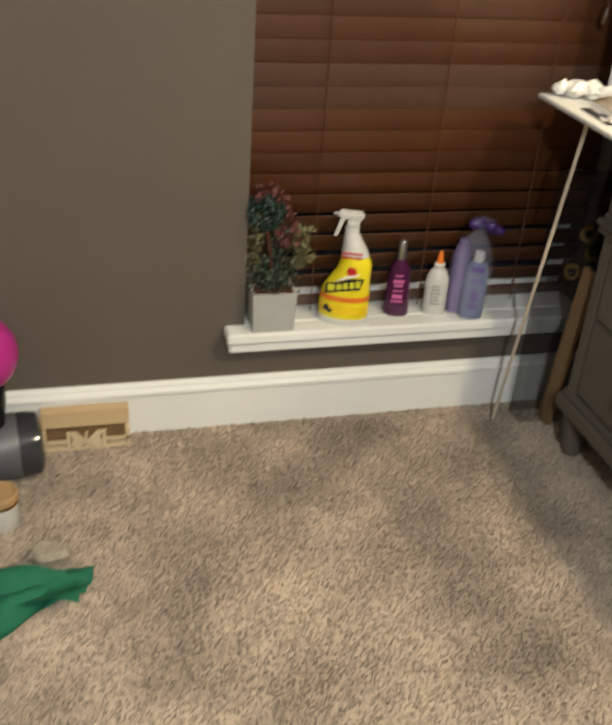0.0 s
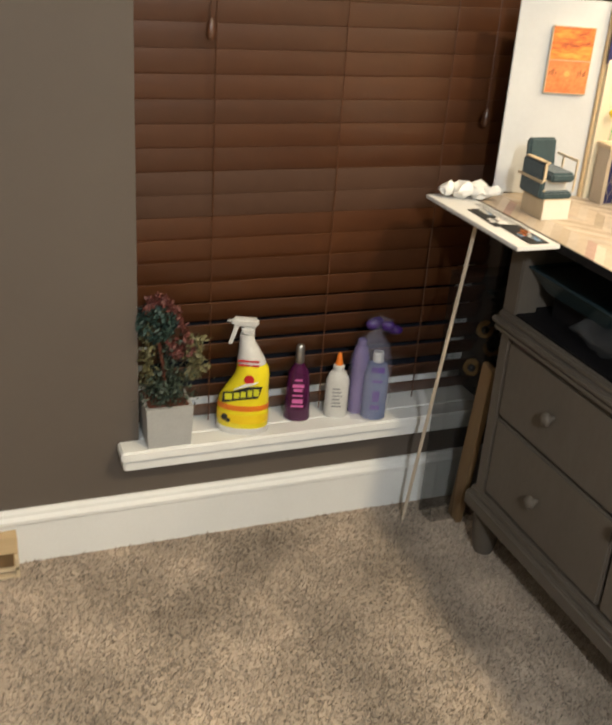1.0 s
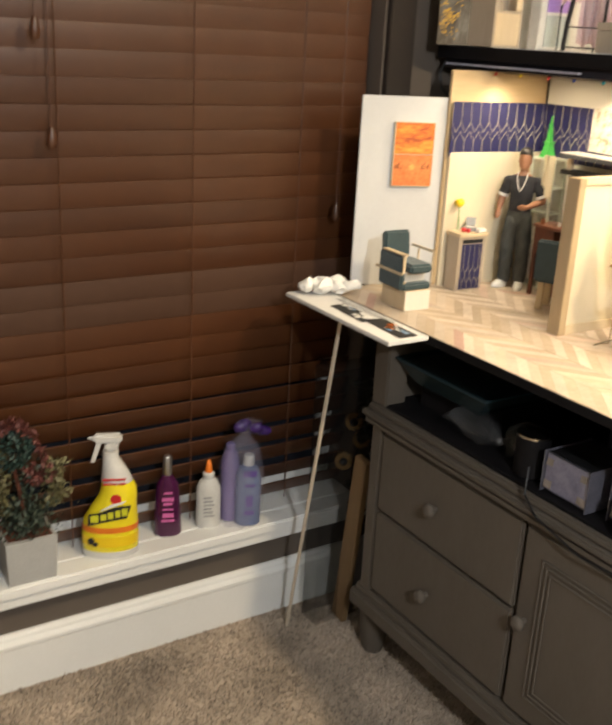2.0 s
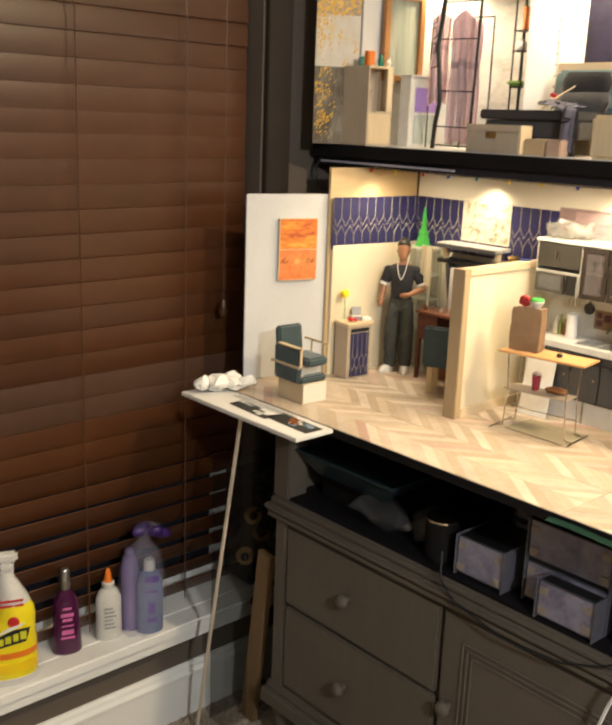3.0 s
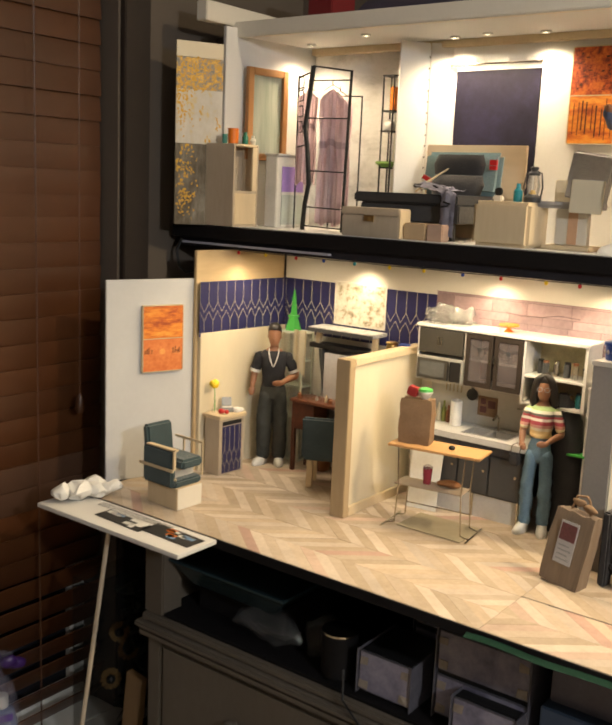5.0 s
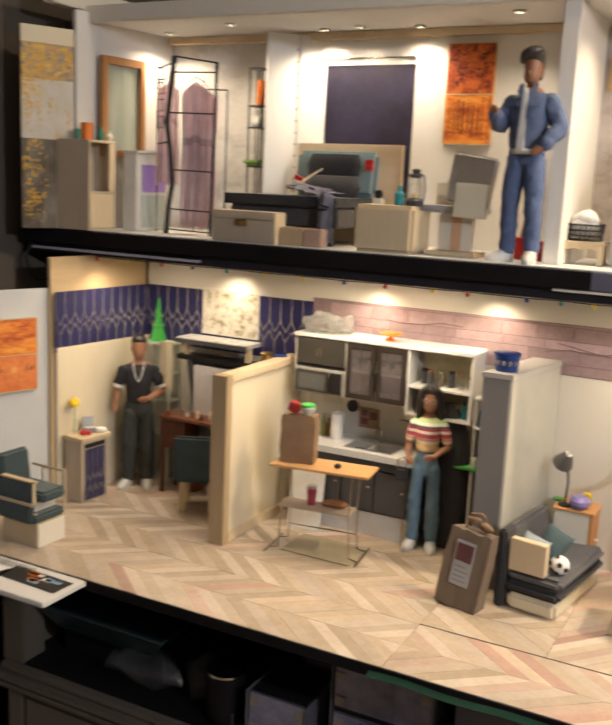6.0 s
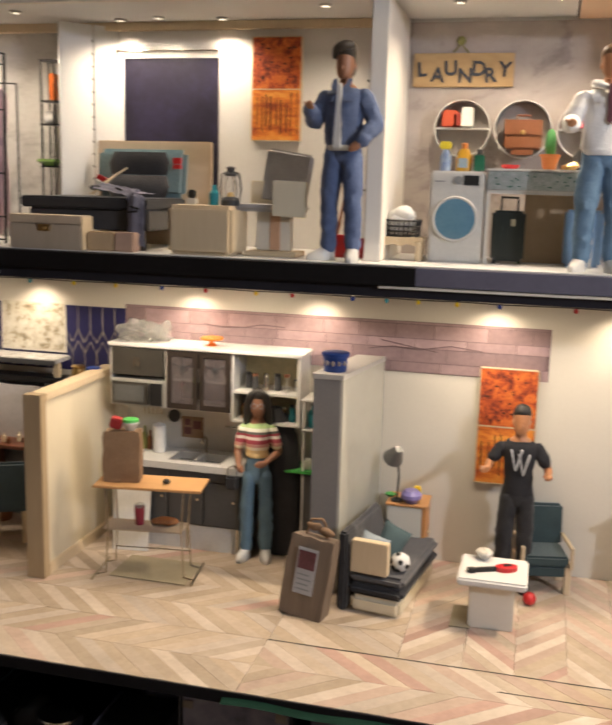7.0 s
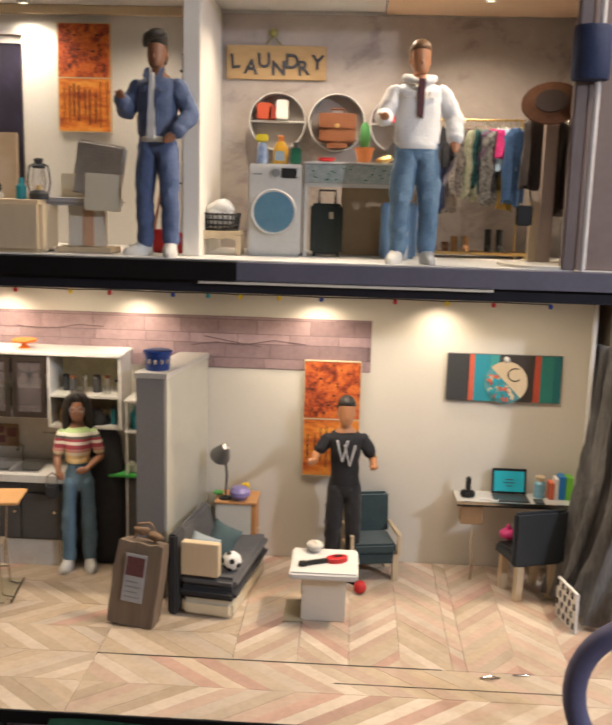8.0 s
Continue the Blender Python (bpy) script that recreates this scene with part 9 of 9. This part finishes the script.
part("seat", rounded(-0.033, 0.033, -0.022, 0.022, 0.030, 0.035, 0.001), pine_m, so)
for x in (-0.027, 0.027):
    for y in (-0.016, 0.016):
        part("leg", Build().box(x - 0.004, x + 0.004, y - 0.004, y + 0.004, 0, 0.0298).bevel(0.0008, 1), pine_m, so)
part("apron", Build().prism([(-0.023, 0.0298), (0.023, 0.0298), (0.023, 0.022), (0.010, 0.025), (0.0, 0.022), (-0.010, 0.025), (-0.023, 0.022)], -0.020, -0.018, "y"), pine_m, so)
bk = thing("laundry_basket", "black lattice basket heaped with white towels", "basket", pose(1.034, -0.055, ZV + 0.0352))
for z in (0.001, 0.008, 0.0155, 0.0235):
    k = 1 + 0.006 * z / 0.001 * 0.2
    part("hoop", Build().tube([(0.024 * k * math.cos(a * math.pi / 10), 0.016 * k * math.sin(a * math.pi / 10), z) for a in range(21)], 0.0014, 5), blackwire_m, bk)
b = Build()
for a in range(22):
    c, s = math.cos(a * math.pi / 11), math.sin(a * math.pi / 11)
    b.bar((0.024 * c, 0.016 * s, 0.0), (0.0275 * c, 0.0185 * s, 0.026), 0.0011, n=4)
part("staves", b, blackwire_m, bk)
part("towels", Build().ball((-0.002, 0, 0.018), 0.022, 0.014, 0.014).ball((0.002, 0, 0.034), 0.016, 0.012, 0.012).ball((-0.010, 0.002, 0.030), 0.012, 0.010, 0.009).rough(0.006, 60, 8), white_plain_m, bk, "heaped white towels")
cn = thing("folding_counter", "white counter with a glittery holographic fascia", "counter", pose(1.153, -0.062, ZV))
holo_m = mat("holographic_glitter", (0.58, 0.60, 0.62), (0.26, 0.34, 0.32), rough=0.3, metal=0.45, scale=120, fine=4, bump=0.5)
part("fascia", rounded(0.002, 0.185, 0.0, 0.004, 0.108, 0.134, 0.001), holo_m, cn)
part("top", rounded(0.0, 0.187, -0.001, 0.09, 0.1345, 0.138, 0.001), kitchen_white_m, cn)
part("under_board", Build().box(0.002, 0.185, 0.0045, 0.09, 0.102, 0.1075), kitchen_white_m, cn)
for x in (0.002, 0.150, 0.180):
    part("leg", Build().box(x, x + 0.005, 0.001, 0.006, 0, 0.1018), kitchen_white_m, cn)
part("back_panel", Build().box(0.055, 0.148, 0.070, 0.074, 0, 0.1018), card_m, cn)
rng = random.Random(4)
b = Build()
for k in range(26):
    x, z = rng.uniform(0.004, 0.18), rng.uniform(0.110, 0.132)
    b.box(x, x + rng.uniform(0.002, 0.006), -0.0006, -0.0001, z, z + 0.0014)
part("glints", b, mat("green_glint", (0.03, 0.35, 0.22), rough=0.2, metal=0.6), cn)
suit = thing("suitcase", "dark green ribbed suitcase under the counter", "suitcase", pose(1.188, -0.048, ZV))
b = Build().box(-0.024, 0.024, 0, 0.03, 0.004, 0.078).bevel(0.004)
darksuit_m = mat("dark_green_shell", (0.022, 0.03, 0.028), rough=0.4, scale=30, bump=0.05)
part("shell", b, darksuit_m, suit)
for k in range(5):
    part("rib", Build().box(-0.020 + 0.0085 * k, -0.017 + 0.0085 * k, -0.0015, -0.0002, 0.008, 0.074), darksuit_m, suit)
part("handle", Build().tube([(-0.012, 0.012, 0.078), (-0.012, 0.012, 0.097), (0.012, 0.012, 0.097), (0.012, 0.012, 0.078)], 0.002), blackwire_m, suit)
part("badge", Build().box(0.004, 0.010, -0.003, -0.0016, 0.056, 0.066), gold_line_m, suit)
for x in (-0.018, 0.018):
    part("wheel", Build().bar((x - 0.002, 0.006, 0.003), (x + 0.002, 0.006, 0.003), 0.003), blackwire_m, suit)
solid("blue_suitcase", Build().box(1.268, 1.322, -0.040, -0.010, ZV, ZV + 0.082).bevel(0.004), sky_m, "light blue case standing under the counter", "suitcase")
ZK = ZV + 0.1382
cs_ = thing("satchel", "brown leather satchel standing in a round shelf", "bag", pose(1.197, 0.072, 1.4795))
part("body", Build().box(-0.029, 0.029, -0.010, 0.012, 0.0085, 0.052).bevel(0.003), brown_m, cs_)
part("flap", Build().box(-0.029, 0.029, -0.0125, -0.0102, 0.030, 0.053).bevel(0.001), brown_m, cs_)
part("clasp", Build().ball((0, -0.0135, 0.034), 0.004, 0.002, 0.0035), brass_m, cs_)
part("handle", Build().tube([(-0.010, 0, 0.052), (-0.010, 0, 0.060), (0.010, 0, 0.060), (0.010, 0, 0.052)], 0.0016), brown_m, cs_)
part("foot", Build().box(-0.016, 0.016, -0.008, 0.010, 0.0, 0.0080), brown_m, cs_)
solid("red_dish", Build().lathe([(0.010, 0), (0.013, 0.004), (0.013, 0.006)], (1.185, -0.035, ZK), 16), red_m, "low red dish on the counter", "dish")
cac = thing("cactus", "small green cactus in an orange pot", "plant", pose(1.240, -0.030, ZK))
part("pot", Build().lathe([(0.009, 0), (0.013, 0.018), (0.0145, 0.0185), (0.0145, 0.022), (0.011, 0.022)], n=16), mat("terracotta", (0.58, 0.20, 0.06), rough=0.7, bump=0.1), cac)
part("cactus", Build().lathe([(0.006, 0.022), (0.008, 0.034), (0.0065, 0.052), (0.002, 0.058)], n=12), mat("cactus_green", (0.06, 0.27, 0.07), rough=0.6, scale=120, bump=0.3), cac)
solid("gold_horn", Build().body([(1.266, -0.030, ZK, 0.009, 0.009), (1.270, -0.030, ZK + 0.006, 0.013, 0.009), (1.275, -0.030, ZK + 0.012, 0.004, 0.004)], 12), brass_m, "small brass ornament on the counter", "ornament")
solid("red_purse", Build().body([(1.278, 0.066, 1.5208, 0.014, 0.012), (1.278, 0.066, 1.535, 0.015, 0.012), (1.28, 0.066, 1.548, 0.008, 0.008)], 14), red_m, "red purse on the round shelf", "bag")
solid("black_purse", Build().body([(1.294, 0.066, ZK, 0.018, 0.012), (1.294, 0.066, ZK + 0.025, 0.019, 0.012), (1.294, 0.066, ZK + 0.036, 0.010, 0.008)], 14), blackcloth_m, "black purse on the counter", "bag")
doll(pose(1.311, -0.120, ZV, 0, 0, 6), "doll in white jacket, light blue jeans and white shoes", 0.300, tan_skin_m, sandy_hair_m, whitejacket_m, lightdenim_m, kitchen_white_m, (((-0.0470, 0.000, 0.198), (-0.0490, -0.028, 0.193), (-0.0510, -0.041, 0.199)), ((0.0500, 0.002, 0.198), (0.0500, -0.016, 0.168), (0.0490, -0.020, 0.154))), "long", 1.22, 0.0200, (-28, 4), hooded, 1.10, 0.164)

# clothes rail and shoes
cr = thing("clothes_rail", "gold clothes rail over a low shoe shelf", "rail", pose(0, 0, 0))
part("rail", Build().bar((1.335, 0.035, 1.524), (1.480, 0.035, 1.526), 0.0018), brass_m, cr)
for x in (1.337, 1.478):
    part("post", Build().bar((x, 0.035, ZV), (x, 0.035, 1.526), 0.0018), brass_m, cr)
part("shoe_shelf", rounded(1.335, 1.500, 0.010, 0.070, ZV + 0.006, ZV + 0.010, 0.001), brass_m, cr)
for x in (1.345, 1.49):
    part("foot", Build().box(x, x + 0.004, 0.015, 0.065, ZV, ZV + 0.0058), brass_m, cr)
# name, two colours, length, across the rail
cloth_list = [("navy", (0.025, 0.032, 0.075), (0.05, 0.06, 0.12), 0.118, 0.036), ("black", (0.012, 0.012, 0.016), (0.04, 0.04, 0.05), 0.060, 0.030), ("stone beige", (0.40, 0.34, 0.29), (0.24, 0.20, 0.17), 0.118, 0.034),
              ("lavender grey", (0.33, 0.29, 0.33), (0.16, 0.14, 0.17), 0.078, 0.032), ("dark patterned", (0.035, 0.03, 0.035), (0.34, 0.30, 0.27), 0.096, 0.036), ("wine", (0.16, 0.04, 0.05), (0.06, 0.02, 0.03), 0.050, 0.030),
              ("sage and cream", (0.20, 0.24, 0.15), (0.42, 0.40, 0.31), 0.098, 0.032), ("black and teal", (0.012, 0.014, 0.02), (0.02, 0.17, 0.19), 0.088, 0.038), ("mustard print", (0.42, 0.30, 0.06), (0.08, 0.05, 0.02), 0.058, 0.028),
              ("deep teal", (0.012, 0.11, 0.13), (0.22, 0.34, 0.30), 0.080, 0.034), ("plum", (0.07, 0.035, 0.09), (0.20, 0.14, 0.20), 0.056, 0.030), ("charcoal print", (0.03, 0.03, 0.034), (0.30, 0.29, 0.28), 0.104, 0.036),
              ("hot pink", (0.72, 0.05, 0.26), (0.55, 0.03, 0.18), 0.040, 0.007), ("mint and white", (0.16, 0.42, 0.28), (0.50, 0.54, 0.46), 0.066, 0.034), ("sky blue", (0.22, 0.38, 0.60), (0.40, 0.48, 0.56), 0.058, 0.030),
              ("gold", (0.36, 0.24, 0.05), (0.20, 0.12, 0.02), 0.112, 0.030), ("dark denim", (0.022, 0.06, 0.16), (0.04, 0.10, 0.22), 0.108, 0.038), ("pale blue", (0.30, 0.40, 0.52), (0.18, 0.26, 0.38), 0.062, 0.030)]
rng = random.Random(8)
for k, (nm, c, c2, length, across) in enumerate(cloth_list):
    garment("hanging_garment", 1.356 + 0.0069 * k, 0.028 + rng.uniform(-0.010, 0.008), 1.512 - rng.uniform(0, 0.005), across, length, rng.uniform(0.018, 0.028), mat(nm.replace(" ", "_") + "_cloth", c, c2, rough=0.9, scale=110, fine=2, amount=1.0, bump=0.4), nm + " doll garment on a hanger", rng.uniform(10, 60), "doll clothes on the rail", 0.0055)


def shoe_pair(x, mm, h, lb):
    for dx in (-0.009, 0.009):
        s = Build().body([(x + dx, 0.030, ZV + 0.0102, 0.0055, 0.014), (x + dx, 0.031, ZV + 0.0102 + 0.006, 0.0058, 0.013), (x + dx, 0.037, ZV + 0.0102 + 0.010, 0.0052, 0.0075), (x + dx, 0.038, ZV + 0.0102 + h, 0.0052, 0.007)], 12)
        solid("shoe", s, mm, lb, "shoe", group="doll shoes")


shoe_pair(1.362, brown_m, 0.013, "small brown doll shoe on the shelf")
shoe_pair(1.394, mat("tan_suede", (0.42, 0.22, 0.09), rough=0.8, bump=0.1), 0.022, "tan doll ankle boot on the shelf")
shoe_pair(1.446, ink_m, 0.034, "black doll boot on the shelf")
# coat stand
cst = thing("coat_stand", "wooden coat stand with a round base, holding coats", "coat stand", pose(1.496, -0.098, ZV))
part("base", Build().lathe([(0.062, 0), (0.062, 0.004), (0.05, 0.006)], n=32), ivory_m, cst)
part("post", Build().box(-0.009, 0.009, -0.006, 0.006, 0.006, 0.205).bevel(0.001), mat("pinkish_beech", (0.62, 0.50, 0.42), rough=0.6, scale=20, stretch=(1, 1, 0.2), bump=0.05), cst)
part("slat", Build().box(-0.0225, -0.0105, -0.004, 0.004, 0.006, 0.090).bevel(0.001), pine_m, cst)
hat = thing("fedora", "round brown felt hat hung on the coat stand", "hat", pose(1.488, -0.128, ZV + 0.223, 228, 0, -14))
hat_m = mat("brown_felt", (0.125, 0.050, 0.022), (0.075, 0.030, 0.014), rough=0.95, scale=60, bump=0.4, spec=0.15)
part("brim", Build().lathe([(0.020, 0.0), (0.040, 0.002), (0.0405, 0.004), (0.020, 0.003)], n=28), hat_m, hat)
part("inside", Build().lathe([(0.0215, -0.0012), (0.0215, -0.0002)], n=24), mat("dark_hat_lining", (0.035, 0.014, 0.008), rough=0.95, bump=0.2), hat)
part("crown", Build().lathe([(0.0235, 0.0032), (0.022, 0.016), (0.016, 0.022), (0.004, 0.020)], n=24), hat_m, hat)
garment("coat", 1.479, -0.072, ZV + 0.205, 0.034, 0.096, 0.030, mat("dark_umber_coat", (0.060, 0.047, 0.043), (0.04, 0.031, 0.029), rough=0.95, scale=60, bump=0.4), "short dark umber coat on the coat stand", 12, "hanging coats")
garment("coat", 1.516, -0.070, ZV + 0.200, 0.030, 0.125, 0.028, mat("dark_brown_coat", (0.05, 0.036, 0.03), rough=0.95, scale=60, bump=0.4), "dark brown coat on the coat stand", -14, "hanging coats")
solid("hanging_purse", Build().box(1.453, 1.475, -0.118, -0.108, ZV + 0.056, ZV + 0.084).bevel(0.002).bar((1.455, -0.113, ZV + 0.084), (1.463, -0.106, ZV + 0.13), 0.0008).bar((1.473, -0.113, ZV + 0.084), (1.466, -0.106, ZV + 0.13), 0.0008), ink_m, "small black purse hanging on the coat stand", "bag")
# uprights at the right end with a blue cylinder
postg_m = mat("mauve_grey_upright", (0.225, 0.180, 0.172), (0.185, 0.145, 0.138), rough=0.75, spec=0.2, scale=14, bump=0.05)
solid("upright_post", rounded(1.510, 1.528, -0.162, -0.145, ZV, 1.72), postg_m, "mauve grey upright post at the model's end", "post")
# this post's extra width is added to keep room lamp light off the laundry wall
solid("upright_post", rounded(1.5284, 1.680, -0.154, -0.125, ZV, 1.72), postg_m, "second mauve grey upright post, widened to block the room lamp", "post")
pole = thing("foam_pole", "white pole with a dark blue foam sleeve", "pole", pose(1.536, -0.168, ZV))
part("pole", Build().bar((0, 0, 0), (0.002, 0, 0.40), 0.0040), mat("pale_grey_rod", (0.66, 0.63, 0.62), rough=0.7, spec=0.2, bump=0.02), pole)
part("sleeve", Build().lathe([(0.0036, 0.244), (0.023, 0.246), (0.0245, 0.250), (0.0245, 0.308), (0.023, 0.313), (0.0036, 0.314)], (-0.010, -0.001, 0), 24), mat("dark_blue_foam", (0.018, 0.03, 0.085), rough=0.8, scale=50, bump=0.3), pole)

# ---- chevron plank floor of the lower storey, last ----
plank_ms = [mat("chevron_plank_" + n, a, tuple(0.86 * c for c in b), rough=0.5, scale=26, stretch=(1, 1, 1), fine=6, bump=0.05, random_tint=0.13) for n, a, b in (
    ("cream", (0.558, 0.456, 0.353), (0.493, 0.391, 0.288)), ("sand", (0.512, 0.409, 0.298), (0.446, 0.344, 0.242)), ("pink", (0.555, 0.415, 0.330), (0.49, 0.355, 0.275)), ("rose", (0.50, 0.325, 0.262), (0.43, 0.275, 0.215)), ("pale", (0.614, 0.521, 0.428), (0.539, 0.446, 0.353)))]
sandy, rosy = (0.37, 0.31, 0.07, 0.03, 0.22), (0.24, 0.14, 0.33, 0.11, 0.18)
FX0, FX1, FY0, FY1 = 0.105, 1.60, -0.483, -0.001


def clip(poly, axis, lim, keep_less):
    out = []
    for (a, b) in zip(poly, poly[1:] + poly[:1]):
        ia, ib = (a[axis] <= lim) == keep_less, (b[axis] <= lim) == keep_less
        if ia:
            out.append(a)
        if ia != ib:
            t = (lim - a[axis]) / (b[axis] - a[axis])
            out.append(tuple(a[i] + t * (b[i] - a[i]) for i in (0, 1)))
    return out


def field(x0, x1, y0, y1, along, col, wid, seed, turn=1.2, flip=0, share=rosy):
    """Chevron planks filling a rectangle; columns of width col run along an axis."""
    r = random.Random(seed)
    polys = []
    lo, hi, c0, c1 = (x0, x1, y0, y1) if along == "x" else (y0, y1, x0, x1)
    k = 0
    c = c0
    while c < c1 - 1e-6:
        s = 1 if (k + flip) % 2 else -1
        run = lo - col * turn
        while run < hi + col * turn:
            d = s * col * turn
            a0 = run + (0 if s > 0 else col * turn)
            quad = [(a0, c), (a0 + wid, c), (a0 + wid + d, c + col), (a0 + d, c + col)]
            if along == "y":
                quad = [(q[1], q[0]) for q in quad]
            for axis, lim, less in ((0, x1, True), (0, x0, False), (1, y1, True), (1, y0, False)):
                if quad:
                    quad = clip(quad, axis, lim, less)
            if len(quad) >= 3:
                tone = r.choices(range(5), share)[0]
                if polys and polys[-1][1] == tone:
                    tone = r.choice([q for q in ((0, 1, 4) if share is sandy else (0, 2, 4)) if q != tone])
                polys.append((quad, tone, r.random()))
            run += wid
        c += col
        k += 1
    return polys


planks = field(FX0, 0.92, FY0, FY1, "x", 0.069, 0.027, 1, share=sandy)
planks += field(0.9203, 1.094, -0.345, FY1, "x", 0.069, 0.027, 7, share=sandy)
planks += field(1.0943, 1.176, -0.345, FY1, "y", 0.0817, 0.023, 2, flip=1)
planks += field(1.1763, 1.374, -0.345, FY1, "y", 0.0660, 0.023, 4)
planks += field(1.3743, 1.3917, -0.345, FY1, "y", 0.0174, 0.023, 5)
planks += field(1.3920, FX1, -0.345, FY1, "y", 0.0660, 0.023, 6, flip=1)
planks += field(0.9203, FX1, FY0, -0.3455, "x", 0.069, 0.029, 3, flip=1)
base = tagged(new("model_floor"), "chevron floor of cream, sand and rose planks", "floor", kind="structure")
near = sorted(range(len(planks)), key=lambda i: planks[i][0][0][1] - 0.25 * abs(planks[i][0][0][0] - 1.1) * -1)
chosen = set(near[:300])
rest = {i: Build() for i in range(5)}
for i, (poly, m, h) in enumerate(planks):
    z1 = ZF + 0.0004 * h
    cx, cy = sum(p[0] for p in poly) / len(poly), sum(p[1] for p in poly) / len(poly)
    small = [(p[0] + (cx - p[0]) * 0.006, p[1] + (cy - p[1]) * 0.006) for p in poly]
    if i in chosen:
        b = Build()
        try:
            b.prism(small, ZF - 0.0008, z1, "z")
        except ValueError:
            continue
        part("plank", b, plank_ms[m], base)
    else:
        try:
            rest[m].prism(small, ZF - 0.0008, z1, "z")
        except ValueError:
            pass
for m, b in rest.items():
    ob = part("plank_field", b, plank_ms[m], base)
    ob["kind"] = "stuff"
solid("floor_clip", Build().tube([(1.405, -0.362, ZF + 0.0018), (1.418, -0.366, ZF + 0.003), (1.430, -0.360, ZF + 0.0018), (1.420, -0.357, ZF + 0.0028), (1.408, -0.361, ZF + 0.0018)], 0.0011), steel_m, "tiny metal clip on the plank floor", "clip")
solid("floor_clip", Build().tube([(1.448, -0.350, ZF + 0.0016), (1.458, -0.352, ZF + 0.0022), (1.468, -0.348, ZF + 0.0016)], 0.0010), steel_m, "tiny metal clip lying on the planks", "clip")

# joints between the floor sheets and the green mat under the front edge
structure("floor_seam", Build().box(0.92, 1.360, -0.3462, -0.3444, ZF - 0.0005, ZF + 0.0007).box(1.225, 1.510, -0.3912, -0.3898, ZF - 0.0005, ZF + 0.0007), ink_m, "dark joints between the floor sheets", "floor joint")
mat_green = mat("dark_green_felt", (0.012, 0.075, 0.045), (0.008, 0.05, 0.03), rough=0.9, scale=60, bump=0.4)
solid("green_mat", Build().sheet(lambda u, v: (0.905 + 0.68 * u, -0.4865 - 0.010 * v + 0.0015 * math.sin(23 * u), ZF - 0.007 - 0.004 * v + 0.001 * math.sin(31 * u)), 40, 4, 0.002), mat_green, "dark green felt mat edge under the model floor", "mat")
